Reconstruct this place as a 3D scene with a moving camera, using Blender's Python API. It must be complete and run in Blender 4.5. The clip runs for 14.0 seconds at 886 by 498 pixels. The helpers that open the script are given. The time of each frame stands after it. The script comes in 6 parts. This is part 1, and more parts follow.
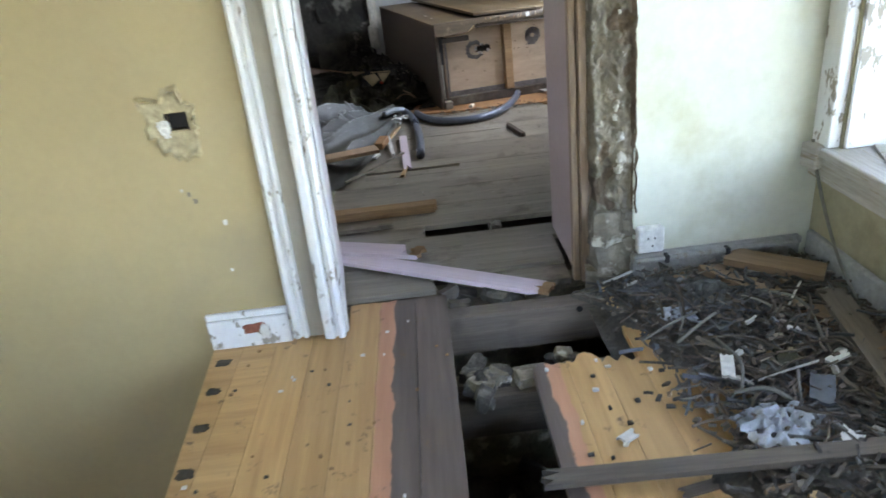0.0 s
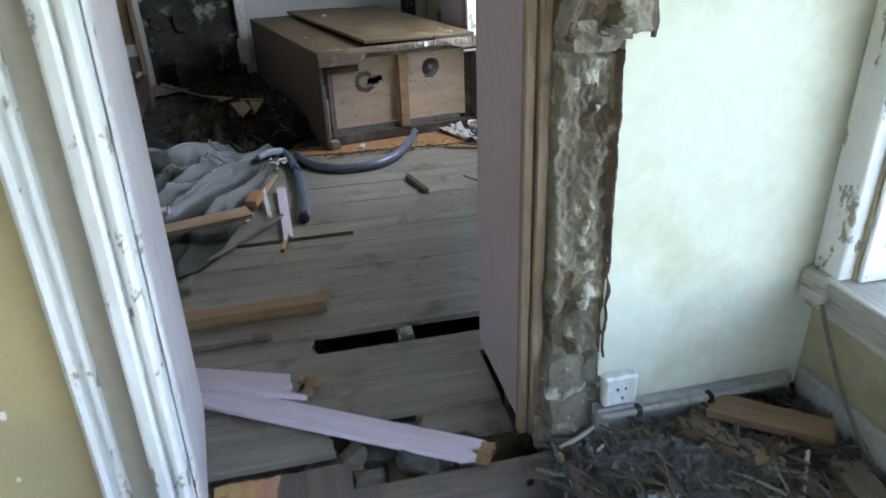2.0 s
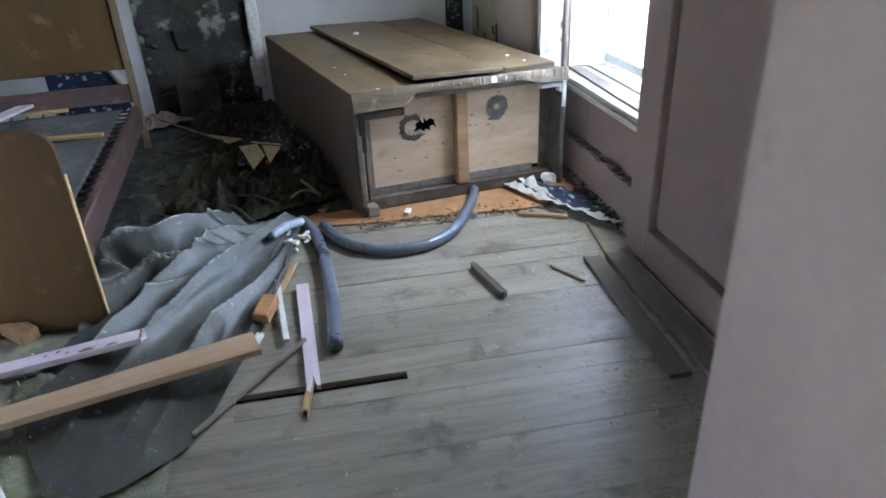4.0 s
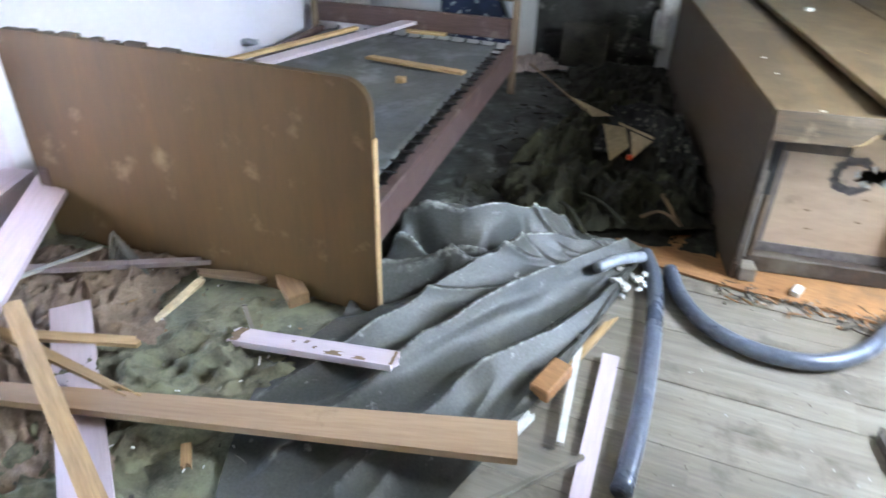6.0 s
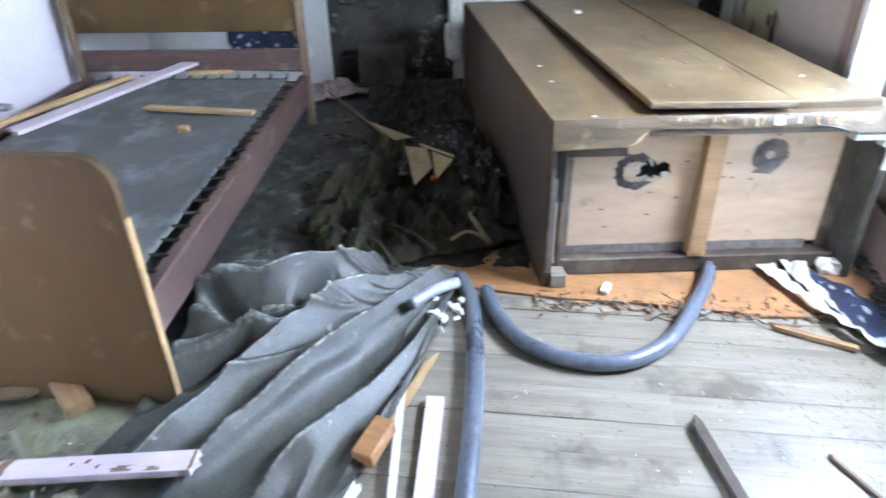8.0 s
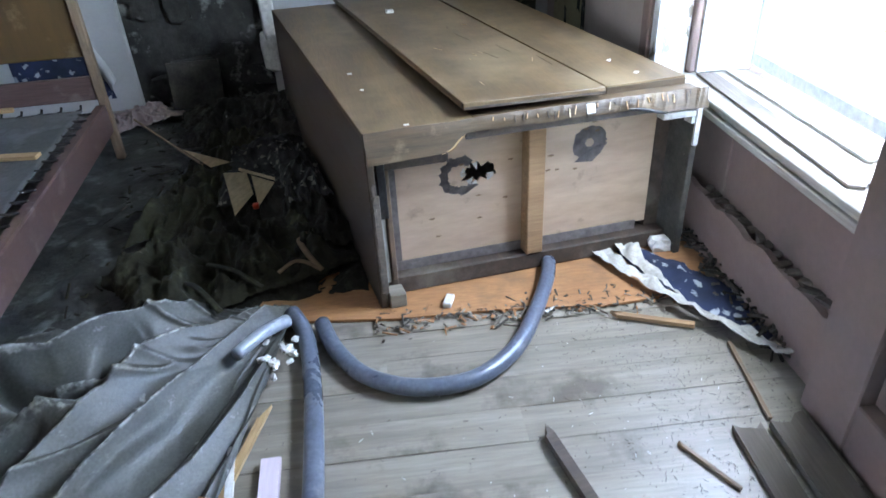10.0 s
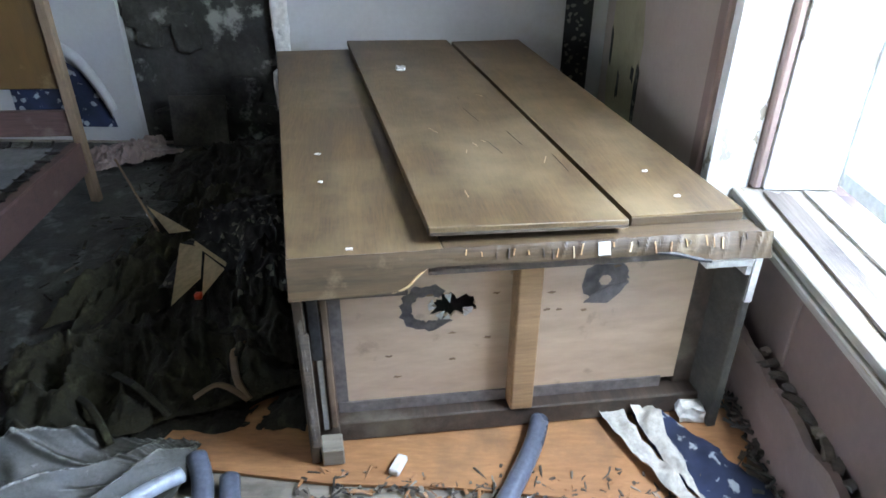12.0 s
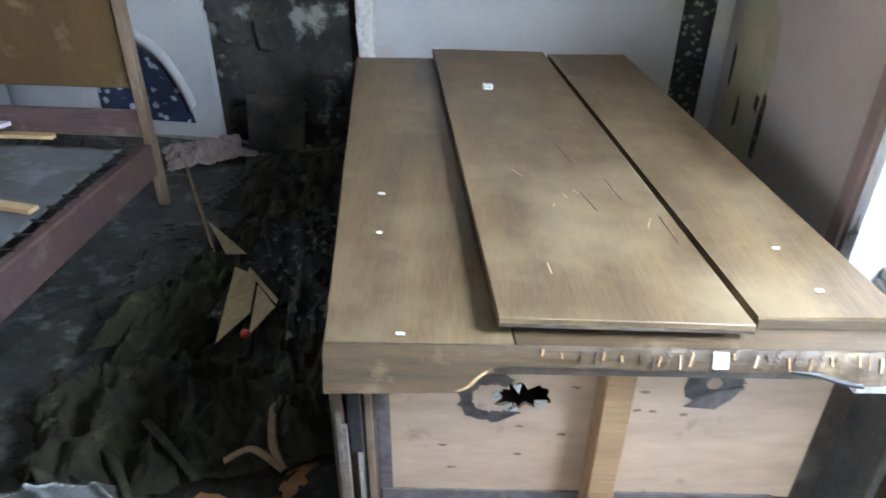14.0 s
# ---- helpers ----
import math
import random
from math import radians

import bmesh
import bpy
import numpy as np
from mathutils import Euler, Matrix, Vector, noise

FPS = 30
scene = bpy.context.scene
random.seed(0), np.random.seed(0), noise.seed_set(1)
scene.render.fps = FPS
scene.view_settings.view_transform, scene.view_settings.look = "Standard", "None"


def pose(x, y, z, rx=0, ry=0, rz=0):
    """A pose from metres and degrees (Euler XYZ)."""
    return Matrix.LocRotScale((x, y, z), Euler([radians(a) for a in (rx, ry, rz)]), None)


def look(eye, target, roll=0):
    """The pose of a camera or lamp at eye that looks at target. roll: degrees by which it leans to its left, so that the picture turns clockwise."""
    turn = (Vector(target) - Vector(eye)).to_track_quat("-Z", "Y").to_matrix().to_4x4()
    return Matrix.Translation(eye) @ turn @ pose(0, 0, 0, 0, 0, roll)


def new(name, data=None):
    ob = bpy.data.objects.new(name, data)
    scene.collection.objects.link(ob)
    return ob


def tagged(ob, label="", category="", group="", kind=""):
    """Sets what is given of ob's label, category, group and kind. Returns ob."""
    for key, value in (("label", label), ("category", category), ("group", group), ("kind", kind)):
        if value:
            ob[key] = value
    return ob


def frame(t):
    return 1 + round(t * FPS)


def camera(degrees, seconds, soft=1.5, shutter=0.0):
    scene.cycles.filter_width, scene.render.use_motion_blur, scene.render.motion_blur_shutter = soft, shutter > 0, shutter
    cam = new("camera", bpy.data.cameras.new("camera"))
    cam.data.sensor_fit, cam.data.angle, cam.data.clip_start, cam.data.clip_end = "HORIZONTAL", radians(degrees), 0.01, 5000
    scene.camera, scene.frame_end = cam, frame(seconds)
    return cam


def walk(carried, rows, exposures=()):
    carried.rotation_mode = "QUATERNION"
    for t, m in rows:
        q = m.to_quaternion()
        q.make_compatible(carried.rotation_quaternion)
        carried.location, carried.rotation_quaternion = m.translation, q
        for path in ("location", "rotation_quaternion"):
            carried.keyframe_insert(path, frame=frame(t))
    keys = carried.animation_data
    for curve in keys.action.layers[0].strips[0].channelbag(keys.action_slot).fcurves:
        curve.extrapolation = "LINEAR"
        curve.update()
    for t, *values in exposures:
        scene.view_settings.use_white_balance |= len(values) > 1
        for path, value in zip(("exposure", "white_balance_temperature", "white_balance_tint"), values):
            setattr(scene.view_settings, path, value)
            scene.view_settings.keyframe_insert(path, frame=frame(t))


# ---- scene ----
cam = camera(67.0, 14.0, shutter=0.4)
METRES, EYE, TILT, LEAN, TURN = 4.5, 1.28, 0.0, 0.0, 0.0
ROWS = [
    (0.0, 0.0007, 0.0007, -0.0010, -2.99, -25.84, 6.21),
    (0.5, -0.0007, 0.0557, 0.0092, -6.92, -27.62, 3.40),
    (1.0, 0.0074, 0.0961, 0.0182, -6.92, -26.37, 2.44),
    (1.5, 0.0006, 0.1376, 0.0193, -9.56, -26.52, 1.07),
    (2.0, -0.0030, 0.1780, 0.0221, -12.69, -26.78, 2.01),
    (2.5, 0.0006, 0.2478, 0.0247, -14.12, -26.68, 2.46),
    (5.0, -0.0163, 0.5288, 0.0241, -0.18, -28.72, 1.85),
    (5.5, -0.0287, 0.5682, 0.0175, 12.36, -30.56, 1.27),
    (6.0, -0.0183, 0.6292, 0.0145, 22.58, -32.10, -1.23),
    (6.5, -0.0143, 0.6535, 0.0203, 36.55, -33.42, 0.12),
    (7.0, -0.0061, 0.6612, 0.0222, 35.73, -32.17, 1.25),
    (7.5, 0.0038, 0.6706, 0.0211, 22.30, -30.60, 1.41),
    (8.0, 0.0094, 0.6750, 0.0211, 7.03, -31.07, 1.04),
    (8.5, 0.0124, 0.6787, 0.0163, -1.76, -31.66, 2.36),
    (9.0, 0.0247, 0.6789, 0.0139, -5.72, -32.46, 3.95),
    (11.5, 0.0846, 0.8230, 0.0222, -4.44, -29.98, -0.77),
    (12.0, 0.1086, 0.8500, 0.0211, 1.28, -29.97, -0.19),
    (12.5, 0.1139, 0.8838, 0.0190, 1.56, -30.39, -1.72),
    (13.0, 0.1157, 0.9078, 0.0194, 0.37, -30.72, -2.89),
    (13.5, 0.1177, 0.9234, 0.0225, 5.05, -32.04, -1.42),
    (14.0, 0.1079, 0.9245, 0.0268, 9.49, -31.15, -0.45),
]
EXPOSURES = [(0.0, 4.85, 7350, 18), (1.0, 4.7, 7000, 16), (2.0, 4.65, 6800, 15), (2.7, 4.75, 6700, 14), (5.0, 5.75, 6500, 14), (6.5, 6.2, 7050, 13), (7.0, 6.2, 7050, 13), (7.5, 6.3, 6700, 14), (8.0, 6.3, 6400, 15),
             (9.0, 5.9, 6150, 15), (11.5, 5.45, 6500, 14), (13.0, 5.55, 6600, 15), (14.0, 5.85, 6500, 15)]
walk(cam, [(t, pose(0, 0, EYE, TILT, LEAN, TURN) @ pose(METRES * x, METRES * y, METRES * z, 90 + pitch, roll, yaw)) for t, x, y, z, yaw, pitch, roll in ROWS], EXPOSURES)

# ---- world, sun, exposure ----
world = bpy.data.worlds.new("sky_world")
scene.world = world
world.use_nodes = True
wn = world.node_tree
wn.nodes.clear()
sky = wn.nodes.new("ShaderNodeTexSky")
sky.sky_type = "NISHITA"
sky.sun_disc = False
SUN_ELEV, SUN_ROT = 55.0, -2.0
sky.sun_elevation, sky.sun_rotation = radians(SUN_ELEV), radians(SUN_ROT)
bg = wn.nodes.new("ShaderNodeBackground")
bg.inputs["Strength"].default_value = 0.15
wout = wn.nodes.new("ShaderNodeOutputWorld")
wn.links.new(sky.outputs["Color"], bg.inputs["Color"])
wn.links.new(bg.outputs["Background"], wout.inputs["Surface"])
sun = new("sun", bpy.data.lights.new("sun", "SUN"))
sun.data.energy, sun.data.angle, sun.data.color = 3.0, radians(0.5), (1.0, 0.95, 0.86)
ce = math.cos(radians(SUN_ELEV))
sun_dir = Vector((math.sin(radians(SUN_ROT)) * ce, math.cos(radians(SUN_ROT)) * ce, math.sin(radians(SUN_ELEV))))
sun.matrix_world = look(sun_dir * 20, (0, 0, 0))
# area lamp added in the bedroom window's upper part, boosting its sky light
fill_lamp = new("window_fill_lamp", bpy.data.lights.new("window_fill_lamp", "AREA"))
fill_lamp.data.shape, fill_lamp.data.size, fill_lamp.data.size_y = "RECTANGLE", 0.62, 0.40
fill_lamp.data.energy, fill_lamp.data.color = 1.25, (0.72, 0.86, 1.0)
fill_lamp.matrix_world = look((1.60, 4.80, 1.66), (0.4, 4.95, 0.6))


# ---- materials ----
def tree(name):
    m = bpy.data.materials.new(name)
    m.use_nodes = True
    nt = m.node_tree
    return m, nt, nt.nodes["Principled BSDF"]


def coords(nt, stretch, world_space=False):
    """Coordinates for textures, shifted at random from thing to thing."""
    mp = nt.nodes.new("ShaderNodeMapping")
    mp.inputs["Scale"].default_value = stretch
    if world_space:
        src = nt.nodes.new("ShaderNodeNewGeometry").outputs["Position"]
        nt.links.new(src, mp.inputs["Vector"])
    else:
        src = nt.nodes.new("ShaderNodeTexCoord").outputs["Object"]
        info = nt.nodes.new("ShaderNodeObjectInfo")
        mul = nt.nodes.new("ShaderNodeMath")
        mul.operation = "MULTIPLY"
        mul.inputs[1].default_value = 37.0
        nt.links.new(info.outputs["Random"], mul.inputs[0])
        add = nt.nodes.new("ShaderNodeVectorMath")
        add.operation = "ADD"
        nt.links.new(src, add.inputs[0])
        nt.links.new(mul.outputs[0], add.inputs[1])
        nt.links.new(add.outputs[0], mp.inputs["Vector"])
    return mp.outputs["Vector"]


def noise_tex(nt, vec, scale, detail=6.0, rough=0.6):
    n = nt.nodes.new("ShaderNodeTexNoise")
    n.inputs["Scale"].default_value, n.inputs["Detail"].default_value, n.inputs["Roughness"].default_value = scale, detail, rough
    nt.links.new(vec, n.inputs["Vector"])
    return n.outputs["Fac"]


def ramp(nt, fac, stops):
    r = nt.nodes.new("ShaderNodeValToRGB")
    el = r.color_ramp.elements
    while len(el) < len(stops):
        el.new(0.5)
    for e, (p, c) in zip(el, stops):
        e.position = p
        e.color = (*c, 1) if len(c) == 3 else c
    nt.links.new(fac, r.inputs["Fac"])
    return r.outputs["Color"]


def mix(nt, fac, a, b, mode="MIX"):
    n = nt.nodes.new("ShaderNodeMix")
    n.data_type, n.blend_type = "RGBA", mode
    for sock, v in ((n.inputs[0], fac), (n.inputs[6], a), (n.inputs[7], b)):
        if isinstance(v, (int, float)):
            sock.default_value = v
        elif isinstance(v, tuple):
            sock.default_value = (*v, 1)
        else:
            nt.links.new(v, sock)
    return n.outputs[2]


G0, G1 = (0, 0, 0), (1, 1, 1)


def surface(name, light, dark, scale=3.0, fine=40.0, rough=0.7, bump=0.3, stretch=(1, 1, 1), stain=None, stain_at=0.62,
            stain_scale=1.4, flake=None, flake_at=0.6, flake_scale=9.0, metal=0.0, world_space=False, depth=0.004, vary=0.0, soft=0.08, rough_var=0.12, grainy=0.2):
    """Two scales of variation, stains, flaked paint and relief."""
    m, nt, b = tree(name)
    vec = coords(nt, stretch, world_space)
    big = noise_tex(nt, vec, scale, 5)
    small = noise_tex(nt, vec, fine, 8, 0.65)
    col = ramp(nt, big, [(0.3, dark), (0.7, light)])
    grain = ramp(nt, small, [(0.3, (1 - 1.4 * grainy,) * 3), (0.7, (1 + 0.6 * grainy,) * 3)])
    col = mix(nt, 1.0, col, grain, "MULTIPLY")
    height = small
    plain = coords(nt, (1, 1, 1), world_space)
    if stain:
        f = ramp(nt, noise_tex(nt, plain, stain_scale, 7, 0.62), [(stain_at - soft, G0), (stain_at + soft, G1)])
        col = mix(nt, f, col, stain)
    if flake:
        f = ramp(nt, noise_tex(nt, vec, flake_scale, 9, 0.68), [(flake_at - 0.012, G0), (flake_at + 0.012, G1)])
        col = mix(nt, f, col, flake)
        sub = nt.nodes.new("ShaderNodeMath")
        sub.operation = "SUBTRACT"
        nt.links.new(small, sub.inputs[0])
        nt.links.new(f, sub.inputs[1])
        height = sub.outputs[0]
    if vary:
        info = nt.nodes.new("ShaderNodeObjectInfo")
        v = ramp(nt, info.outputs["Random"], [(0.0, (1 - vary,) * 3), (1.0, (1 + vary,) * 3)])
        col = mix(nt, 1.0, col, v, "MULTIPLY")
    nt.links.new(col, b.inputs["Base Color"])
    rv = nt.nodes.new("ShaderNodeMapRange")
    rv.inputs["To Min"].default_value, rv.inputs["To Max"].default_value = max(0.03, rough - rough_var), min(1.0, rough + rough_var)
    nt.links.new(big, rv.inputs["Value"])
    nt.links.new(rv.outputs[0], b.inputs["Roughness"])
    b.inputs["Metallic"].default_value = metal
    if bump:
        bp = nt.nodes.new("ShaderNodeBump")
        bp.inputs["Strength"].default_value, bp.inputs["Distance"].default_value = bump, depth
        nt.links.new(height, bp.inputs["Height"])
        nt.links.new(bp.outputs["Normal"], b.inputs["Normal"])
    return m


GRAIN = (1.0, 14.0, 14.0)
GRAIN_Y = (14.0, 1.0, 14.0)
GRAIN_Z = (14.0, 14.0, 1.0)


def wood(name, light, dark, rough=0.65, **k):
    k.setdefault("stretch", GRAIN)
    return surface(name, light, dark, scale=k.pop("scale", 1.6), fine=k.pop("fine", 9.0), rough=rough, **k)


M_YELLOW = surface("yellow_wall_paint", (0.385, 0.305, 0.158), (0.33, 0.258, 0.132), scale=1.2, fine=30, rough=0.55, bump=0.06, grainy=0.035, stain=(0.32, 0.258, 0.148), stain_at=0.66, world_space=True)
M_PLASTER = surface("damp_white_plaster", (0.63, 0.64, 0.53), (0.55, 0.56, 0.45), scale=1.5, fine=25, rough=0.75, bump=0.08, grainy=0.05, stain=(0.42, 0.41, 0.24), stain_at=0.63, stain_scale=2.6, soft=0.13, world_space=True)
# dirty cream lowered further to put the shade under the sill into the paint
M_WINDOWWALL = surface("dirty_cream_paint", (0.42, 0.375, 0.24), (0.31, 0.275, 0.17), scale=2.0, rough=0.75, grainy=0.08, stain=(0.22, 0.2, 0.12), stain_at=0.6, stain_scale=3, world_space=True)
M_MORTAR = surface("crumbled_lime_mortar", (0.29, 0.255, 0.19), (0.12, 0.10, 0.072), scale=7, fine=60, rough=0.95, bump=0.8, depth=0.012, stain=(0.47, 0.44, 0.37), stain_at=0.62, stain_scale=13, soft=0.05)
M_CRUST = surface("crumbly_lime_crust", (0.62, 0.60, 0.53), (0.34, 0.31, 0.25), scale=22, fine=90, rough=0.95, bump=1.0, depth=0.008, stain=(0.20, 0.165, 0.12), stain_at=0.63, stain_scale=30, soft=0.05)
M_EARTH = surface("brown_earth_mortar", (0.17, 0.125, 0.08), (0.07, 0.05, 0.032), scale=12, fine=70, rough=0.95, bump=1.0, depth=0.012)
M_WHITE = surface("peeling_white_paint", (0.76, 0.77, 0.76), (0.66, 0.66, 0.64), scale=3, fine=30, rough=0.5, bump=0.4, grainy=0.05, flake=(0.28, 0.25, 0.20), flake_at=0.59, flake_scale=9, stretch=(1.6, 1.6, 0.8))
# white lowered to grey for the skirting's shade as well as its grime
M_SKIRT = surface("scuffed_white_skirting_paint", (0.36, 0.36, 0.345), (0.21, 0.205, 0.19), scale=3, rough=0.6, bump=0.4, flake=(0.22, 0.195, 0.155), flake_at=0.6, flake_scale=6)
M_PINK = surface("dusty_pink_paint", (0.235, 0.165, 0.14), (0.185, 0.13, 0.11), scale=2, fine=40, rough=0.5, bump=0.1, grainy=0.06, stain=(0.14, 0.105, 0.085), stain_at=0.66, stain_scale=3)
M_LINING = surface("worn_pink_lining_paint", (0.33, 0.255, 0.235), (0.27, 0.205, 0.19), scale=2, fine=30, rough=0.55, bump=0.1, grainy=0.06, stain=(0.22, 0.165, 0.14), stain_at=0.68, stain_scale=5)
M_LILAC = wood("lilac_painted_wood", (0.66, 0.56, 0.605), (0.58, 0.48, 0.525), rough=0.6, grainy=0.07, flake=(0.40, 0.28, 0.17), flake_at=0.70, flake_scale=2.2, vary=0.08)
M_REVEAL = wood("lilac_white_paint", (0.72, 0.67, 0.69), (0.62, 0.57, 0.59), rough=0.5, grainy=0.06, stretch=GRAIN_Z, stain=(0.52, 0.44, 0.45), stain_at=0.62, stain_scale=5, flake=(0.36, 0.30, 0.24), flake_at=0.72, flake_scale=2.2)
M_CURL = surface("cracked_pale_paint", (0.47, 0.395, 0.24), (0.36, 0.295, 0.17), scale=20, rough=0.7, bump=0.4)
M_BARE = wood("bare_softwood", (0.40, 0.245, 0.12), (0.28, 0.16, 0.075), rough=0.75, stain=(0.2, 0.13, 0.07), stain_at=0.68, stain_scale=6, vary=0.15, bump=0.4)
M_BROWNPLANK = wood("dusty_brown_plank", (0.42, 0.275, 0.165), (0.32, 0.20, 0.115), rough=0.8, grainy=0.10, stain=(0.20, 0.12, 0.065), stain_at=0.69, stain_scale=7, bump=0.25)
M_SPLINTER = wood("fresh_splintered_wood", (0.58, 0.39, 0.20), (0.42, 0.265, 0.12), rough=0.8, vary=0.2, bump=0.5)
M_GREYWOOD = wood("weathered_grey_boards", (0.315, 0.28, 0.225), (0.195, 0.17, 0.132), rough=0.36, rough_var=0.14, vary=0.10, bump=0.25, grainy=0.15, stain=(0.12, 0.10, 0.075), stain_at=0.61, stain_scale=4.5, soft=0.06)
M_DARKWOOD = wood("dark_rotten_timber", (0.13, 0.105, 0.08), (0.07, 0.055, 0.04), rough=0.85, bump=0.7, vary=0.2)
M_VENEER = wood("scuffed_brown_veneer", (0.172, 0.108, 0.049), (0.080, 0.050, 0.024), rough=0.50, rough_var=0.10, stretch=GRAIN_Y, bump=0.08, grainy=0.24, stain=(0.225, 0.168, 0.092), stain_at=0.63, stain_scale=3.0, soft=0.16, fine=14, scale=0.7, flake=(0.33, 0.27, 0.18), flake_at=0.735, flake_scale=3.0)
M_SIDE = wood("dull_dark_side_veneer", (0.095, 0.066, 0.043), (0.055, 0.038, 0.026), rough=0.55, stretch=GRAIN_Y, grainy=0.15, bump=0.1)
M_ROTVENEER = surface("rotted_flaking_veneer", (0.085, 0.078, 0.062), (0.026, 0.023, 0.018), scale=9, fine=60, rough=0.85, bump=0.8, depth=0.006, flake=(0.22, 0.19, 0.14), flake_at=0.66, flake_scale=14)
M_VENEER_X = wood("ochre_veneer", (0.100, 0.053, 0.013), (0.068, 0.036, 0.0085), rough=0.6, stretch=(7.0, 7.0, 1.0), bump=0.06, grainy=0.1, stain=(0.21, 0.145, 0.075), stain_at=0.66, stain_scale=6, fine=11)
M_DARKVENEER = wood("dark_wardrobe_timber", (0.090, 0.060, 0.042), (0.042, 0.030, 0.022), rough=0.65, stretch=GRAIN_Y, bump=0.25, stain=(0.14, 0.12, 0.09), stain_at=0.63, stain_scale=5)
M_PLY = wood("pale_plywood", (0.56, 0.41, 0.285), (0.41, 0.29, 0.195), rough=0.6, bump=0.1, grainy=0.08, stretch=(1.2, 9, 5), stain=(0.25, 0.18, 0.125), stain_at=0.665, stain_scale=9, soft=0.06)
M_ORANGEPLY = wood("orange_hardboard", (0.42, 0.21, 0.085), (0.32, 0.15, 0.06), rough=0.6, stain=(0.2, 0.11, 0.055), stain_at=0.63, stain_scale=4, stretch=(2, 9, 9))
M_RINGPAINT = surface("grey_daubed_paint", (0.20, 0.17, 0.16), (0.13, 0.11, 0.10), rough=0.7, scale=20)
M_TARP = surface("grey_leatherette", (0.078, 0.080, 0.068), (0.036, 0.037, 0.031), scale=3, fine=120, rough=0.50, bump=0.4, depth=0.002, grainy=0.28, stain=(0.25, 0.245, 0.23), stain_at=0.69, stain_scale=17, soft=0.05)


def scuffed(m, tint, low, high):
    """Mixes a paler tint into a material's raised folds and edges, in patches."""
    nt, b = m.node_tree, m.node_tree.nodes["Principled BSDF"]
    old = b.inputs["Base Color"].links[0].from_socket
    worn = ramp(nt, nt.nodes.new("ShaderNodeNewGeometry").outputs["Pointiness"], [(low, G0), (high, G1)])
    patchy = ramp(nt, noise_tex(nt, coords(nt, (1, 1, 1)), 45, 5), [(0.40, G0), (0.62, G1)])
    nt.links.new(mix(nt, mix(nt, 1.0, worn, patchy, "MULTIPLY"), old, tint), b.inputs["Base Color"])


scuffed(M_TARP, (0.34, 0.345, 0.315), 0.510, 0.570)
M_HOSE = surface("blue_grey_plastic_pipe", (0.13, 0.15, 0.19), (0.08, 0.095, 0.125), scale=5, fine=80, rough=0.3, bump=0.15, stain=(0.24, 0.25, 0.28), stain_at=0.66, stain_scale=9)
M_PALEHOSE = surface("pale_grey_plastic_pipe", (0.34, 0.38, 0.43), (0.24, 0.27, 0.31), scale=6, rough=0.35, bump=0.1)
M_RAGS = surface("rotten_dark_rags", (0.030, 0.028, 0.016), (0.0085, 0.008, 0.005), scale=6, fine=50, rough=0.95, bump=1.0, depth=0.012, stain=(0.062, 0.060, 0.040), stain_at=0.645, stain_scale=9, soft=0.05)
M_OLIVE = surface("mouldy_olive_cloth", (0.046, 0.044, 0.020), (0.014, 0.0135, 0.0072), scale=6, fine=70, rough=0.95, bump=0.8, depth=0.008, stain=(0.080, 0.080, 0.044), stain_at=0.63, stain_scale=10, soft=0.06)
M_MOSSCLOTH = surface("mossy_green_cloth", (0.25, 0.24, 0.155), (0.095, 0.092, 0.062), scale=9, fine=110, rough=0.95, bump=0.7, depth=0.006, stain=(0.20, 0.205, 0.125), stain_at=0.60, stain_scale=9, soft=0.08)
M_WETFLOOR = surface("filthy_wet_lino", (0.080, 0.082, 0.072), (0.028, 0.029, 0.024), scale=6, fine=70, rough=0.55, bump=0.8, depth=0.008, stain=(0.165, 0.175, 0.165), stain_at=0.615, stain_scale=11, soft=0.07)
M_CARPET = surface("mossy_sodden_carpet", (0.28, 0.28, 0.19), (0.12, 0.12, 0.09), scale=9, fine=110, rough=0.95, bump=0.9, depth=0.01, stain=(0.25, 0.265, 0.165), stain_at=0.56, stain_scale=6, soft=0.07)
M_BROWNCLOTH = surface("brown_wool_cloth", (0.37, 0.275, 0.20), (0.185, 0.135, 0.097), scale=5, fine=110, rough=0.95, bump=0.6, depth=0.006)
M_MESH = surface("rusty_grey_bed_mesh", (0.14, 0.145, 0.14), (0.085, 0.09, 0.088), scale=3, fine=60, rough=0.7, bump=0.5, stain=(0.2, 0.215, 0.22), stain_at=0.62, stain_scale=5)
M_BEDWOOD = wood("reddish_bed_timber", (0.135, 0.08, 0.068), (0.09, 0.052, 0.045), rough=0.5, stain=(0.2, 0.15, 0.13), stain_at=0.64, stain_scale=7)
M_IRON = surface("dark_iron", (0.06, 0.058, 0.056), (0.03, 0.028, 0.027), rough=0.6, metal=0.6, scale=20)
M_SOOT = surface("sooty_bare_wall", (0.075, 0.073, 0.064), (0.010, 0.010, 0.0085), scale=3.2, fine=30, rough=0.9, bump=0.8, depth=0.012, stain=(0.26, 0.26, 0.235), stain_at=0.585, stain_scale=6.5, soft=0.05, world_space=True)
M_BACKWALL = surface("pale_grey_wallpaper", (0.53, 0.53, 0.53), (0.45, 0.45, 0.44), scale=1.5, rough=0.85, bump=0.06, grainy=0.04, stain=(0.42, 0.39, 0.31), stain_at=0.68, world_space=True)
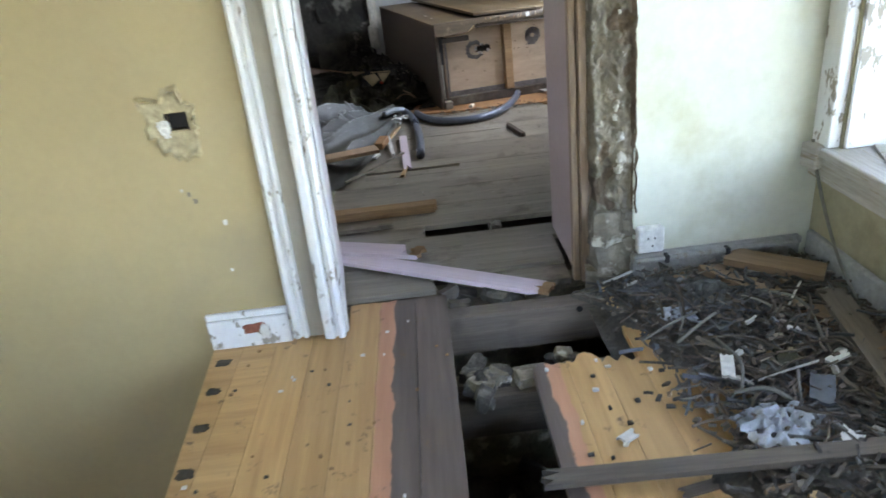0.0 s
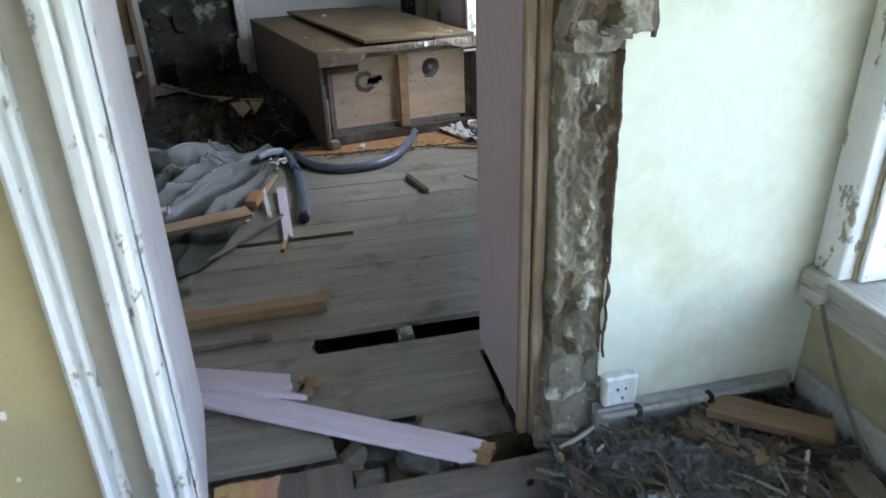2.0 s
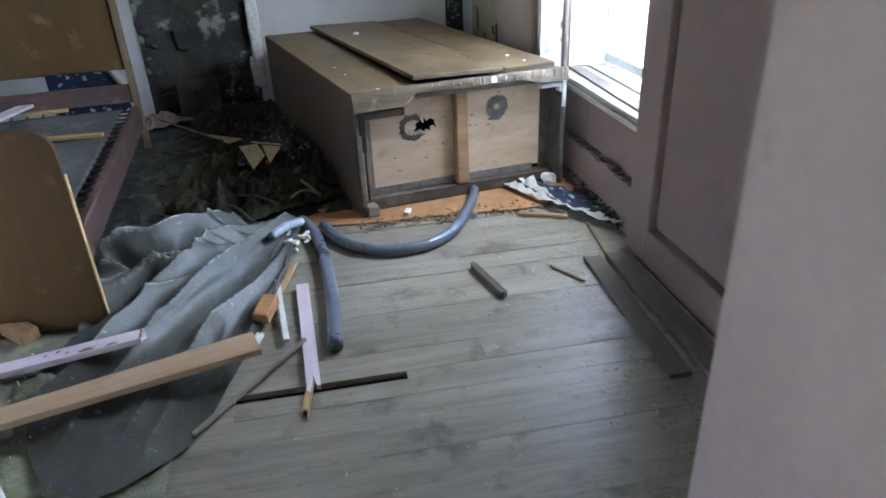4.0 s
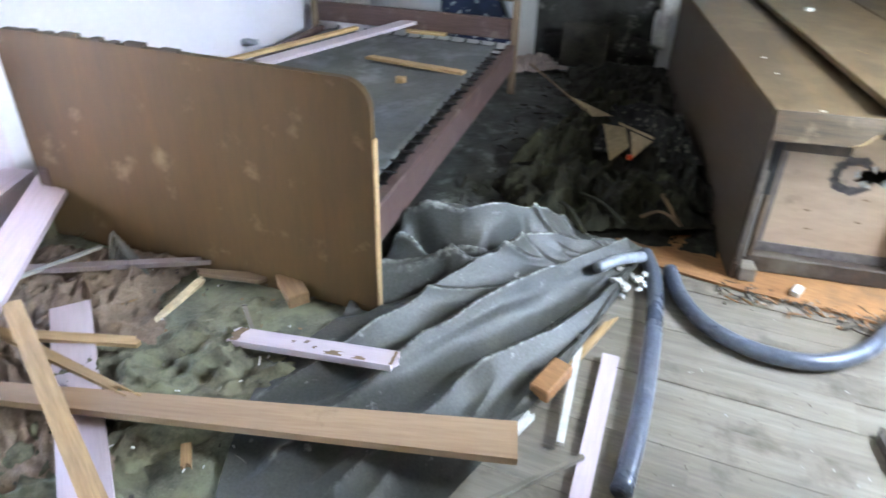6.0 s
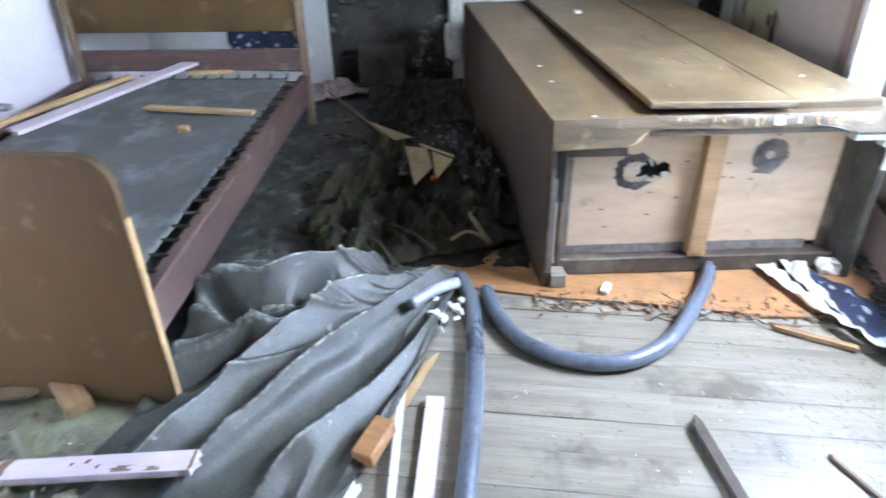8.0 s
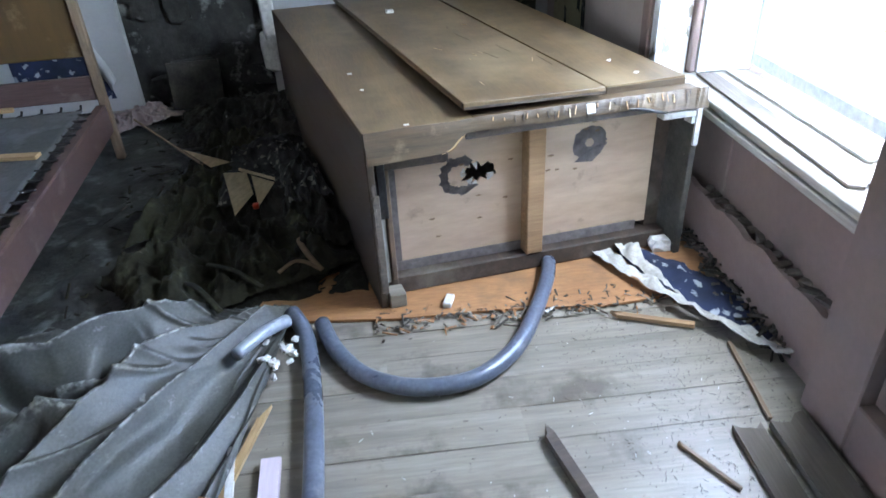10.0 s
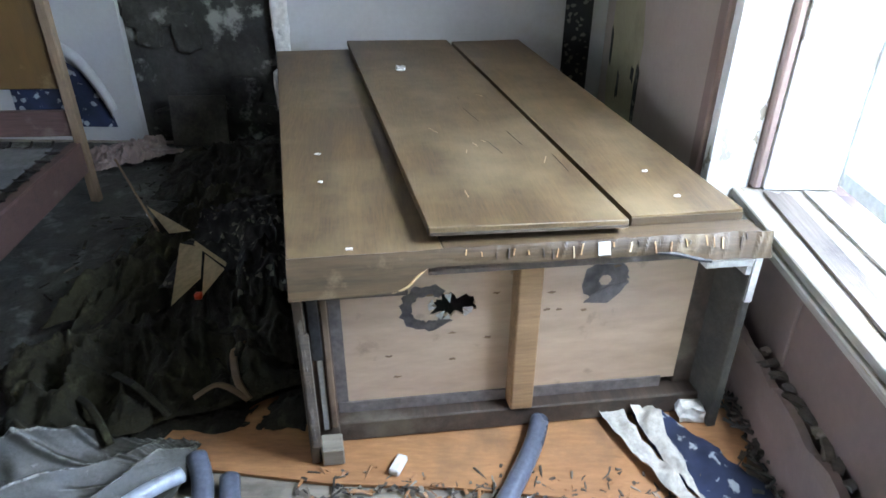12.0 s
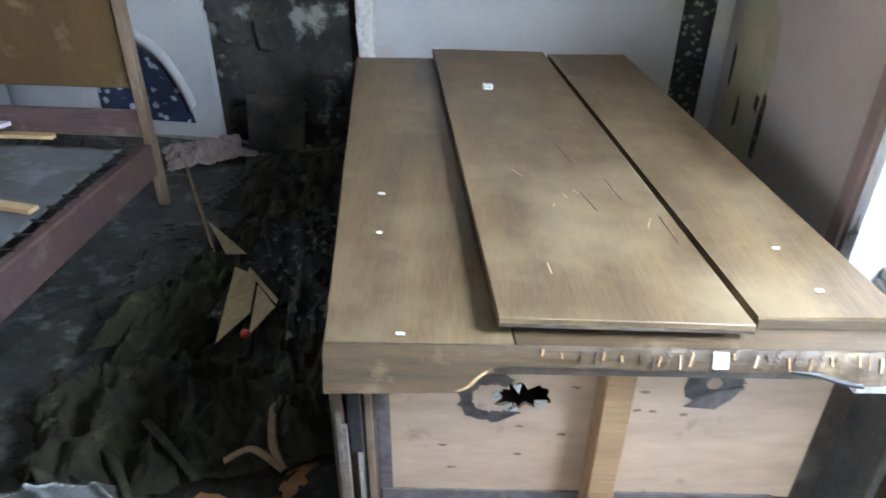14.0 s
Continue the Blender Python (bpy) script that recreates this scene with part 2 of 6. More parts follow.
M_PINKWALL = surface("faded_pink_wall", (0.42, 0.35, 0.31), (0.35, 0.285, 0.25), scale=1.6, rough=0.75, bump=0.08, grainy=0.04, stain=(0.30, 0.25, 0.22), stain_at=0.65, world_space=True)
M_LILACWALL = surface("pale_lilac_wall", (0.74, 0.69, 0.73), (0.66, 0.61, 0.65), scale=1.6, rough=0.8, bump=0.08, grainy=0.04, stain=(0.55, 0.5, 0.5), stain_at=0.68, world_space=True)
M_SOIL = surface("dry_soil", (0.13, 0.105, 0.08), (0.05, 0.04, 0.03), scale=5, fine=40, rough=0.95, bump=1.0, depth=0.02, world_space=True)
M_DUST = surface("grey_rubble_dust", (0.145, 0.134, 0.112), (0.060, 0.054, 0.045), scale=8, fine=70, rough=0.95, bump=1.0, depth=0.02, stain=(0.22, 0.205, 0.18), stain_at=0.66, stain_scale=14)
M_TWIG = wood("dry_dark_twig", (0.105, 0.088, 0.066), (0.05, 0.042, 0.032), rough=0.9, vary=0.2)
M_OLDPLANK = wood("old_dusty_plank", (0.21, 0.17, 0.135), (0.13, 0.105, 0.082), rough=0.7, vary=0.1, stain=(0.09, 0.075, 0.06), stain_at=0.64, stain_scale=5)
M_DUSTYBOARD = wood("dusty_pale_board", (0.165, 0.135, 0.105), (0.10, 0.082, 0.064), rough=0.85, stain=(0.10, 0.085, 0.068), stain_at=0.62, stain_scale=6)
M_LININGCLOTH = surface("soiled_white_lining", (0.55, 0.53, 0.48), (0.38, 0.36, 0.32), scale=7, fine=90, rough=0.9, bump=0.4)
M_POST = wood("bare_door_post", (0.26, 0.18, 0.115), (0.17, 0.115, 0.072), rough=0.7, stretch=GRAIN_Z, stain=(0.1, 0.07, 0.05), stain_at=0.64, stain_scale=6)
M_DULLPLANK = wood("dull_brown_plank", (0.27, 0.175, 0.10), (0.18, 0.115, 0.065), rough=0.7, stain=(0.12, 0.09, 0.06), stain_at=0.64, stain_scale=6)
# scuffed veneer darkened so that the plinth looks less lit than the top
M_PLINTH = wood("shaded_scuffed_veneer", (0.112, 0.071, 0.035), (0.05, 0.032, 0.017), rough=0.5, grainy=0.25, bump=0.25, stain=(0.21, 0.155, 0.088), stain_at=0.64, stain_scale=9, soft=0.08, flake=(0.36, 0.28, 0.18), flake_at=0.70, flake_scale=4)
M_FELT = surface("grey_matted_felt", (0.15, 0.152, 0.146), (0.07, 0.07, 0.066), scale=9, fine=80, rough=0.95, bump=0.8, depth=0.006)
M_CARD = surface("cream_card", (0.60, 0.48, 0.30), (0.52, 0.40, 0.24), rough=0.8, bump=0.05)
M_PAPER = surface("white_plaster_crumb", (0.78, 0.77, 0.73), (0.62, 0.60, 0.55), scale=12, rough=0.85, bump=0.4)
M_RED = surface("red_plastic", (0.6, 0.06, 0.02), (0.5, 0.05, 0.02), rough=0.4, bump=0)
M_BRICK = surface("red_brick", (0.36, 0.13, 0.075), (0.25, 0.085, 0.05), scale=20, rough=0.9, bump=0.6)
M_SOCKET = surface("yellowed_white_plastic", (0.74, 0.74, 0.70), (0.66, 0.66, 0.62), rough=0.35, bump=0.03)
# near-black painted in for the shade inside small holes
M_BLACK = surface("hole_shade_black", (0.025, 0.022, 0.02), (0.015, 0.014, 0.013), rough=0.9)
M_CABLE = surface("grimy_cable", (0.20, 0.19, 0.16), (0.12, 0.115, 0.1), rough=0.6)
M_SILL = wood("weathered_sill", (0.50, 0.47, 0.42), (0.38, 0.34, 0.28), rough=0.6, stretch=GRAIN_Y, flake=(0.27, 0.21, 0.14), flake_at=0.6, flake_scale=3)
M_LEAF = surface("green_leaves", (0.10, 0.20, 0.04), (0.05, 0.11, 0.02), rough=0.6, bump=0, vary=0.2)
M_BARK = surface("twig_bark", (0.12, 0.09, 0.06), (0.07, 0.05, 0.035), rough=0.9)
M_GROUND = surface("rough_grass_ground", (0.09, 0.12, 0.04), (0.06, 0.07, 0.03), scale=2, fine=30, rough=0.95, bump=0.8, depth=0.03, world_space=True)
M_BAG = surface("crumpled_polythene", (0.50, 0.54, 0.58), (0.30, 0.32, 0.35), scale=9, rough=0.25, bump=0.4)
M_SLATE = surface("blue_grey_slate", (0.12, 0.13, 0.15), (0.07, 0.08, 0.09), rough=0.6, scale=9)


def floral(name, ground, bloom, scale):
    m, nt, b = tree(name)
    vec = coords(nt, (1, 1, 1))
    wob = noise_tex(nt, vec, scale * 2.0, 4)
    v = nt.nodes.new("ShaderNodeTexVoronoi")
    v.inputs["Scale"].default_value = scale
    nt.links.new(vec, v.inputs["Vector"])
    s = nt.nodes.new("ShaderNodeMath")
    s.operation = "MULTIPLY_ADD"
    s.inputs[1].default_value = 1.1
    nt.links.new(wob, s.inputs[0])
    nt.links.new(v.outputs["Distance"], s.inputs[2])
    f = ramp(nt, s.outputs[0], [(0.77, G1), (0.85, G0)])
    dirt = noise_tex(nt, vec, 5, 6)
    col = mix(nt, f, ground, bloom)
    col = mix(nt, 1.0, col, ramp(nt, dirt, [(0.35, (0.45, 0.44, 0.4)), (0.65, (1, 1, 1))]), "MULTIPLY")
    nt.links.new(col, b.inputs["Base Color"])
    b.inputs["Roughness"].default_value = 0.85
    return m


M_FLORAL = floral("navy_floral_print", (0.02, 0.032, 0.085), (0.46, 0.50, 0.56), 18)
M_FLORALDIM = floral("soiled_floral_print", (0.025, 0.026, 0.024), (0.20, 0.195, 0.165), 26)


def board_paint():
    """Old floorboards: ochre field, a salmon margin, then dark stain, by where they lie in the room."""
    m, nt, b = tree("painted_floorboards")
    pos = coords(nt, (1, 1, 1), True)
    sep = nt.nodes.new("ShaderNodeSeparateXYZ")
    nt.links.new(pos, sep.inputs[0])
    wob = noise_tex(nt, pos, 9, 6)
    sh = nt.nodes.new("ShaderNodeMath")
    sh.operation = "MULTIPLY_ADD"
    sh.inputs[1].default_value = 0.05
    nt.links.new(wob, sh.inputs[0])
    nt.links.new(sep.outputs[0], sh.inputs[2])
    grain_vec = coords(nt, GRAIN)
    g = noise_tex(nt, grain_vec, 2.0, 8)
    ochre = ramp(nt, g, [(0.3, (0.44, 0.255, 0.105)), (0.7, (0.62, 0.385, 0.17))])
    salmon = ramp(nt, g, [(0.3, (0.48, 0.235, 0.14)), (0.7, (0.60, 0.31, 0.19))])
    stain = ramp(nt, g, [(0.3, (0.095, 0.073, 0.062)), (0.7, (0.165, 0.128, 0.108))])

    def edge(at):
        n = nt.nodes.new("ShaderNodeMapRange")
        n.inputs["From Min"].default_value, n.inputs["From Max"].default_value = at - 0.003, at + 0.003
        nt.links.new(sh.outputs[0], n.inputs["Value"])
        return n.outputs[0]

    col = mix(nt, edge(-0.232), ochre, salmon)
    col = mix(nt, edge(-0.178), col, stain)
    col = mix(nt, edge(0.305), col, salmon)
    col = mix(nt, edge(0.345), col, ochre)
    dirt = ramp(nt, noise_tex(nt, pos, 13, 9, 0.7), [(0.60, G0), (0.68, G1)])
    col = mix(nt, dirt, col, (0.16, 0.10, 0.055))
    info = nt.nodes.new("ShaderNodeObjectInfo")
    col = mix(nt, 1.0, col, ramp(nt, info.outputs["Random"], [(0, (0.88, 0.88, 0.88)), (1, (1.1, 1.1, 1.1))]), "MULTIPLY")
    nt.links.new(col, b.inputs["Base Color"])
    b.inputs["Roughness"].default_value = 0.5
    bp = nt.nodes.new("ShaderNodeBump")
    bp.inputs["Strength"].default_value, bp.inputs["Distance"].default_value = 0.3, 0.003
    nt.links.new(g, bp.inputs["Height"])
    nt.links.new(bp.outputs["Normal"], b.inputs["Normal"])
    return m


M_OCHRE = board_paint()


def glass_mat():
    m, nt, b = tree("dusty_window_glass")
    b.inputs["Base Color"].default_value = (0.95, 0.97, 0.97, 1)
    b.inputs["Roughness"].default_value = 0.02
    b.inputs["Transmission Weight"].default_value = 1.0
    b.inputs["IOR"].default_value = 1.45
    return m


M_GLASS = glass_mat()


# ---- building helpers ----
def mesh_of(name, bm, material, smooth=False):
    me = bpy.data.meshes.new(name)
    bm.to_mesh(me)
    bm.free()
    for mat in material if isinstance(material, (list, tuple)) else [material]:
        me.materials.append(mat)
    if smooth:
        for p in me.polygons:
            p.use_smooth = True
    return me


def part(name, bm, material, parent, label="", smooth=False, at=None):
    ob = new(name, mesh_of(name, bm, material, smooth))
    ob.parent = parent
    if at is not None:
        ob.matrix_basis = at
    return tagged(ob, label) if label else ob


def thing(name, bm, material, label, category, at=None, group="", kind="", smooth=False):
    ob = new(name, mesh_of(name, bm, material, smooth))
    if at is not None:
        ob.matrix_basis = at
    return tagged(ob, label, category, group, kind)


def holder(name, label, category, at=None, group="", kind=""):
    ob = new(name)
    ob.empty_display_size = 0.1
    if at is not None:
        ob.matrix_basis = at
    return tagged(ob, label, category, group, kind)


def slab(x0, x1, y0, y1, z0, z1, bevel=0.0, bm=None):
    b = bm or bmesh.new()
    r = bmesh.ops.create_cube(b, size=1.0, matrix=Matrix.Translation(((x0 + x1) / 2, (y0 + y1) / 2, (z0 + z1) / 2)) @ Matrix.Diagonal((x1 - x0, y1 - y0, z1 - z0, 1)))
    if bevel:
        es = list({e for v in r["verts"] for e in v.link_edges})
        bmesh.ops.bevel(b, geom=es, offset=bevel, segments=1, affect="EDGES")
    return b


def slabs(boxes, bevel=0.0):
    b = bmesh.new()
    for q in boxes:
        slab(*q, bevel=bevel, bm=b)
    return b


def prism(points, z0, z1, axis="z"):
    """A flat outline given thickness; axis names the way it is extruded."""
    b = bmesh.new()

    def at(p, h):
        return {"z": (p[0], p[1], h), "y": (p[0], h, p[1]), "x": (h, p[0], p[1])}[axis]

    lo, hi = [b.verts.new(at(p, z0)) for p in points], [b.verts.new(at(p, z1)) for p in points]
    n = len(points)
    b.faces.new(lo)
    b.faces.new(hi)
    for i in range(n):
        b.faces.new((lo[i], lo[(i + 1) % n], hi[(i + 1) % n], hi[i]))
    bmesh.ops.recalc_face_normals(b, faces=b.faces[:])
    return b


def board_bm(length, width, thick, rng, jag0=0.0, jag1=0.0, bow=0.0, cuts=6, across=4, taper0=1.0, taper1=1.0):
    """A sawn board along x, origin at its middle, resting on z = 0; ends may be splintered."""
    b = bmesh.new()
    j0 = [rng.uniform(0, jag0) for _ in range(across + 1)]
    j1 = [rng.uniform(0, jag1) for _ in range(across + 1)]
    grid = []
    for k, z in ((0, 0.0), (1, thick)):
        layer = []
        for i in range(cuts + 1):
            u = i / cuts
            w = width * (taper0 + (taper1 - taper0) * u)
            row = []
            for j in range(across + 1):
                x = -length / 2 + length * u
                if i == 0:
                    x += j0[j]
                if i == cuts:
                    x -= j1[j]
                y = (j / across - 0.5) * w
                row.append(b.verts.new((x, y, z + bow * 4 * u * (1 - u))))
            layer.append(row)
        grid.append(layer)
    lo, hi = grid
    for i in range(cuts):
        for j in range(across):
            b.faces.new((hi[i][j], hi[i + 1][j], hi[i + 1][j + 1], hi[i][j + 1]))
            b.faces.new((lo[i][j + 1], lo[i + 1][j + 1], lo[i + 1][j], lo[i][j]))
        b.faces.new((lo[i][0], lo[i + 1][0], hi[i + 1][0], hi[i][0]))
        b.faces.new((hi[i][across], hi[i + 1][across], lo[i + 1][across], lo[i][across]))
    for j in range(across):
        b.faces.new((lo[0][j + 1], lo[0][j], hi[0][j], hi[0][j + 1]))
        b.faces.new((lo[cuts][j], lo[cuts][j + 1], hi[cuts][j + 1], hi[cuts][j]))
    return b


def along(p0, p1, roll=0.0):
    """The pose whose x runs from p0 to p1, at their middle."""
    a, c = Vector(p0), Vector(p1)
    x = (c - a).normalized()
    y = Vector((0, 0, 1)).cross(x)
    y = y.normalized() if y.length > 1e-4 else Vector((0, 1, 0))
    z = x.cross(y)
    m = Matrix((x, y, z)).transposed().to_4x4()
    m.translation = (a + c) / 2
    return m @ pose(0, 0, 0, roll)


def plank(name, p0, p1, width, thick, material, label, category="plank", group="", roll=0.0, seed=1, **k):
    rng = random.Random(seed)
    length = (Vector(p1) - Vector(p0)).length
    return thing(name, board_bm(length, width, thick, rng, **k), material, label, category, along(p0, p1, roll), group)


def lump(sx, sy, sz, seed, amp=0.25, cuts=2):
    """A broken, rounded block of that size about its middle, flat-sided but uneven."""
    b = bmesh.new()
    bmesh.ops.create_cube(b, size=1.0)
    bmesh.ops.subdivide_edges(b, edges=b.edges[:], cuts=cuts, use_grid_fill=True)
    o = Vector((seed * 3.7, seed * 1.9, seed * 5.3))
    for v in b.verts:
        p = v.co.copy()
        r = p.normalized() * 0.62
        p = p.lerp(r, 0.35)
        p += noise.noise_vector(p * 2.6 + o) * amp
        v.co = Vector((p.x * sx, p.y * sy, p.z * sz))
    return b


def tube_bm(points, radius, sides=10, bm=None, flat=1.0):
    """A bent round bar along a smooth line through the points."""
    b = bm or bmesh.new()
    pts = [Vector(p) for p in points]
    fine = []
    for i in range(len(pts) - 1):
        p0, p1, p2, p3 = pts[max(i - 1, 0)], pts[i], pts[i + 1], pts[min(i + 2, len(pts) - 1)]
        for s in range(6):
            t = s / 6
            fine.append(0.5 * ((2 * p1) + (p2 - p0) * t + (2 * p0 - 5 * p1 + 4 * p2 - p3) * t * t + (3 * p1 - p0 - 3 * p2 + p3) * t ** 3))
    fine.append(pts[-1])
    rings = []
    for i, p in enumerate(fine):
        d = (fine[min(i + 1, len(fine) - 1)] - fine[max(i - 1, 0)]).normalized()
        up = Vector((0, 0, 1)) if abs(d.z) < 0.9 else Vector((1, 0, 0))
        s = d.cross(up).normalized()
        u = s.cross(d)
        rings.append([b.verts.new(p + radius * (math.cos(a) * s + flat * math.sin(a) * u)) for a in (2 * math.pi * k / sides for k in range(sides))])
    for r0, r1 in zip(rings, rings[1:]):
        for k in range(sides):
            b.faces.new((r0[k], r0[(k + 1) % sides], r1[(k + 1) % sides], r1[k]))
    b.faces.new(list(reversed(rings[0])))
    b.faces.new(rings[-1])
    bmesh.ops.recalc_face_normals(b, faces=b.faces[:])
    return b


def sheet_bm(fn, nu, nv, thick=0.0):
    """A sheet from fn(u, v) with u and v from 0 to 1."""
    b = bmesh.new()
    g = [[b.verts.new(fn(i / nu, j / nv)) for j in range(nv + 1)] for i in range(nu + 1)]
    for i in range(nu):
        for j in range(nv):
            b.faces.new((g[i][j], g[i + 1][j], g[i + 1][j + 1], g[i][j + 1]))
    bmesh.ops.recalc_face_normals(b, faces=b.faces[:])
    if sum(f.normal.z for f in b.faces) < 0:
        bmesh.ops.reverse_faces(b, faces=b.faces[:])
    if thick:
        bmesh.ops.solidify(b, geom=b.faces[:], thickness=thick)
    return b


def poly_at(pts, u):
    """A place along a line of points, by share of their count, eased."""
    s = u * (len(pts) - 1)
    i = min(int(s), len(pts) - 2)
    t = s - i
    p0, p1, p2, p3 = pts[max(i - 1, 0)], pts[i], pts[i + 1], pts[min(i + 2, len(pts) - 1)]
    return tuple(0.5 * (2 * b + (c - a) * t + (2 * a - 5 * b + 4 * c - d) * t * t + (3 * b - a - 3 * c + d) * t ** 3) for a, b, c, d in zip(p0, p1, p2, p3))


def fbm(x, y, s=0.0, octaves=4):
    return noise.fractal(Vector((x, y, s)), 0.9, 2.1, octaves)


def crumpled(name, cx, cy, sx, sy, base, high, seed, material, label, category="rag", turn=0.0, freq=6.0, group=""):
    """A crumpled cloth lying over what is below it, with an uneven edge."""
    c, s = math.cos(radians(turn)), math.sin(radians(turn))

    def fn(u, v):
        a, b = (u - 0.5) * 2, (v - 0.5) * 2
        edge = 1 + 0.25 * fbm(a * 1.3 + seed, b * 1.3, seed)
        x, y = a * sx * edge, b * sy * edge
        r = max(abs(a), abs(b))
        fall = max(0.0, 1 - r ** 3)
        ridge = 1 - abs(fbm(x * freq * 0.95 + y * 0.8 + seed * 2, y * freq * 0.6, seed * 1.7, 3)) * 2.3
        pleat = (1 - min(1.0, abs(fbm(x * freq * 1.9 + seed, y * freq * 1.2 - x * 3, seed * 0.7, 2)) * 3.2)) ** 2
        z = base + fall * high * (0.32 + 0.48 * ridge + 0.34 * pleat) + 0.012 * abs(fbm(x * 20, y * 20, seed))
        return (cx + c * x - s * y, cy + s * x + c * y, max(base * 0.3 + 0.004, z))

    return thing(name, sheet_bm(fn, 96, 96), material, label, category, group=group, smooth=True)


# ---- the large structure ----
def structure(name, bm, material, label, category, at=None, smooth=False):
    return thing(name, bm, material, label, category, at, kind="structure", smooth=smooth)


BACK = 7.4       # north wall of the bedroom
CEIL = 2.5
structure("ground", slab(-300, 300, -300, 300, -1.0, -0.92), M_GROUND, "rough grassy ground around and under the derelict house", "ground")
structure("underfloor", slabs([(-0.82, 1.34, -1.6, 2.35, -0.92, -0.47), (-2.6, 1.34, 2.35, 7.4, -0.92, -0.47)]), M_SOIL, "dry dark soil under the broken floors", "soil")

# front room
structure("wall_west", slab(-2.6, -2.45, -1.75, 2.07, -0.92, CEIL), M_YELLOW, "mustard yellow plastered side wall", "wall")
# lower floor is added; its ochre is chosen to bounce light up the wall
structure("lower_floor", slab(-2.45, -0.822, -1.6, 2.07, -0.92, -0.86), M_OCHRE, "ochre floor added below the boards to bounce light onto the wall", "floor")
structure("floor_edge_riser", prism([(-0.842, 2.068), (-0.826, 2.068), (-0.59, -1.58), (-0.606, -1.58)], -0.86, -0.027), M_YELLOW, "yellow painted riser below the edge of the floor", "riser")
# the opening in this unseen wall is added to light the room from behind
structure("wall_south", slabs([(-2.6, -2.1, -1.75, -1.6, -0.92, CEIL), (-1.0, 1.34, -1.75, -1.6, -0.92, CEIL), (-2.1, -1.0, -1.75, -1.6, -0.92, 0.6), (-2.1, -1.0, -1.75, -1.6, 2.1, CEIL)]), M_YELLOW, "unseen mustard yellow wall with an opening added for light", "wall")


def holed_wall():
    """The yellow partition beside the doorway, with a square hole left by a socket box."""
    b = bmesh.new()
    x0, x1, y0, y1, z0, z1 = -2.6, -0.465, 2.07, 2.35, -0.92, CEIL
    hx0, hx1, hz0, hz1 = -0.795, -0.735, 0.795, 0.85
    for q in ((x0, hx0, y0, y1, z0, z1), (hx1, x1, y0, y1, z0, z1), (hx0, hx1, y0, y1, z0, hz0), (hx0, hx1, y0, y1, hz1, z1), (hx0, hx1, y0 + 0.09, y1, hz0, hz1)):
        slab(*q, bm=b)
    return b


wall_partition = structure("wall_partition", holed_wall(), M_YELLOW, "mustard yellow plastered partition with a knocked-out socket hole", "wall")
structure("wall_partition_east", slab(0.69, 1.36, 2.17, 2.66, -0.92, CEIL), M_PLASTER, "white plastered wall with greenish damp stains", "wall")
structure("wall_partition_bedroom", slab(-2.6, -0.465, 2.352, 2.62, -0.92, CEIL), M_PINKWALL, "faded pink wall beside the bedroom doorway", "wall")
structure("wall_over_door", slab(-0.465, 0.69, 2.17, 2.62, 2.1, CEIL), M_PLASTER, "plastered wall above the doorway", "wall")
structure("wall_footing", slabs([(-0.42, 0.66, 2.3, 2.44, -0.52, -0.06)]), M_MORTAR, "crumbled stone footing under the doorway", "footing")

# outer wall with two windows
W1, H1 = -1.1, 1.95     # near end and head of the front room window
outer = [(1.34, 1.76, -1.75, W1, -0.92, CEIL), (1.34, 1.76, W1, 2.06, -0.92, 0.40), (1.34, 1.76, W1, 2.06, H1, CEIL), (1.34, 1.76, 2.06, 2.17, -0.92, CEIL)]
structure("wall_east", slabs(outer), M_WINDOWWALL, "dirty cream outer wall under and beside the window", "wall")
bed_outer = [(1.36, 1.76, 2.17, 7.55, -0.92, 0.50), (1.36, 1.76, 2.17, 4.45, 0.50, CEIL), (1.36, 1.76, 5.70, 7.55, 0.50, CEIL), (1.36, 1.76, 4.45, 5.70, 2.35, CEIL)]
structure("wall_east_bedroom", slabs(bed_outer), M_PINK, "dusty pink boarded outer wall below the window", "wall")
structure("wall_east_far", slabs([(1.25, 1.36, 5.76, BACK, -0.92, CEIL)]), M_PINKWALL, "faded pink wall with torn wallpaper patches", "wall")

# bedroom
structure("wall_north", slabs([(-2.6, -1.28, BACK, BACK + 0.25, -0.92, CEIL), (-0.45, 1.36, BACK, BACK + 0.25, -0.92, CEIL)]), M_BACKWALL, "pale grey papered end wall", "wall")
structure("wall_north_bare", slabs([(-1.28, -0.45, BACK + 0.05, BACK + 0.25, -0.92, CEIL)]), M_SOOT, "sooty bare masonry where the plaster has fallen", "wall")
structure("wall_west_bedroom", slabs([(-2.66, -2.54, 4.40, BACK, -0.92, CEIL), (-2.66, -2.54, 3.40, 4.40, 2.1, CEIL), (-2.66, -2.54, 2.07, 3.40, -0.92, CEIL)]), M_LILACWALL, "pale lilac painted wall beside the bed", "wall")
structure("ceiling", slabs([(-2.6, 1.76, -1.75, 2.17, CEIL, CEIL + 0.1), (-2.66, 1.76, 2.17, 7.65, CEIL, CEIL + 0.1)]), M_BACKWALL, "plain off-white ceiling", "ceiling")

# lit side room, its roof fallen in
structure("side_room_floor", slab(-7.2, -2.6, 1.6, 7.65, -0.12, -0.01), M_DUST, "dusty rubble-strewn floor of the open side room", "floor")
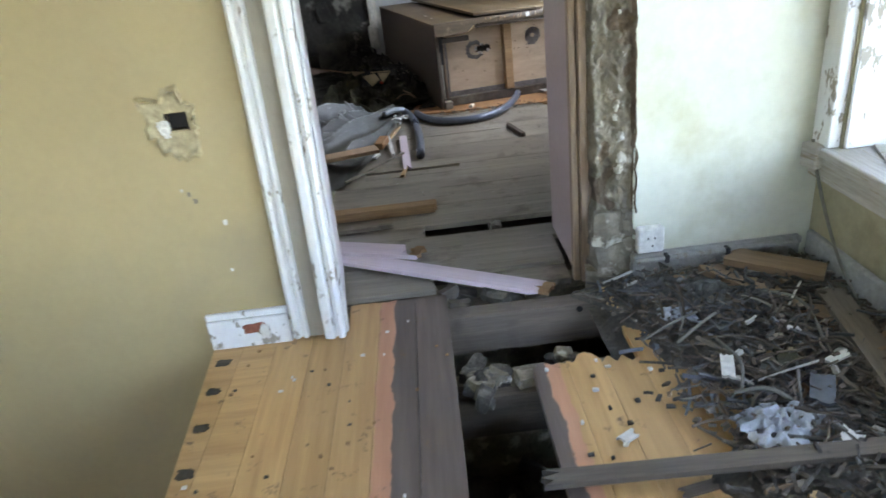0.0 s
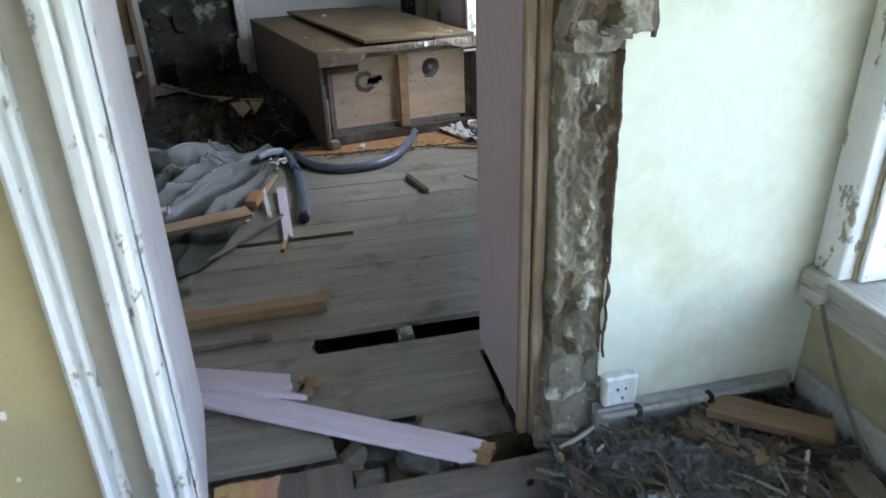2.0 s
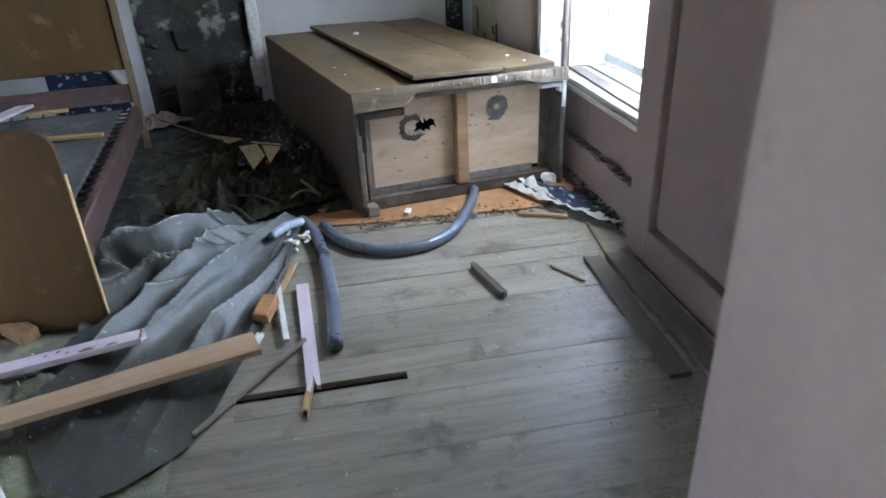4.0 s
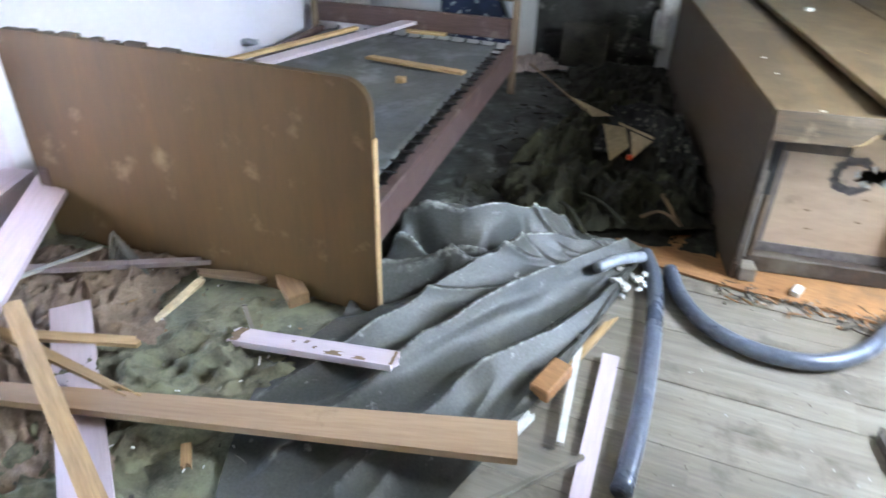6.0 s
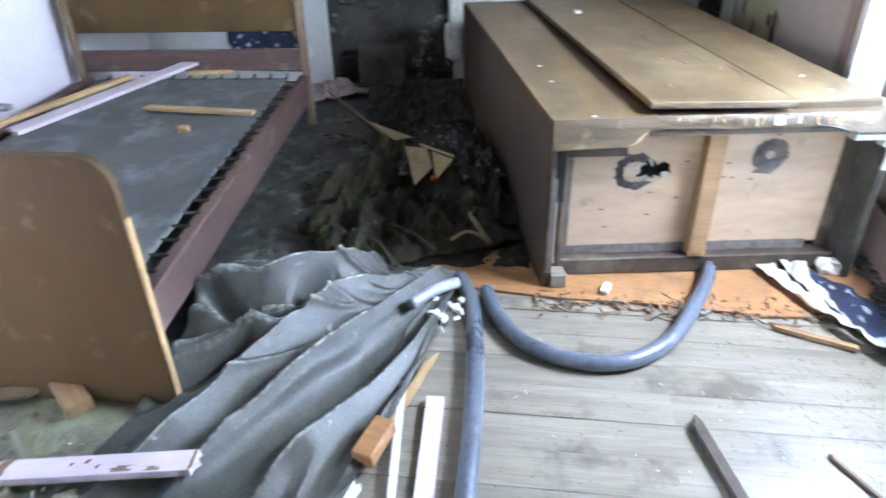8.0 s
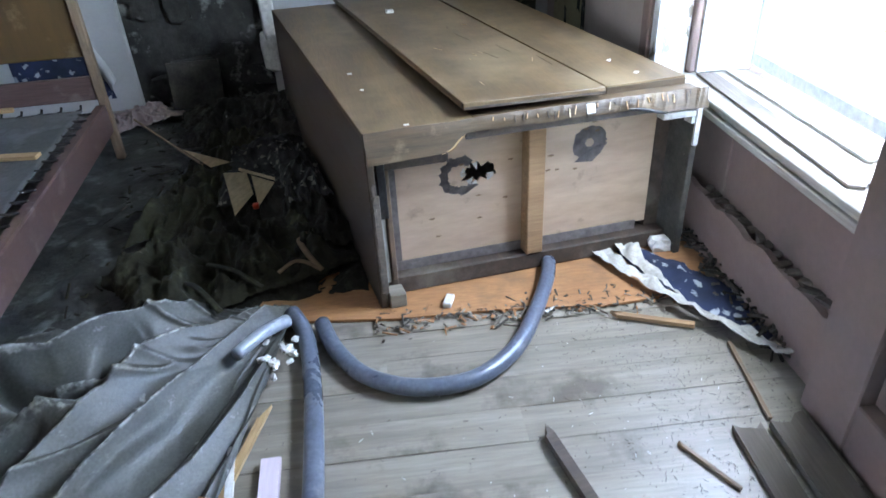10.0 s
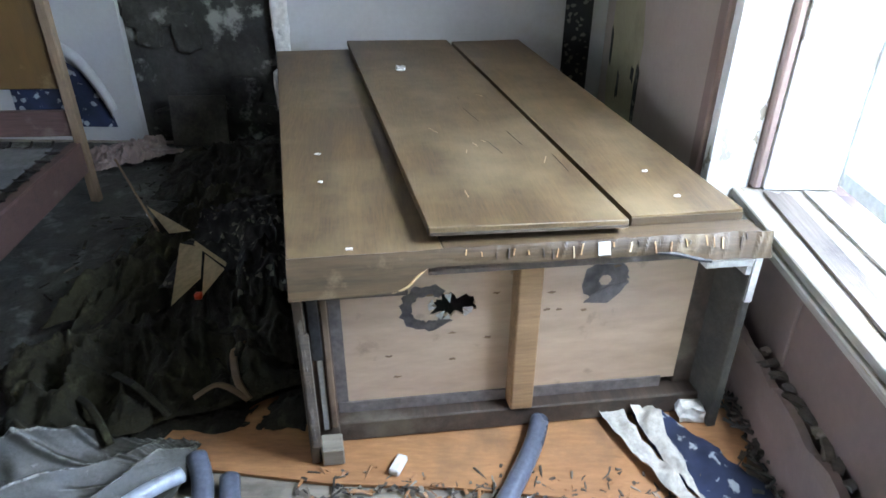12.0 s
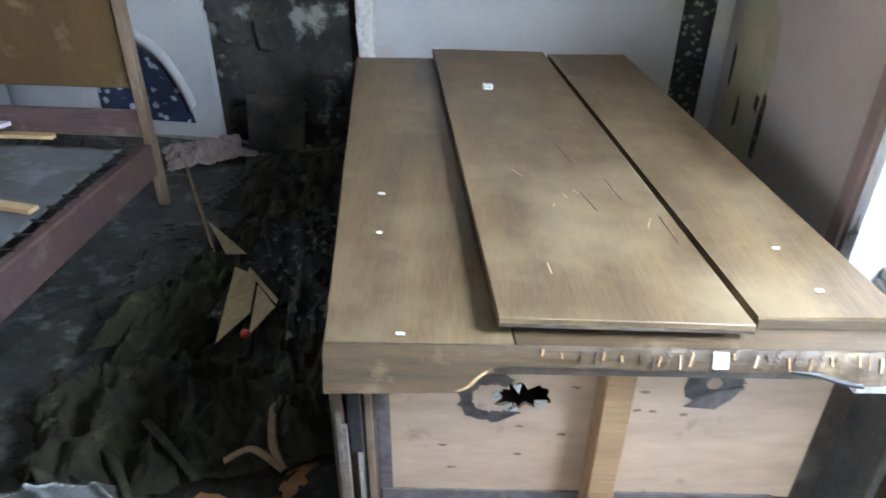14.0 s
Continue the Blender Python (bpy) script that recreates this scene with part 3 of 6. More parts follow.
structure("side_room_wall", slabs([(-7.4, -7.2, 1.4, 7.85, -0.92, 1.9), (-7.2, -2.66, 7.65, 7.85, -0.92, CEIL), (-7.2, -2.6, 1.4, 1.6, -0.92, CEIL)]), M_LILACWALL, "pale plastered walls of the roofless side room", "wall")


# unseen slab added overhead so that less sky light leaks into the bedroom
structure("side_room_ceiling", slab(-5.4, -2.66, 1.4, 7.85, CEIL, CEIL + 0.1), M_BACKWALL, "unseen ceiling slab added to cut the side room's sky light", "ceiling")


# ---- windows ----
def make_window(name, x0, x1, y0, y1, z0, z1, material, label, mid=None):
    w = holder(name, label, "window", pose(0, 0, 0), kind="structure")
    t = 0.055
    for q in ((x0, x1, y0, y0 + t, z0, z1), (x0, x1, y1 - t, y1, z0, z1)):
        part("stile", slab(*q, bevel=0.006), material, w)
    for q in ((x0, x1, y0 + t, y1 - t, z0, z0 + t), (x0, x1, y0 + t, y1 - t, z1 - t, z1)):
        part("rail", slab(*q, bevel=0.006), material, w)
    if mid:
        part("mullion", slab(x0, x1, mid - 0.02, mid + 0.02, z0 + t, z1 - t, bevel=0.006), material, w)
    xm = (x0 + x1) / 2
    spans = [(y0 + t, mid - 0.02), (mid + 0.02, y1 - t)] if mid else [(y0 + t, y1 - t)]
    for a, c in spans:
        p = part("pane", slab(xm - 0.002, xm + 0.002, a, c, z0 + t, z1 - t), M_GLASS, w)
        p.visible_shadow = False
    return w


M_PVC = surface("grey_white_window_paint", (0.70, 0.73, 0.74), (0.58, 0.61, 0.62), rough=0.45, bump=0.15, flake=(0.4, 0.4, 0.38), flake_at=0.68)
make_window("window_1", 1.56, 1.61, W1, 2.06, 0.47, H1, M_WHITE, "white painted timber window with dusty glass", mid=1.5)
make_window("window_2", 1.62, 1.67, 4.45, 5.70, 0.55, 2.35, M_PVC, "white framed bedroom window with dusty glass")

sill1 = structure("window_sill_1", slabs([(1.285, 1.56, W1 - 0.06, 2.165, 0.445, 0.475), (1.30, 1.34, W1 - 0.04, 2.165, 0.36, 0.442)], bevel=0.004), M_SILL, "thick white painted window sill, flaking", "sill")
structure("window_trim_1", slabs([(1.30, 1.345, 2.07, 2.165, 0.477, 2.2), (1.345, 1.56, 2.045, 2.06, 0.477, H1)], bevel=0.004), M_WHITE, "white painted window casing with peeling edges", "trim")
sill2 = structure("window_sill_2", slabs([(1.325, 1.62, 4.46, 5.695, 0.50, 0.53), (1.318, 1.36, 4.46, 5.695, 0.47, 0.497)], bevel=0.004), M_SILL, "flaking pale window sill with lifted boards", "sill")
structure("window_reveal", slabs([(1.245, 1.375, 5.698, 5.755, 0.0, 2.2)], bevel=0.003), M_WHITE, "white painted window reveal", "trim")
structure("window_trim_2", slabs([(1.23, 1.262, 5.757, 5.83, 0.0, 2.25), (1.375, 1.40, 5.665, 5.70, 0.535, 2.35)], bevel=0.006), M_PINK, "pink painted window casing", "trim")
structure("window_casing_2", slabs([(1.405, 1.62, 5.66, 5.695, 0.535, 2.35), (1.40, 1.62, 4.455, 4.49, 0.535, 2.35)], bevel=0.004), M_WHITE, "white painted window lining", "trim")


# pink panelling between the window and the doorway
panelling = holder("wall_panelling", "dusty pink painted timber panelling beside the window", "panelling", pose(0, 0, 0), kind="structure")
PX = 1.24
for q in ((PX, 1.36, 4.27, 4.45, 0.0, 2.4), (PX, 1.36, 3.36, 3.48, 0.0, 2.4), (PX, 1.36, 2.66, 2.76, 0.0, 2.4)):
    part("stile", slab(*q, bevel=0.005), M_PINK, panelling)
for q in ((PX, 1.36, 3.48, 4.27, 0.0, 0.165), (PX, 1.36, 2.76, 3.36, 0.0, 0.21), (PX, 1.36, 3.48, 4.27, 2.2, 2.4), (PX, 1.36, 2.76, 3.36, 2.2, 2.4)):
    part("rail", slab(*q, bevel=0.005), M_PINK, panelling)
for q in ((PX + 0.03, 1.355, 3.485, 4.265, 0.17, 2.195), (PX + 0.025, 1.355, 2.765, 3.355, 0.215, 2.195)):
    part("panel", slab(*q, bevel=0.01), M_PINK, panelling)
# boards below the window
apron = holder("window_apron", "pink painted boards under the window, gaps between them", "panelling", pose(0, 0, 0), kind="structure")
for q in ((1.343, 1.362, 4.45, 5.20, 0.235, 0.468), (1.343, 1.362, 5.206, 5.74, 0.235, 0.468)):
    part("board", slab(*q, bevel=0.004), M_PINK, apron)


def ragged_board(u, v):
    y = 4.45 + 1.29 * u
    top = 0.232 + 0.016 * fbm(y * 9, 1.0, 2.0, 4) - (0.02 if fbm(y * 5, 4.0, 1.0, 2) > 0.25 else 0.0)
    return (1.318 + 0.004 * fbm(y * 6, v * 3, 5.0, 2), y, top * v)


part("board", sheet_bm(ragged_board, 90, 6, 0.022), M_PINK, apron, "lower pink board with a broken top edge")
for i in range(16):
    yy = 4.52 + 0.05 * i
    part("splinter", lump(0.024, 0.03 + 0.02 * (i % 3), 0.012, 820 + i, 0.3, 2), M_DARKWOOD if i % 3 else M_OLDPLANK, apron, "broken crumb of wood on the ledge", at=pose(1.332, yy, 0.238, 0, 0, 20 * i))


# ---- doorway ----
M_SCUFFED = surface("grimy_beige_paint", (0.33, 0.295, 0.235), (0.26, 0.23, 0.18), scale=3, rough=0.6, grainy=0.08, flake=(0.25, 0.22, 0.17), flake_at=0.68, stretch=(1.5, 1.5, 0.6))
def moulding(profile, z0, z1):
    return prism(profile, z0, z1, "z")


architrave = holder("door_architrave", "moulded white door architrave, paint peeling and scuffed", "trim", pose(0, 0, 0, 0, 1.5, 0), kind="structure")
BACKBAND = [(-0.565, 2.07), (-0.565, 2.046), (-0.553, 2.034), (-0.541, 2.036), (-0.535, 2.048), (-0.528, 2.050), (-0.521, 2.036), (-0.511, 2.036), (-0.506, 2.049), (-0.506, 2.07)]
INNER = [(-0.452, 2.040), (-0.447, 2.022), (-0.440, 2.017), (-0.418, 2.012), (-0.411, 2.018), (-0.408, 2.030), (-0.401, 2.030), (-0.398, 2.016), (-0.388, 2.013), (-0.378, 2.018), (-0.374, 2.032), (-0.374, 2.05), (-0.452, 2.05)]
part("backband", moulding(BACKBAND, 0.0, 2.12), M_WHITE, architrave)
part("flat_band", slab(-0.505, -0.453, 2.048, 2.07, 0.0, 2.12), M_SCUFFED, architrave, "grimy grey-beige flat band")
part("inner_moulding", moulding(INNER, 0.0, 2.12), M_WHITE, architrave)
structure("door_lining_west", prism([(-0.464, 2.052), (-0.384, 2.052), (-0.374, 2.062), (-0.372, 2.085), (-0.432, 2.60), (-0.438, 2.625), (-0.464, 2.63)], 0.0, 2.06, "z"), M_REVEAL, "white and lilac painted door lining with rounded edge", "trim", pose(0, 0, 0, 0, 1.3, 0))
part("bead", moulding([(-0.376, 2.058), (-0.371, 2.053), (-0.367, 2.060), (-0.366, 2.074), (-0.368, 2.088), (-0.372, 2.094), (-0.377, 2.090)], 0.0, 2.06), M_WHITE, architrave, "rounded white bead, paint worn")
structure("door_lining_east", slab(0.495, 0.512, 2.27, 2.69, 0.03, 2.06, bevel=0.003), M_LINING, "pink painted door lining, scratched and knocked", "trim")
frame_post = structure("door_frame_post", slabs([(0.487, 0.513, 2.235, 2.268, 0.0, 2.06), (0.515, 0.545, 2.222, 2.30, 0.0, 2.06), (0.547, 0.568, 2.245, 2.40, 0.02, 2.06)], bevel=0.004), M_POST, "bare brown door post where the architrave was pulled off", "trim")

stone_edge = holder("broken_wall_edge", "broken edge of rubble stone and lime plaster beside the doorway", "wall edge", pose(0, 0, 0), kind="structure")
rs = random.Random(5)
part("mortar_core", slab(0.572, 0.69, 2.25, 2.64, -0.3, CEIL), M_MORTAR, stone_edge)


def torn_face(z0, z1, x0, x1, y0, seed, lean=0.0):
    """The ragged face of a broken wall: a smooth slab, a crumbly crust, an earthy recess and a thin plaster lip."""
    kinds = {}

    def fn(u, v):
        x, z = x0 + (x1 - x0) * u, z0 + (z1 - z0) * v
        mid = 0.62 + 0.16 * fbm(z * 4.5, seed, 3.0, 3)
        band = math.exp(-((u - mid) / 0.16) ** 2)
        knobs = 0.030 * fbm(x * 9, z * 7, seed + 4, 3) + 0.014 * abs(fbm(x * 24, z * 18, seed, 3)) + 0.010 * abs(fbm(x * 52, z * 40, seed + 1, 2))
        crust = band * (0.014 + 0.045 * abs(fbm(x * 17, z * 13, seed, 3))) * max(0.0, min(1.2, 0.8 + 1.3 * fbm(z * 7, seed, 11.0, 3)))
        pits = 0.030 * max(0.0, fbm(x * 11, z * 9, seed + 9, 2) - 0.22)
        left = 0.05 * max(0.0, 1 - u / (0.10 + 0.05 * fbm(z * 8, seed, 8.0, 3))) ** 1.5
        flush = max(0.0, min(1.0, (u - 0.86) / 0.12)) ** 1.5
        lip = 0.03 * (1 if v < 0.012 or v > 0.988 else 0)
        y = (y0 - knobs - crust + pits + left + lip) * (1 - flush) + (2.163 + 0.006 * fbm(z * 20, seed, 6.0, 2)) * flush
        ragged = 0.016 * fbm(z * 11, seed, 1.0, 4)
        kinds[(round(u * 44), round(v * 170))] = 1 if crust > 0.021 + 0.012 * fbm(x * 20, z * 14, 6.0, 2) else (2 if pits > 0.003 or u > 0.90 else 0)
        return (x + ragged * (0.6 - u) * 1.4 + lean * v, y, z)

    b = sheet_bm(fn, 44, 170)
    b.faces.ensure_lookup_table()
    for i, f in enumerate(b.faces):
        f.material_index = kinds[(i // 170, i % 170)]
    return b


def facing(b):
    """Turns a sheet's faces towards the front room."""
    if sum(f.normal.y for f in b.faces) > 0:
        bmesh.ops.reverse_faces(b, faces=b.faces[:])
    return b


part("plaster_face", facing(torn_face(0.285, 1.10, 0.553, 0.70, 2.200, 2.0, -0.012)), [M_MORTAR, M_CRUST, M_EARTH], stone_edge, "tall slab of broken lime plaster", smooth=True)
part("plaster_face", facing(torn_face(1.12, 2.10, 0.548, 0.755, 2.158, 7.0)), [M_MORTAR, M_CRUST, M_EARTH], stone_edge, "bulging slab of broken lime plaster", smooth=True)
for sx, sz, wd, hg, sd in ((0.60, 0.225, 0.10, 0.13, 3), (0.675, 0.245, 0.075, 0.09, 5), (0.625, 0.10, 0.15, 0.12, 6), (0.60, 0.02, 0.12, 0.08, 8), (0.68, 0.03, 0.08, 0.09, 9), (0.69, 0.155, 0.06, 0.07, 12), (0.62, 1.125, 0.10, 0.06, 15)):
    part("stone", lump(wd * 1.15, 0.13, hg * 1.12, sd, amp=0.13, cuts=5), M_MORTAR, stone_edge, at=pose(sx, 2.235, sz, rs.uniform(-5, 5), rs.uniform(-5, 5), rs.uniform(-9, 9)))

# skirtings and fittings of the front room
structure("baseboard_stub", slabs([(-0.855, -0.568, 2.046, 2.07, 0.0, 0.115), (-0.855, -0.568, 2.052, 2.07, 0.116, 0.14)], bevel=0.004), M_WHITE, "short length of chipped white skirting board", "baseboard")
structure("baseboard_east", slabs([(0.68, 1.30, 2.146, 2.17, -0.01, 0.098), (0.68, 1.30, 2.135, 2.17, 0.1, 0.128)], bevel=0.005), M_SKIRT, "grimy white skirting board with a moulded top", "baseboard")
structure("baseboard_window", slabs([(1.315, 1.34, 0.2, 2.145, -0.01, 0.15)], bevel=0.005), M_SKIRT, "grimy white skirting below the window", "baseboard")


# ---- bedroom: the fallen wardrobe ----
WW, WL, WH = 1.13, 1.88, 0.62
RACK = 0.096     # the carcass has racked out of square


def panel_with_hole(x0, x1, z0, z1, y, thick, cx, cz, rx, rz, seed):
    b = bmesh.new()
    rng = random.Random(seed)
    n = 32
    outer_pts = []
    for i in range(n):
        a = 2 * math.pi * i / n
        c, s = math.cos(a), math.sin(a)
        t = min((x1 - cx) / c if c > 1e-6 else ((x0 - cx) / c if c < -1e-6 else 9), (z1 - cz) / s if s > 1e-6 else ((z0 - cz) / s if s < -1e-6 else 9))
        outer_pts.append((cx + c * t, cz + s * t))
    for corner in ((x0, z0), (x0, z1), (x1, z0), (x1, z1)):
        i = min(range(n), key=lambda q: (outer_pts[q][0] - corner[0]) ** 2 + (outer_pts[q][1] - corner[1]) ** 2)
        outer_pts[i] = corner
    inner = []
    for i in range(n):
        a = 2 * math.pi * i / n
        r = rng.uniform(0.62, 1.25)
        inner.append((cx + rx * r * math.cos(a), cz + rz * r * math.sin(a)))
    rings = [[b.verts.new((p[0], yy, p[1])) for p in pts] for pts, yy in ((outer_pts, y), (inner, y), (inner, y + thick), (outer_pts, y + thick))]
    for r in range(4):
        a, c = rings[r], rings[(r + 1) % 4]
        for i in range(n):
            b.faces.new((a[i], a[(i + 1) % n], c[(i + 1) % n], c[i]))
    bmesh.ops.recalc_face_normals(b, faces=b.faces[:])
    return b


def daub(cx, cz, r0, r1, y, seed, start=0.0, sweep=360.0):
    """A hand-daubed ring of paint, a brush's thickness proud of the board."""
    rng = random.Random(seed)
    b = bmesh.new()
    n = 30
    rows = []
    for i in range(n + 1):
        a = radians(start + sweep * i / n)
        j0, j1 = 1 + rng.uniform(-0.12, 0.12), 1 + rng.uniform(-0.1, 0.1)
        rows.append([b.verts.new((cx + r * math.cos(a), y, cz + r * 0.95 * math.sin(a))) for r in (r0 * j0, r1 * j1)])
    for p, q in zip(rows, rows[1:]):
        b.faces.new((p[0], p[1], q[1], q[0]))
    bmesh.ops.solidify(b, geom=b.faces[:], thickness=0.0015)
    return b


SHEAR = Matrix(((1, -RACK, 0, 0), (0, 1, 0, 0), (0, 0, 1, 0), (0, 0, 0, 1)))
plain_part = part


def poly_z(pts, x):
    for (x0, z0), (x1, z1) in zip(pts, pts[1:]):
        if x0 <= x <= x1 and x1 > x0:
            return z0 + (z1 - z0) * (x - x0) / (x1 - x0)
    return pts[-1][1]


def wardrobe():
    w = holder("wardrobe", "brown veneered wardrobe lying on its back, base panel holed", "wardrobe", pose(0.125, 5.05, 0.014, 0, 0, 8.5))

    def part(name, bm, material, parent, label="", at=None):
        if at is None and parent is w:
            bmesh.ops.transform(bm, matrix=SHEAR, verts=bm.verts[:])
        elif at is not None:
            at = Matrix.Translation((-RACK * at.translation.y if parent is w else 0.0, 0, 0)) @ at
            if parent is w:
                bmesh.ops.transform(bm, matrix=SHEAR, verts=bm.verts[:])
        return plain_part(name, bm, material, parent, label, at=at)

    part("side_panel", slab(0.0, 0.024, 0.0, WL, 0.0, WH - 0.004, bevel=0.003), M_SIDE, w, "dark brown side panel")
    part("side_panel", slab(WW - 0.044, WW - 0.02, 0.0, WL, 0.0, WH - 0.03, bevel=0.003), M_ROTVENEER, w, "dark brown side panel")
    part("back_panel", slab(0.026, WW - 0.026, 0.1, WL, 0.0, 0.012), M_DARKVENEER, w)
    part("top_panel", slab(0.026, WW - 0.026, WL - 0.03, WL, 0.014, WH - 0.02), M_DARKVENEER, w)
    # base: two pale plywood panels, a batten and a dark lower rail
    yb = 0.115
    part("base_panel", panel_with_hole(0.085, 0.575, 0.092, 0.575, yb, 0.008, 0.388, 0.392, 0.058, 0.034, 5), M_PLY, w, "pale plywood base panel with a broken hole")
    part("base_panel", slab(0.59, WW - 0.098, yb + 0.002, yb + 0.010, 0.092, 0.575), M_PLY, w, "pale plywood base panel")
    part("batten", slab(0.542, 0.604, yb - 0.052, yb - 0.001, 0.067, 0.575, bevel=0.004), M_BARE, w, "bare wood centre batten")
    part("lower_rail", slab(0.03, WW - 0.03, yb - 0.045, yb + 0.02, 0.0, 0.066, bevel=0.004), M_DARKVENEER, w)
    part("painted_edge", slab(0.085, WW - 0.14, yb - 0.006, yb - 0.0005, 0.067, 0.102), M_RINGPAINT, w, "dark stain along the panel edge")
    part("painted_edge", slab(0.083, 0.112, yb - 0.004, yb - 0.0005, 0.103, 0.50), M_RINGPAINT, w, "dark stain along the panel edge")
    part("edge_strip", slab(0.060, 0.078, yb - 0.064, yb - 0.051, 0.07, 0.50, bevel=0.003), M_POST, w, "pale brown moulding strip")
    part("edge_strip", slab(0.040, 0.056, yb - 0.058, yb - 0.051, 0.06, 0.44, bevel=0.002), M_LININGCLOTH, w, "flaked white strip")
    part("dark_bracket", slab(0.030, 0.058, 0.010, 0.050, 0.33, 0.545, bevel=0.003), M_IRON, w, "dark iron bracket")
    # plain dark strip just under the deep end of the plinth
    part("dark_smear", slab(0.062, 0.27, yb - 0.066, yb - 0.046, 0.475, 0.512, bevel=0.003), M_DARKVENEER, w, "dark strip below the plinth")
    for rz in (0.10, 0.17, 0.26, 0.35, 0.43):
        part("paint_flake", lump(0.010, 0.004, 0.05, int(rz * 500), 0.3, 2), M_OLDPLANK, w, "flaking pale paint", at=pose(0.014, -0.004, rz))
    part("corner_post", slab(0.026, 0.082, yb - 0.05, yb + 0.03, 0.0, 0.585, bevel=0.003), M_DARKVENEER, w)
    part("corner_post", slab(WW - 0.096, WW - 0.026, yb + 0.004, yb + 0.03, 0.0, 0.56, bevel=0.003), M_DARKVENEER, w)
    part("edge_strip", slab(0.006, 0.03, -0.004, 0.006, 0.06, 0.42, bevel=0.002), M_OLDPLANK, w, "splintered pale edge strip")
    for i in (2, 3, 4, 5, 6, 7, 8):
        a = 2 * math.pi * i / 9 + 0.3 + 0.35 * (i % 2)
        part("splinter", prism([(-0.011, -0.004), (0.009, -0.007), (0.006 - 0.006 * (i % 2), 0.008 + 0.006 * (i % 3))], -0.004, -0.001, "y"), M_LININGCLOTH, w, "white splintered ply", at=pose(0.388 + 0.053 * math.cos(a), yb - 0.001, 0.392 + 0.033 * math.sin(a), 0, 250 - math.degrees(a) + 25 * (i % 2), 0))
    rk = random.Random(17)
    for i in range(14):
        kx = rk.uniform(0.11, 0.54) if i % 2 else rk.uniform(0.63, 0.98)
        part("knot", prism([(rk.uniform(0.006, 0.014) * math.cos(0.7 * q), rk.uniform(0.002, 0.006) * math.sin(0.7 * q)) for q in range(9)], -0.0007, 0.0004, "y"), M_DULLPLANK, w, "small dark knot", at=pose(kx, yb + (0.0 if i % 2 else 0.002), rk.uniform(0.12, 0.56)))
    part("paint_ring", daub(0.331, 0.388, 0.042, 0.074, yb - 0.0005, 4, 50, 275), M_RINGPAINT, w, "ring daubed in grey paint")
    part("paint_ring", daub(0.788, 0.437, 0.016, 0.062, yb + 0.0015, 6, 0, 360), M_RINGPAINT, w, "ring daubed in grey paint")
    part("paint_ring", prism([(0.735, 0.372), (0.80, 0.366), (0.83, 0.395), (0.85, 0.43), (0.80, 0.42), (0.76, 0.395)], yb - 0.0004, yb + 0.0017, "y"), M_RINGPAINT, w)
    # the shaped plinth along the lower front edge, split and broken
    z = WH - 0.024
    apron_pts = [(0.0, 0.0), (0.0, -0.092), (0.10, -0.091), (0.235, -0.086), (0.262, -0.076), (0.28, -0.055), (0.30, -0.038), (0.335, -0.034), (0.56, -0.036), (0.82, -0.034), (0.875, -0.038), (0.92, -0.050), (0.97, -0.060), (WW + 0.01, -0.062), (WW + 0.01, 0.0)]
    def apron(u, v):
        x = u * 1.108
        low = poly_z(apron_pts[1:-1], x)
        torn = max(0.0, min(1.0, (x - 0.36) / 0.2)) * (0.4 + 0.8 * abs(fbm(x * 6, 2.0, 9.0, 2)))
        pleat = (1 - min(1.0, abs(fbm(x * 26 + 0.3 * v, 0.0, 3.0, 1)) * 2.6)) ** 3
        ripple = 0.0040 * torn * pleat * (1 - 0.6 * v)
        swell = 0.004 * math.sin(math.pi * (0.15 + 0.75 * v)) + 0.0025 * fbm(x * 5, v, 1.0)
        buckle = 0.004 * max(0.0, min(1.0, (x - 0.86) / 0.1)) * math.sin(x * 42) * (1 - v)
        return (x, -0.006 - swell - ripple - buckle, low * v)

    plinth = part("plinth", sheet_bm(apron, 420, 10, 0.014), M_PLINTH, w, "shaped plinth with split veneer", at=pose(0.0, 0.012, WH - 0.001, -20, 0, 0))
    part("torn_lip", tube_bm([(0.225, -0.017, -0.087), (0.258, -0.019, -0.078), (0.281, -0.019, -0.056), (0.302, -0.017, -0.038)], 0.0042, 6), M_SPLINTER, plinth, "pale torn lip")
    # dark strip painted in for the shaded line below the thin plinth
    part("stain_band", slab(0.31, 0.94, -0.002, 0.010, -0.058, -0.036), M_DARKVENEER, plinth, "dark strip for the shaded line under the plinth")
    part("torn_lip", tube_bm([(0.835, -0.018, -0.036), (0.88, -0.020, -0.042), (0.925, -0.020, -0.055), (0.965, -0.018, -0.063)], 0.0055, 6), M_IRON, plinth, "dark broken lip")
    rng = random.Random(8)
    for i in range(26):
        x = 0.40 + i * 0.026 + rng.uniform(-0.012, 0.012)
        top, ln = rng.uniform(-0.012, -0.001), rng.uniform(0.010, 0.028)
        part("split", slab(-0.5 * rng.uniform(0.0015, 0.0045), 0.5 * rng.uniform(0.0015, 0.0045), -0.0025, 0.012, -ln, 0), rng.choice((M_CARD, M_SPLINTER, M_DARKVENEER, M_DARKVENEER, M_BARE)), plinth, at=pose(x, -0.0250, top, 0, rng.uniform(-14, 14), 0))
    part("white_tag", slab(0.692, 0.720, -0.0280, -0.0125, -0.032, -0.002), M_LININGCLOTH, plinth, "small white sticker")
    part("under_rail", slab(0.03, WW - 0.03, 0.02, yb - 0.002, z - 0.03, z - 0.001, bevel=0.003), M_DARKVENEER, w)
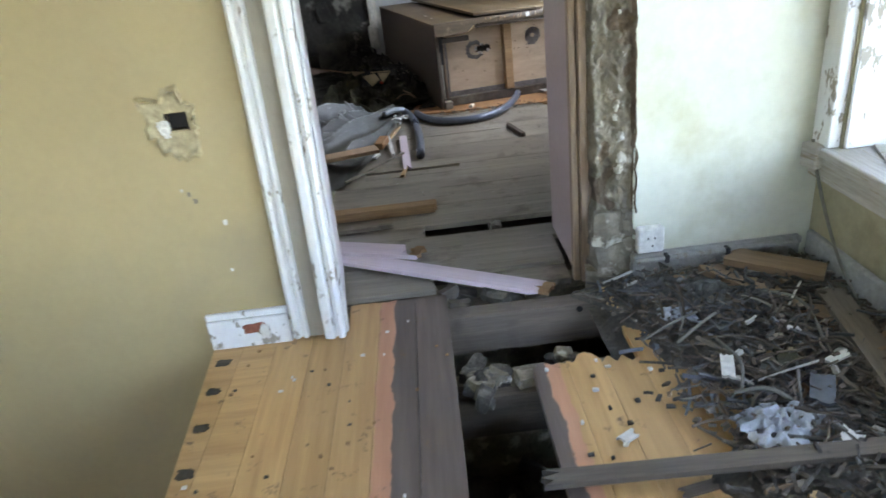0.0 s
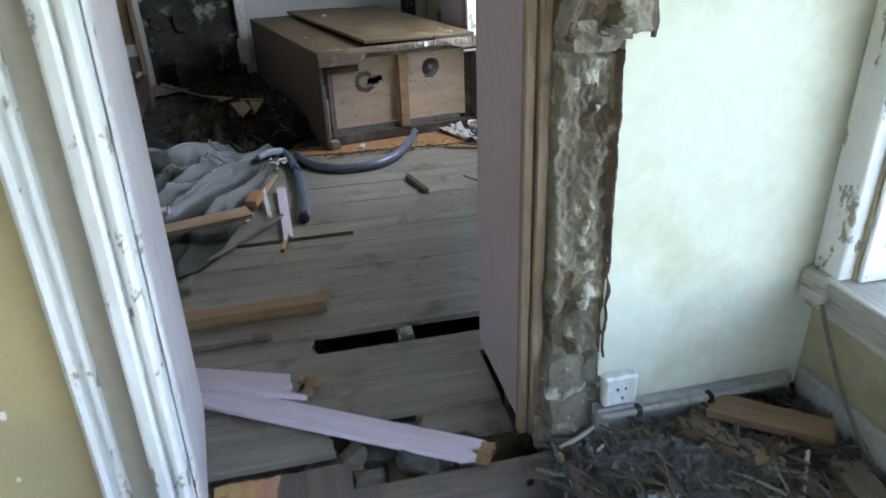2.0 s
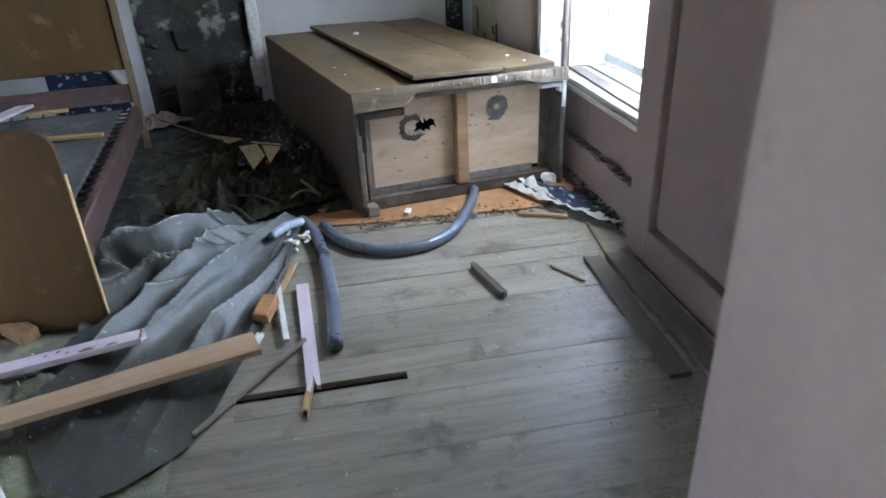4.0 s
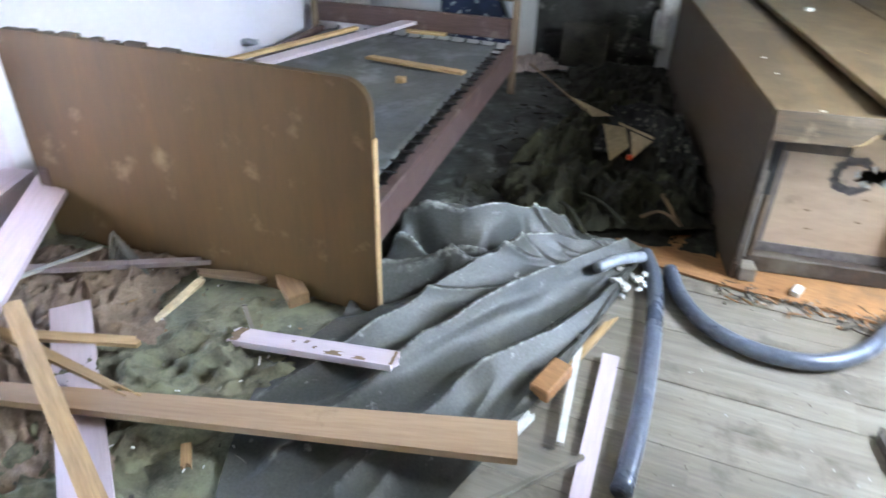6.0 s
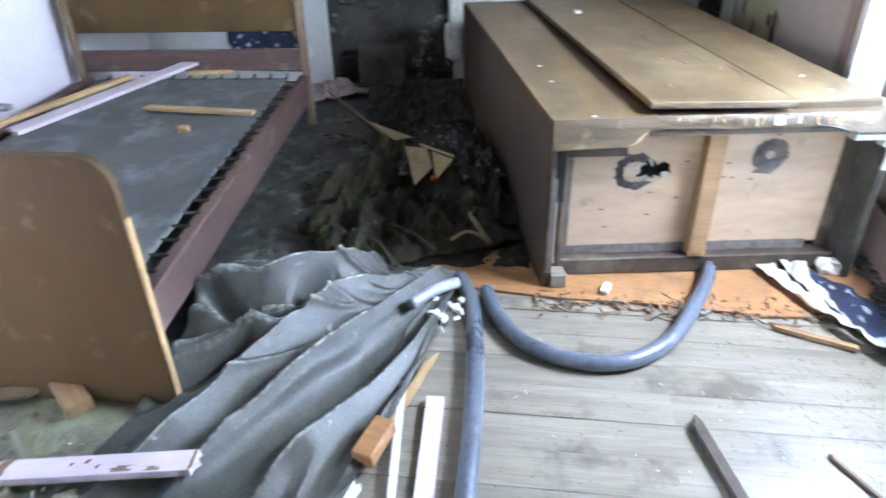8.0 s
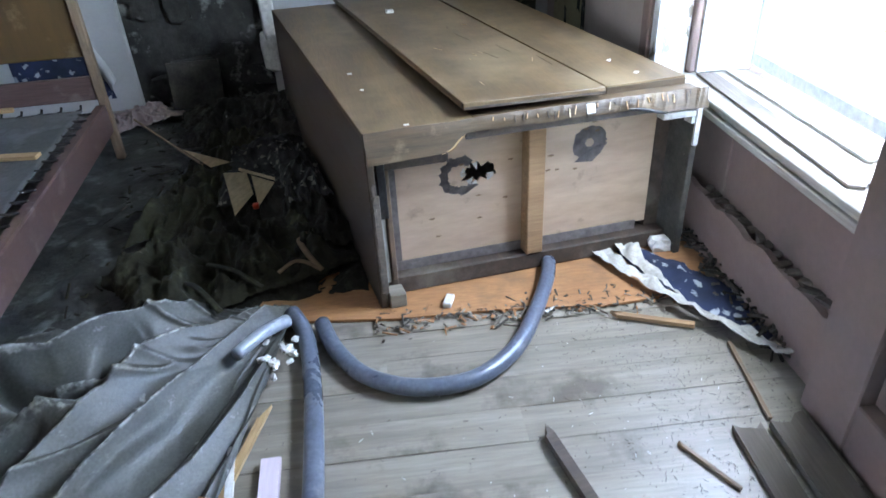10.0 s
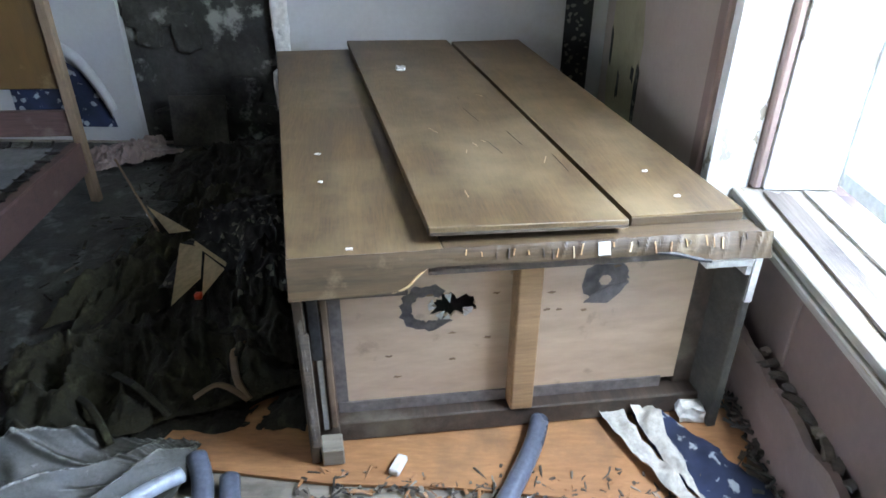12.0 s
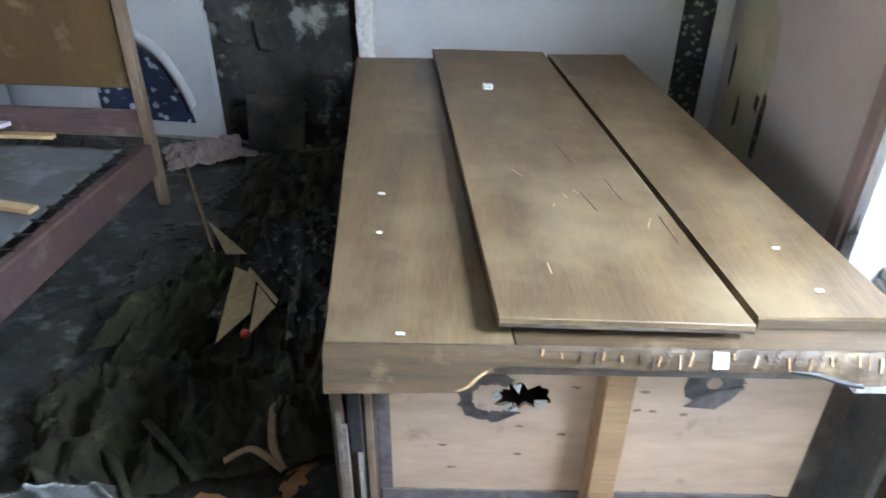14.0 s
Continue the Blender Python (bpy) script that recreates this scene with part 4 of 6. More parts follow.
    part("raw_edge", slab(0.965, 1.085, -0.010, 0.03, z - 0.064, z - 0.042, bevel=0.003), M_LININGCLOTH, w, "raw pale broken edge")
    part("raw_edge", slab(1.088, 1.106, -0.008, -0.001, z - 0.17, z - 0.036), M_LININGCLOTH, w, "raw pale broken edge")
    part("raw_edge", slab(1.072, 1.086, -0.006, 0.03, z - 0.09, z - 0.066), M_LININGCLOTH, w)
    # front: one fixed leaf and two doors
    part("front_panel", slab(0.0, 0.345, 0.004, WL, WH - 0.022, WH, bevel=0.003), M_VENEER, w)
    d1 = part("door", slab(-0.252, 0.210, 0.01, WL - 0.0, 0, 0.022, bevel=0.002), M_VENEER, w, "loose veneered door lifted off its frame", at=pose(0.568, 0.02, WH + 0.017, -0.35, 0.9, -0.1))
    part("edge_band", slab(-0.250, 0.208, 0.0072, 0.0098, 0.0035, 0.0095), M_DARKVENEER, d1, "dark ply edge")
    # left band kept dark to paint in the shadow line beside the raised door
    part("edge_band", slab(-0.2545, -0.2521, 0.014, WL - 0.006, 0.001, 0.0205), M_DARKVENEER, d1, "dark ply edge")
    for sx, sy, ln, sa, mt in ((-0.02, 0.72, 0.14, 12, M_DARKVENEER), (-0.06, 0.50, 0.03, 20, M_PLY), (-0.10, 0.45, 0.025, -10, M_PLY), (-0.03, 0.53, 0.02, 35, M_PLY), (0.0, 0.44, 0.10, 14, M_DARKVENEER), (0.07, 0.50, 0.12, 9, M_DARKVENEER), (0.10, 0.36, 0.05, -20, M_PLY), (-0.16, 0.62, 0.05, 30, M_PLY), (0.15, 0.30, 0.12, 5, M_DARKVENEER), (0.04, 0.98, 0.03, 40, M_PLY), (-0.05, 0.95, 0.02, 0, M_DARKVENEER), (-0.14, 0.16, 0.04, 5, M_PLY)):
        part("scratch", slab(-0.0012, 0.0012, 0, ln, 0.0218, 0.0226), mt, d1, at=pose(sx, sy, 0, 0, 0, sa))
    part("keyhole_plate", lump(0.034, 0.045, 0.014, 5, 0.25), M_PAPER, d1, "torn white scrap", at=pose(-0.222, 1.36, 0.026))
    part("door", prism([(0.806, 0.072), (1.088, 0.078), (1.118, WL + 0.01), (0.800, WL)], WH - 0.004, WH + 0.022), M_VENEER, w, "veneered door, edge worn")
    part("base_rail", slab(0.346, 1.100, -0.004, 0.070, WH - 0.022, WH - 0.002, bevel=0.003), M_PLINTH, w, "worn rail below the doors")
    part("edge_band", slab(0.806, 1.084, 0.0685, 0.0715, WH - 0.002, WH + 0.0175), M_PLINTH, w, "dark ply edge")
    part("edge_band", slab(0.002, 0.345, -0.0035, 0.0036, WH - 0.006, WH - 0.001), M_DARKVENEER, w, "dark ply edge")
    part("door_edge", slab(0.352, 0.808, 0.01, WL, WH - 0.03, WH - 0.012), M_DARKVENEER, w)
    for x, y in ((0.10, 0.40), (0.105, 0.60), (0.14, 0.03), (0.965, 0.16), (0.96, 0.32)):
        part("plaster_speck", lump(rng.uniform(0.008, 0.016), rng.uniform(0.005, 0.010), 0.004, int(x * 100), 0.4), M_PAPER, w, at=pose(x, y, WH + (0.025 if x > 0.8 else 0.003)))
    part("castor_bolt", tube_bm([(0.045, 0.02, WH - 0.065), (0.045, -0.012, WH - 0.065)], 0.017, 10), M_IRON, w)
    part("foot_block", slab(0.028, 0.085, -0.012, 0.05, 0.0, 0.055, bevel=0.004), M_GREYWOOD, w, "worn foot block")
    return w


wardrobe()

# board, cloth and crumbs under the wardrobe
thing("hardboard_sheet", prism([(-0.30, 5.12), (-0.16, 5.03), (0.18, 4.99), (0.5, 4.985), (0.9, 4.95), (1.22, 4.98), (1.31, 5.20), (1.24, 5.55), (0.4, 5.6), (-0.2, 5.4)], 0.004, 0.013), M_ORANGEPLY,
      "orange-brown hardboard sheet lying under the wardrobe, edges split", "board")


def strip_sheet(name, side_a, side_b, lift, seed, material, label, category, nu=40, nv=10, wav=0.012):
    def fn(u, v):
        a, b = poly_at(side_a, u), poly_at(side_b, u)
        x, y = a[0] + (b[0] - a[0]) * v, a[1] + (b[1] - a[1]) * v
        z = lift + wav * abs(fbm(x * 9 + seed, y * 9, seed)) + 0.003
        return (x, y, z)
    return thing(name, sheet_bm(fn, nu, nv), material, label, category, smooth=True)


strip_sheet("floral_cloth", [(0.99, 5.28), (1.05, 5.05), (1.16, 4.82), (1.29, 4.60)], [(1.06, 5.30), (1.19, 5.12), (1.30, 4.95), (1.335, 4.70)], 0.015, 3, M_FLORAL, "strip of navy floral cloth trailing from under the wardrobe", "cloth", wav=0.03)
strip_sheet("cloth_lining", [(0.86, 5.34), (0.95, 5.12), (1.07, 4.89), (1.27, 4.575)], [(0.955, 5.34), (1.0, 5.13), (1.11, 4.90), (1.315, 4.60)], 0.03, 5, M_LININGCLOTH, "soiled white lining folded back along the floral cloth", "cloth", wav=0.05)
strip_sheet("cloth_lining", [(0.97, 5.34), (1.0, 5.20), (1.05, 5.02), (1.10, 4.92)], [(1.01, 5.34), (1.06, 5.20), (1.085, 5.02), (1.11, 4.92)], 0.034, 7, M_LININGCLOTH, "soiled white fold of the cloth lining", "cloth", wav=0.05)
thing("plaster_chunk", lump(0.07, 0.05, 0.05, 14, 0.2), M_PAPER, "small broken chunk of white plaster", "rubble", pose(1.16, 5.25, 0.04))
thing("wood_chip", slab(-0.014, 0.014, -0.03, 0.03, 0, 0.02, bevel=0.003), M_PAPER, "small pale wood chip on the hardboard", "wood chip", pose(0.35, 5.045, 0.014, 0, 0, -20))

# hoses
thing("pipe", tube_bm([(-0.17, 5.04, 0.045), (-0.12, 4.93, 0.03), (-0.085, 4.70, 0.028), (-0.065, 4.40, 0.028), (-0.06, 4.15, 0.028), (-0.065, 3.96, 0.028)], 0.027, 14), M_HOSE, "blue-grey flexible plastic pipe on the floor", "pipe", smooth=True)
thing("pipe", tube_bm([(-0.07, 4.985, 0.03), (-0.02, 4.84, 0.03), (0.07, 4.71, 0.03), (0.21, 4.64, 0.03), (0.38, 4.65, 0.03), (0.52, 4.76, 0.03), (0.62, 4.93, 0.03), (0.70, 5.10, 0.038), (0.73, 5.20, 0.04)], 0.026, 14), M_HOSE, "blue-grey flexible plastic pipe bent out from the wardrobe", "pipe", smooth=True)
thing("pipe_stub", tube_bm([(-0.30, 4.78, 0.10), (-0.235, 4.87, 0.10), (-0.17, 4.95, 0.08)], 0.020, 12), M_PALEHOSE, "short pale end of plastic pipe on the sheet", "pipe", smooth=True)
rc = random.Random(21)
for i in range(16):
    thing("plaster_crumb", lump(rc.uniform(0.012, 0.03), rc.uniform(0.01, 0.022), rc.uniform(0.008, 0.018), 30 + i, 0.4, 2), M_PAPER, "crumb of white plaster by the pipes", "rubble",
          pose(-0.19 + rc.uniform(-0.05, 0.05), 4.83 + rc.uniform(-0.09, 0.09), 0.03 + rc.uniform(0, 0.03), 0, 0, rc.uniform(0, 180)), group="plaster crumbs")

# sticks on the open floor
plank("dark_stick", (0.535, 4.445, 0.002), (0.605, 4.155, 0.002), 0.028, 0.026, M_DARKVENEER, "short dark splintered stick on the boards", "stick", seed=2, jag0=0.03, jag1=0.02)
plank("lilac_batten", (-0.178, 4.45, 0.004), (-0.145, 3.74, 0.004), 0.05, 0.018, M_LILAC, "narrow lilac painted batten with a split end", "batten", seed=3, jag1=0.10, taper1=0.9)
plank("lath", (-0.155, 3.80, 0.006), (-0.18, 3.62, 0.006), 0.022, 0.014, M_SPLINTER, "thin broken lath lying on the boards", "lath", seed=4, jag1=0.05)
plank("white_stick", (-0.28, 4.50, 0.03), (-0.235, 4.05, 0.016), 0.02, 0.012, M_PAPER, "thin white painted stick", "stick", seed=5, jag0=0.02)
plank("pale_lath", (-0.20, 4.62, 0.035), (-0.31, 4.24, 0.016), 0.022, 0.012, M_SPLINTER, "pale splintered lath leaning on rubble", "lath", seed=6, jag0=0.06)
thing("orange_block", slab(-0.03, 0.03, -0.065, 0.065, 0, 0.045, bevel=0.004), M_ORANGEPLY, "small orange wooden block at the edge of the sheet", "block", pose(-0.31, 4.24, 0.03, 6, 0, -18))
plank("splinter", (-0.33, 4.13, 0.01), (-0.36, 4.04, 0.01), 0.03, 0.012, M_PAPER, "white splinter lying on the boards", "splinter", seed=7, jag0=0.02, jag1=0.02)
plank("lath", (0.86, 4.36, 0.003), (0.95, 4.20, 0.003), 0.010, 0.008, M_DULLPLANK, "thin brown lath on the boards", "lath", seed=8, jag0=0.02)
plank("brown_twig", (0.86, 4.90, 0.006), (1.10, 4.80, 0.006), 0.02, 0.014, M_BARE, "thin brown splinter by the hardboard", "splinter", seed=9, jag0=0.05)
plank("lath", (1.17, 4.72, 0.004), (1.13, 4.40, 0.004), 0.011, 0.009, M_DULLPLANK, "thin brown lath by the panelling", "lath", seed=10, jag0=0.02)
plank("skirting_plank", (1.165, 4.40, 0.004), (1.14, 2.95, 0.004), 0.10, 0.022, M_DUSTYBOARD, "dusty loose board along the panelling", "plank", seed=12, jag0=0.05)
plank("skirting_plank", (1.055, 4.39, 0.003), (1.02, 3.55, 0.003), 0.075, 0.016, M_DUSTYBOARD, "pale dusty loose board by the panelling", "plank", seed=13, jag0=0.03)

# planks by the doorway
plank("lilac_plank", (-0.60, 2.765, 0.030), (-0.09, 2.565, 0.030), 0.100, 0.018, M_LILAC, "lilac painted plank with a broken bare end", "plank", seed=15, jag1=0.10)
plank("lilac_plank", (-0.52, 2.69, 0.012), (0.385, 2.150, 0.014), 0.088, 0.018, M_LILAC, "long lilac painted plank across the doorway, end snapped", "plank", seed=16, jag1=0.12)
def bare_end(ob, length, width, thick, seed, at_start=False):
    """A patch of bare splintered wood at a painted plank's snapped end."""
    rng = random.Random(seed)
    bm = board_bm(0.075, width * 0.86, thick * 0.7, rng, jag0=0.045, jag1=0.055, cuts=4, across=9)
    x = -length / 2 + 0.02 if at_start else length / 2 - 0.02
    part("splintered_end", bm, M_BARE, ob, "bare splintered end", at=pose(x, 0, thick * 0.25, 0, 0, 180 if at_start else 0))


bare_end(bpy.data.objects["lilac_plank"], 0.55, 0.100, 0.02, 5)
bare_end(bpy.data.objects["lilac_plank.001"], 1.05, 0.088, 0.02, 6)
plank("bare_plank", (-0.75, 3.115, 0.004), (0.0, 3.11, 0.004), 0.065, 0.045, M_BARE, "bare wooden batten on the bedroom floor", "plank", seed=17, jag1=0.02)
plank("thin_batten", (-0.62, 2.93, 0.006), (-0.22, 2.95, 0.006), 0.02, 0.02, M_GREYWOOD, "thin grey batten lying on the boards", "batten", seed=18)
plank("cut_lath", (-0.50, 3.62, 0.02), (-0.17, 4.02, 0.03), 0.012, 0.012, M_GREYWOOD, "thin grey lath across the sheet", "lath", seed=19)


# ---- bedroom: sheet, rags and carpet ----
APEX = (-0.17, 5.04)
RIM = [(-0.24, 5.14), (-0.56, 5.12), (-0.65, 4.97), (-0.74, 4.91), (-0.885, 4.95), (-1.01, 4.82), (-1.06, 4.60), (-1.05, 4.24), (-1.10, 3.98), (-1.04, 3.78), (-0.90, 3.53), (-0.70, 3.42), (-0.46, 3.62), (-0.35, 3.98)]


FOLDS = [([(-0.20, 5.06), (-0.25, 4.98), (-0.47, 4.612), (-0.596, 4.38), (-0.711, 4.149), (-0.86, 3.70)], 0.085, 0.085, 0.035),
         ([(-0.20, 4.92), (-0.264, 4.647), (-0.352, 4.427), (-0.466, 4.252), (-0.539, 4.122), (-0.68, 3.68)], 0.060, 0.075, 0.040),
         ([(-0.30, 5.08), (-0.56, 4.83), (-0.72, 4.50), (-0.84, 4.20), (-1.00, 3.85)], 0.075, 0.070, 0.040),
         ([(-0.44, 5.12), (-0.66, 4.93), (-0.80, 4.80), (-0.98, 4.74)], 0.085, 0.060, 0.050),
         ([(-0.66, 4.60), (-0.80, 4.58), (-0.93, 4.50), (-1.06, 4.40)], 0.075, 0.055, 0.040),
         ([(-0.17, 4.80), (-0.27, 4.45), (-0.37, 4.15), (-0.45, 3.85)], 0.030, 0.045, 0.030)]
GROOVES = [([(-0.97, 4.73), (-0.88, 4.69), (-0.78, 4.66), (-0.66, 4.69)], 0.085, 0.026),
           ([(-0.78, 4.55), (-0.825, 4.477), (-0.891, 4.401), (-1.0, 4.28)], 0.07, 0.022),
           ([(-0.60, 4.93), (-0.66, 4.83), (-0.69, 4.74)], 0.05, 0.02)]


def beside(line, x, y):
    """Distance from a fold's line, signed by its side, and how far along it."""
    best = (9.0, 0.0)
    for k, ((ax, ay), (bx, by)) in enumerate(zip(line, line[1:])):
        dx, dy = bx - ax, by - ay
        s = max(0.0, min(1.0, ((x - ax) * dx + (y - ay) * dy) / (dx * dx + dy * dy)))
        ox, oy = x - ax - s * dx, y - ay - s * dy
        d = math.hypot(ox, oy)
        if d < abs(best[0]):
            best = (d if dx * oy - dy * ox > 0 else -d, (k + s) / (len(line) - 1))
    return best


def tarp(u, v):
    e = poly_at(RIM, u)
    w = 0.02 + 0.98 * v
    wander = 0.05 * math.sin(4 * v + 7 * u) * v
    x = APEX[0] + (e[0] - APEX[0]) * w + wander + 0.004 * fbm(u * 9, v * 4, 8.0, 2)
    y = APEX[1] + (e[1] - APEX[1]) * w + wander * 0.5 + 0.004 * fbm(u * 9, v * 4, 4.0, 2)
    bx, by = x + 0.012 * fbm(x * 4, y * 4, 1.0, 2), y + 0.012 * fbm(x * 4, y * 4, 6.0, 2)
    rise = 0.0
    for line, high, wide, tight in FOLDS:
        d, s = beside(line, bx, by)
        k = high * (0.75 * math.exp(-1.5 * abs(d) / (wide if d > 0 else tight)) + 0.25 * math.exp(-(d / tight) ** 2)) * min(1.0, 0.35 + s * 4) * (0.85 + 0.35 * fbm(s * 2.5, high * 90, 2.0, 2))
        rise = max(rise, k) + 0.25 * min(rise, k)
    for line, deep, wide in GROOVES:
        d, s = beside(line, bx, by)
        rise -= deep * math.exp(-(d / wide) ** 2) * math.sin(math.pi * min(0.97, max(0.03, s))) ** 0.5
    far, turn = math.hypot(x - APEX[0], y - APEX[1]), math.atan2(APEX[1] - y, APEX[0] - x)
    crease = (1 - min(1.0, abs(fbm(turn * 5.5 + 0.4 * far, far * 1.3, 2.0, 2)) * 3.4)) ** 1.6 + 0.35 * fbm(x * 5, y * 5, 9.0, 2)
    upper = max(0.0, min(1.0, (y - 4.30) / 0.35)) * max(0.0, min(1.0, (-0.42 - x) / 0.25))
    rim = min(1.0, (1 - v) * 30) if u < 0.50 else min(1.0, 0.35 + (1 - v) * 8)
    hump = 0.07 * upper + 0.05 * math.exp(-((x + 0.93) ** 2 + (y - 4.86) ** 2) / 0.03)
    under = 0.03 * max(0.0, min(1.0, (-0.5 - x) / 0.2)) * max(0.0, min(1.0, (4.6 - y) / 0.2))
    rise *= 1 - 0.7 * max(0.0, min(1.0, (4.20 - y) / 0.2))
    rise *= 1.3
    z = 0.014 + under + (rise + hump + (0.010 + 0.020 * upper) * crease * min(1.0, v * 3)) * (0.3 + 0.7 * rim)
    return (x, y, max(0.007 + 0.6 * under, z))


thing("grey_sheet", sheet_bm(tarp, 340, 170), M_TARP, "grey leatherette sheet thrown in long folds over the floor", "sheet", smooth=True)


def carpet(u, v):
    x, y = -2.5 + u * 1.95, 2.85 + v * 1.62
    z = 0.006 + 0.03 * abs(fbm(x * 2.6, y * 2.6, 1.0, 5)) + 0.015 * abs(fbm(x * 9, y * 9, 2.0, 3))
    edge = -0.62 + 0.25 * fbm(y * 1.5, 3.0, 5.0) - max(0.0, 3.45 - y) * 0.75
    if x > edge:
        x = edge + 0.02 * fbm(x * 9, y * 9)
        z = 0.003
    return (x, y, z)


thing("carpet", sheet_bm(carpet, 110, 90), M_CARPET, "sodden dark carpet with green moss and mould", "carpet", smooth=True)


def rag_heap(u, v):
    x, y = -0.76 + u * 0.86, 5.14 + v * 2.24
    slope = x + 0.22 * (y - 5.1)          # follows the wardrobe's side
    hgt = 0.03 + 0.09 * math.exp(-((slope + 0.18) ** 2) / 0.06) * math.exp(-((y - 5.85) ** 2) / 0.5)
    hgt += 0.10 * math.exp(-((x + 0.55) ** 2 + (y - 6.9) ** 2) / 0.2)
    ridge = 1 - abs(fbm(x * 4.2, y * 3.1, 4.0, 4)) * 1.9
    z = hgt * (0.5 + 0.6 * ridge) + 0.02 * abs(fbm(x * 16, y * 16, 1.0, 3))
    fade = min(1.0, u / 0.12, (1 - u) / 0.05, v / 0.06, (1 - v) / 0.03)
    return (x + 0.02 * fbm(y * 7, x * 3), y + 0.02 * fbm(x * 7, y * 3), 0.003 + z * max(0.05, fade))


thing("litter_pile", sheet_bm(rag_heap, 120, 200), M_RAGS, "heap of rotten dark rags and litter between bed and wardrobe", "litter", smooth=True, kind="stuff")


def floor_mat(u, v):
    x, y = -2.45 + u * 2.05, 4.42 + v * 2.92
    return (x, y, 0.004 + 0.016 * abs(fbm(x * 4.5, y * 4.5, 6.0, 6)))


thing("bed_litter", sheet_bm(floor_mat, 130, 180), M_WETFLOOR, "damp grey-black dirt on the floor beside the bed", "litter", smooth=True, kind="stuff")
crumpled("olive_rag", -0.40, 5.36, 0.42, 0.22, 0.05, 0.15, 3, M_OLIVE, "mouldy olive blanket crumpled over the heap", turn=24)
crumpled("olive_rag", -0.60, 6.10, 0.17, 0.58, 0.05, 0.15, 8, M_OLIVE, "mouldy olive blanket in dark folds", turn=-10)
crumpled("floral_rag", -0.40, 6.08, 0.19, 0.32, 0.12, 0.07, 12, M_FLORALDIM, "crumpled soiled floral cloth on the heap", turn=14, freq=5)
crumpled("floral_rag", -0.19, 5.86, 0.09, 0.26, 0.17, 0.09, 14, M_FLORALDIM, "soiled floral cloth bunched against the wardrobe", turn=14, freq=6)
thing("leaning_board", slab(-0.15, 0.15, -0.011, 0.011, 0, 0.27, bevel=0.003), M_ROTVENEER, "dark brown board leaning on the sooty wall", "board", pose(-0.90, 7.25, 0.03, -12, 0, 3))
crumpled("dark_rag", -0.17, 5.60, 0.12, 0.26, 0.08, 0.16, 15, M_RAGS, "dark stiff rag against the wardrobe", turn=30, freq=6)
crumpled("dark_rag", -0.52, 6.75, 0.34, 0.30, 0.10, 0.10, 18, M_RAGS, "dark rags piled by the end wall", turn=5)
crumpled("pale_rag", -1.22, 7.10, 0.20, 0.15, 0.04, 0.06, 25, M_LINING, "dirty pinkish paper crumpled behind the bed", "paper", turn=40, freq=9)

# cream card folded on the heap, with a red cap in it
def flap(points):
    b = bmesh.new()
    b.faces.new([b.verts.new(p) for p in points])
    bmesh.ops.solidify(b, geom=b.faces[:], thickness=0.003)
    return b


card = holder("torn_card", "torn and folded cream card on the rag heap", "card", pose(0, 0, 0))
for outline in ([(-0.515, 5.93, 0.17), (-0.400, 5.85, 0.20), (-0.352, 5.68, 0.18), (-0.412, 5.56, 0.15)],
                [(-0.370, 5.79, 0.21), (-0.258, 5.66, 0.23), (-0.325, 5.60, 0.16)],
                [(-0.74, 6.19, 0.19), (-0.545, 6.02, 0.20), (-0.485, 5.97, 0.20), (-0.58, 6.00, 0.17)],
                [(-0.435, 5.88, 0.21), (-0.258, 5.685, 0.24), (-0.256, 5.665, 0.235), (-0.433, 5.86, 0.205)]):
    part("flap", flap(outline), M_CARD, card)
thing("red_cap", lump(0.022, 0.022, 0.02, 41, 0.1), M_RED, "small red plastic cap in the litter", "cap", pose(-0.335, 5.60, 0.165), smooth=True)
plank("cane", (-1.10, 6.70, 0.17), (-0.60, 5.96, 0.20), 0.008, 0.007, M_DULLPLANK, "thin pale cane lying on the rags", "stick", seed=31)
for line, mt in (([(-0.162, 5.504, 0.13), (-0.138, 5.385, 0.14), (-0.155, 5.359, 0.13), (-0.113, 5.246, 0.13), (-0.07, 5.195, 0.10)], M_DULLPLANK), ([(-0.07, 5.195, 0.10), (-0.123, 5.208, 0.13), (-0.166, 5.216, 0.13), (-0.217, 5.187, 0.11)], M_DULLPLANK),
                 ([(-0.47, 5.27, 0.12), (-0.37, 5.20, 0.13), (-0.27, 5.14, 0.09)], M_OLIVE), ([(-0.62, 5.22, 0.09), (-0.50, 5.16, 0.11), (-0.40, 5.06, 0.06)], M_OLIVE), ([(-0.12, 5.75, 0.14), (-0.10, 5.62, 0.16), (-0.15, 5.52, 0.10)], M_OLIVE)):
    thing("stiff_strip", tube_bm(line, 0.011, 6, flat=0.25), mt, "curled stiff strip of soiled paper and cloth", "rag", group="curled strips", smooth=True)


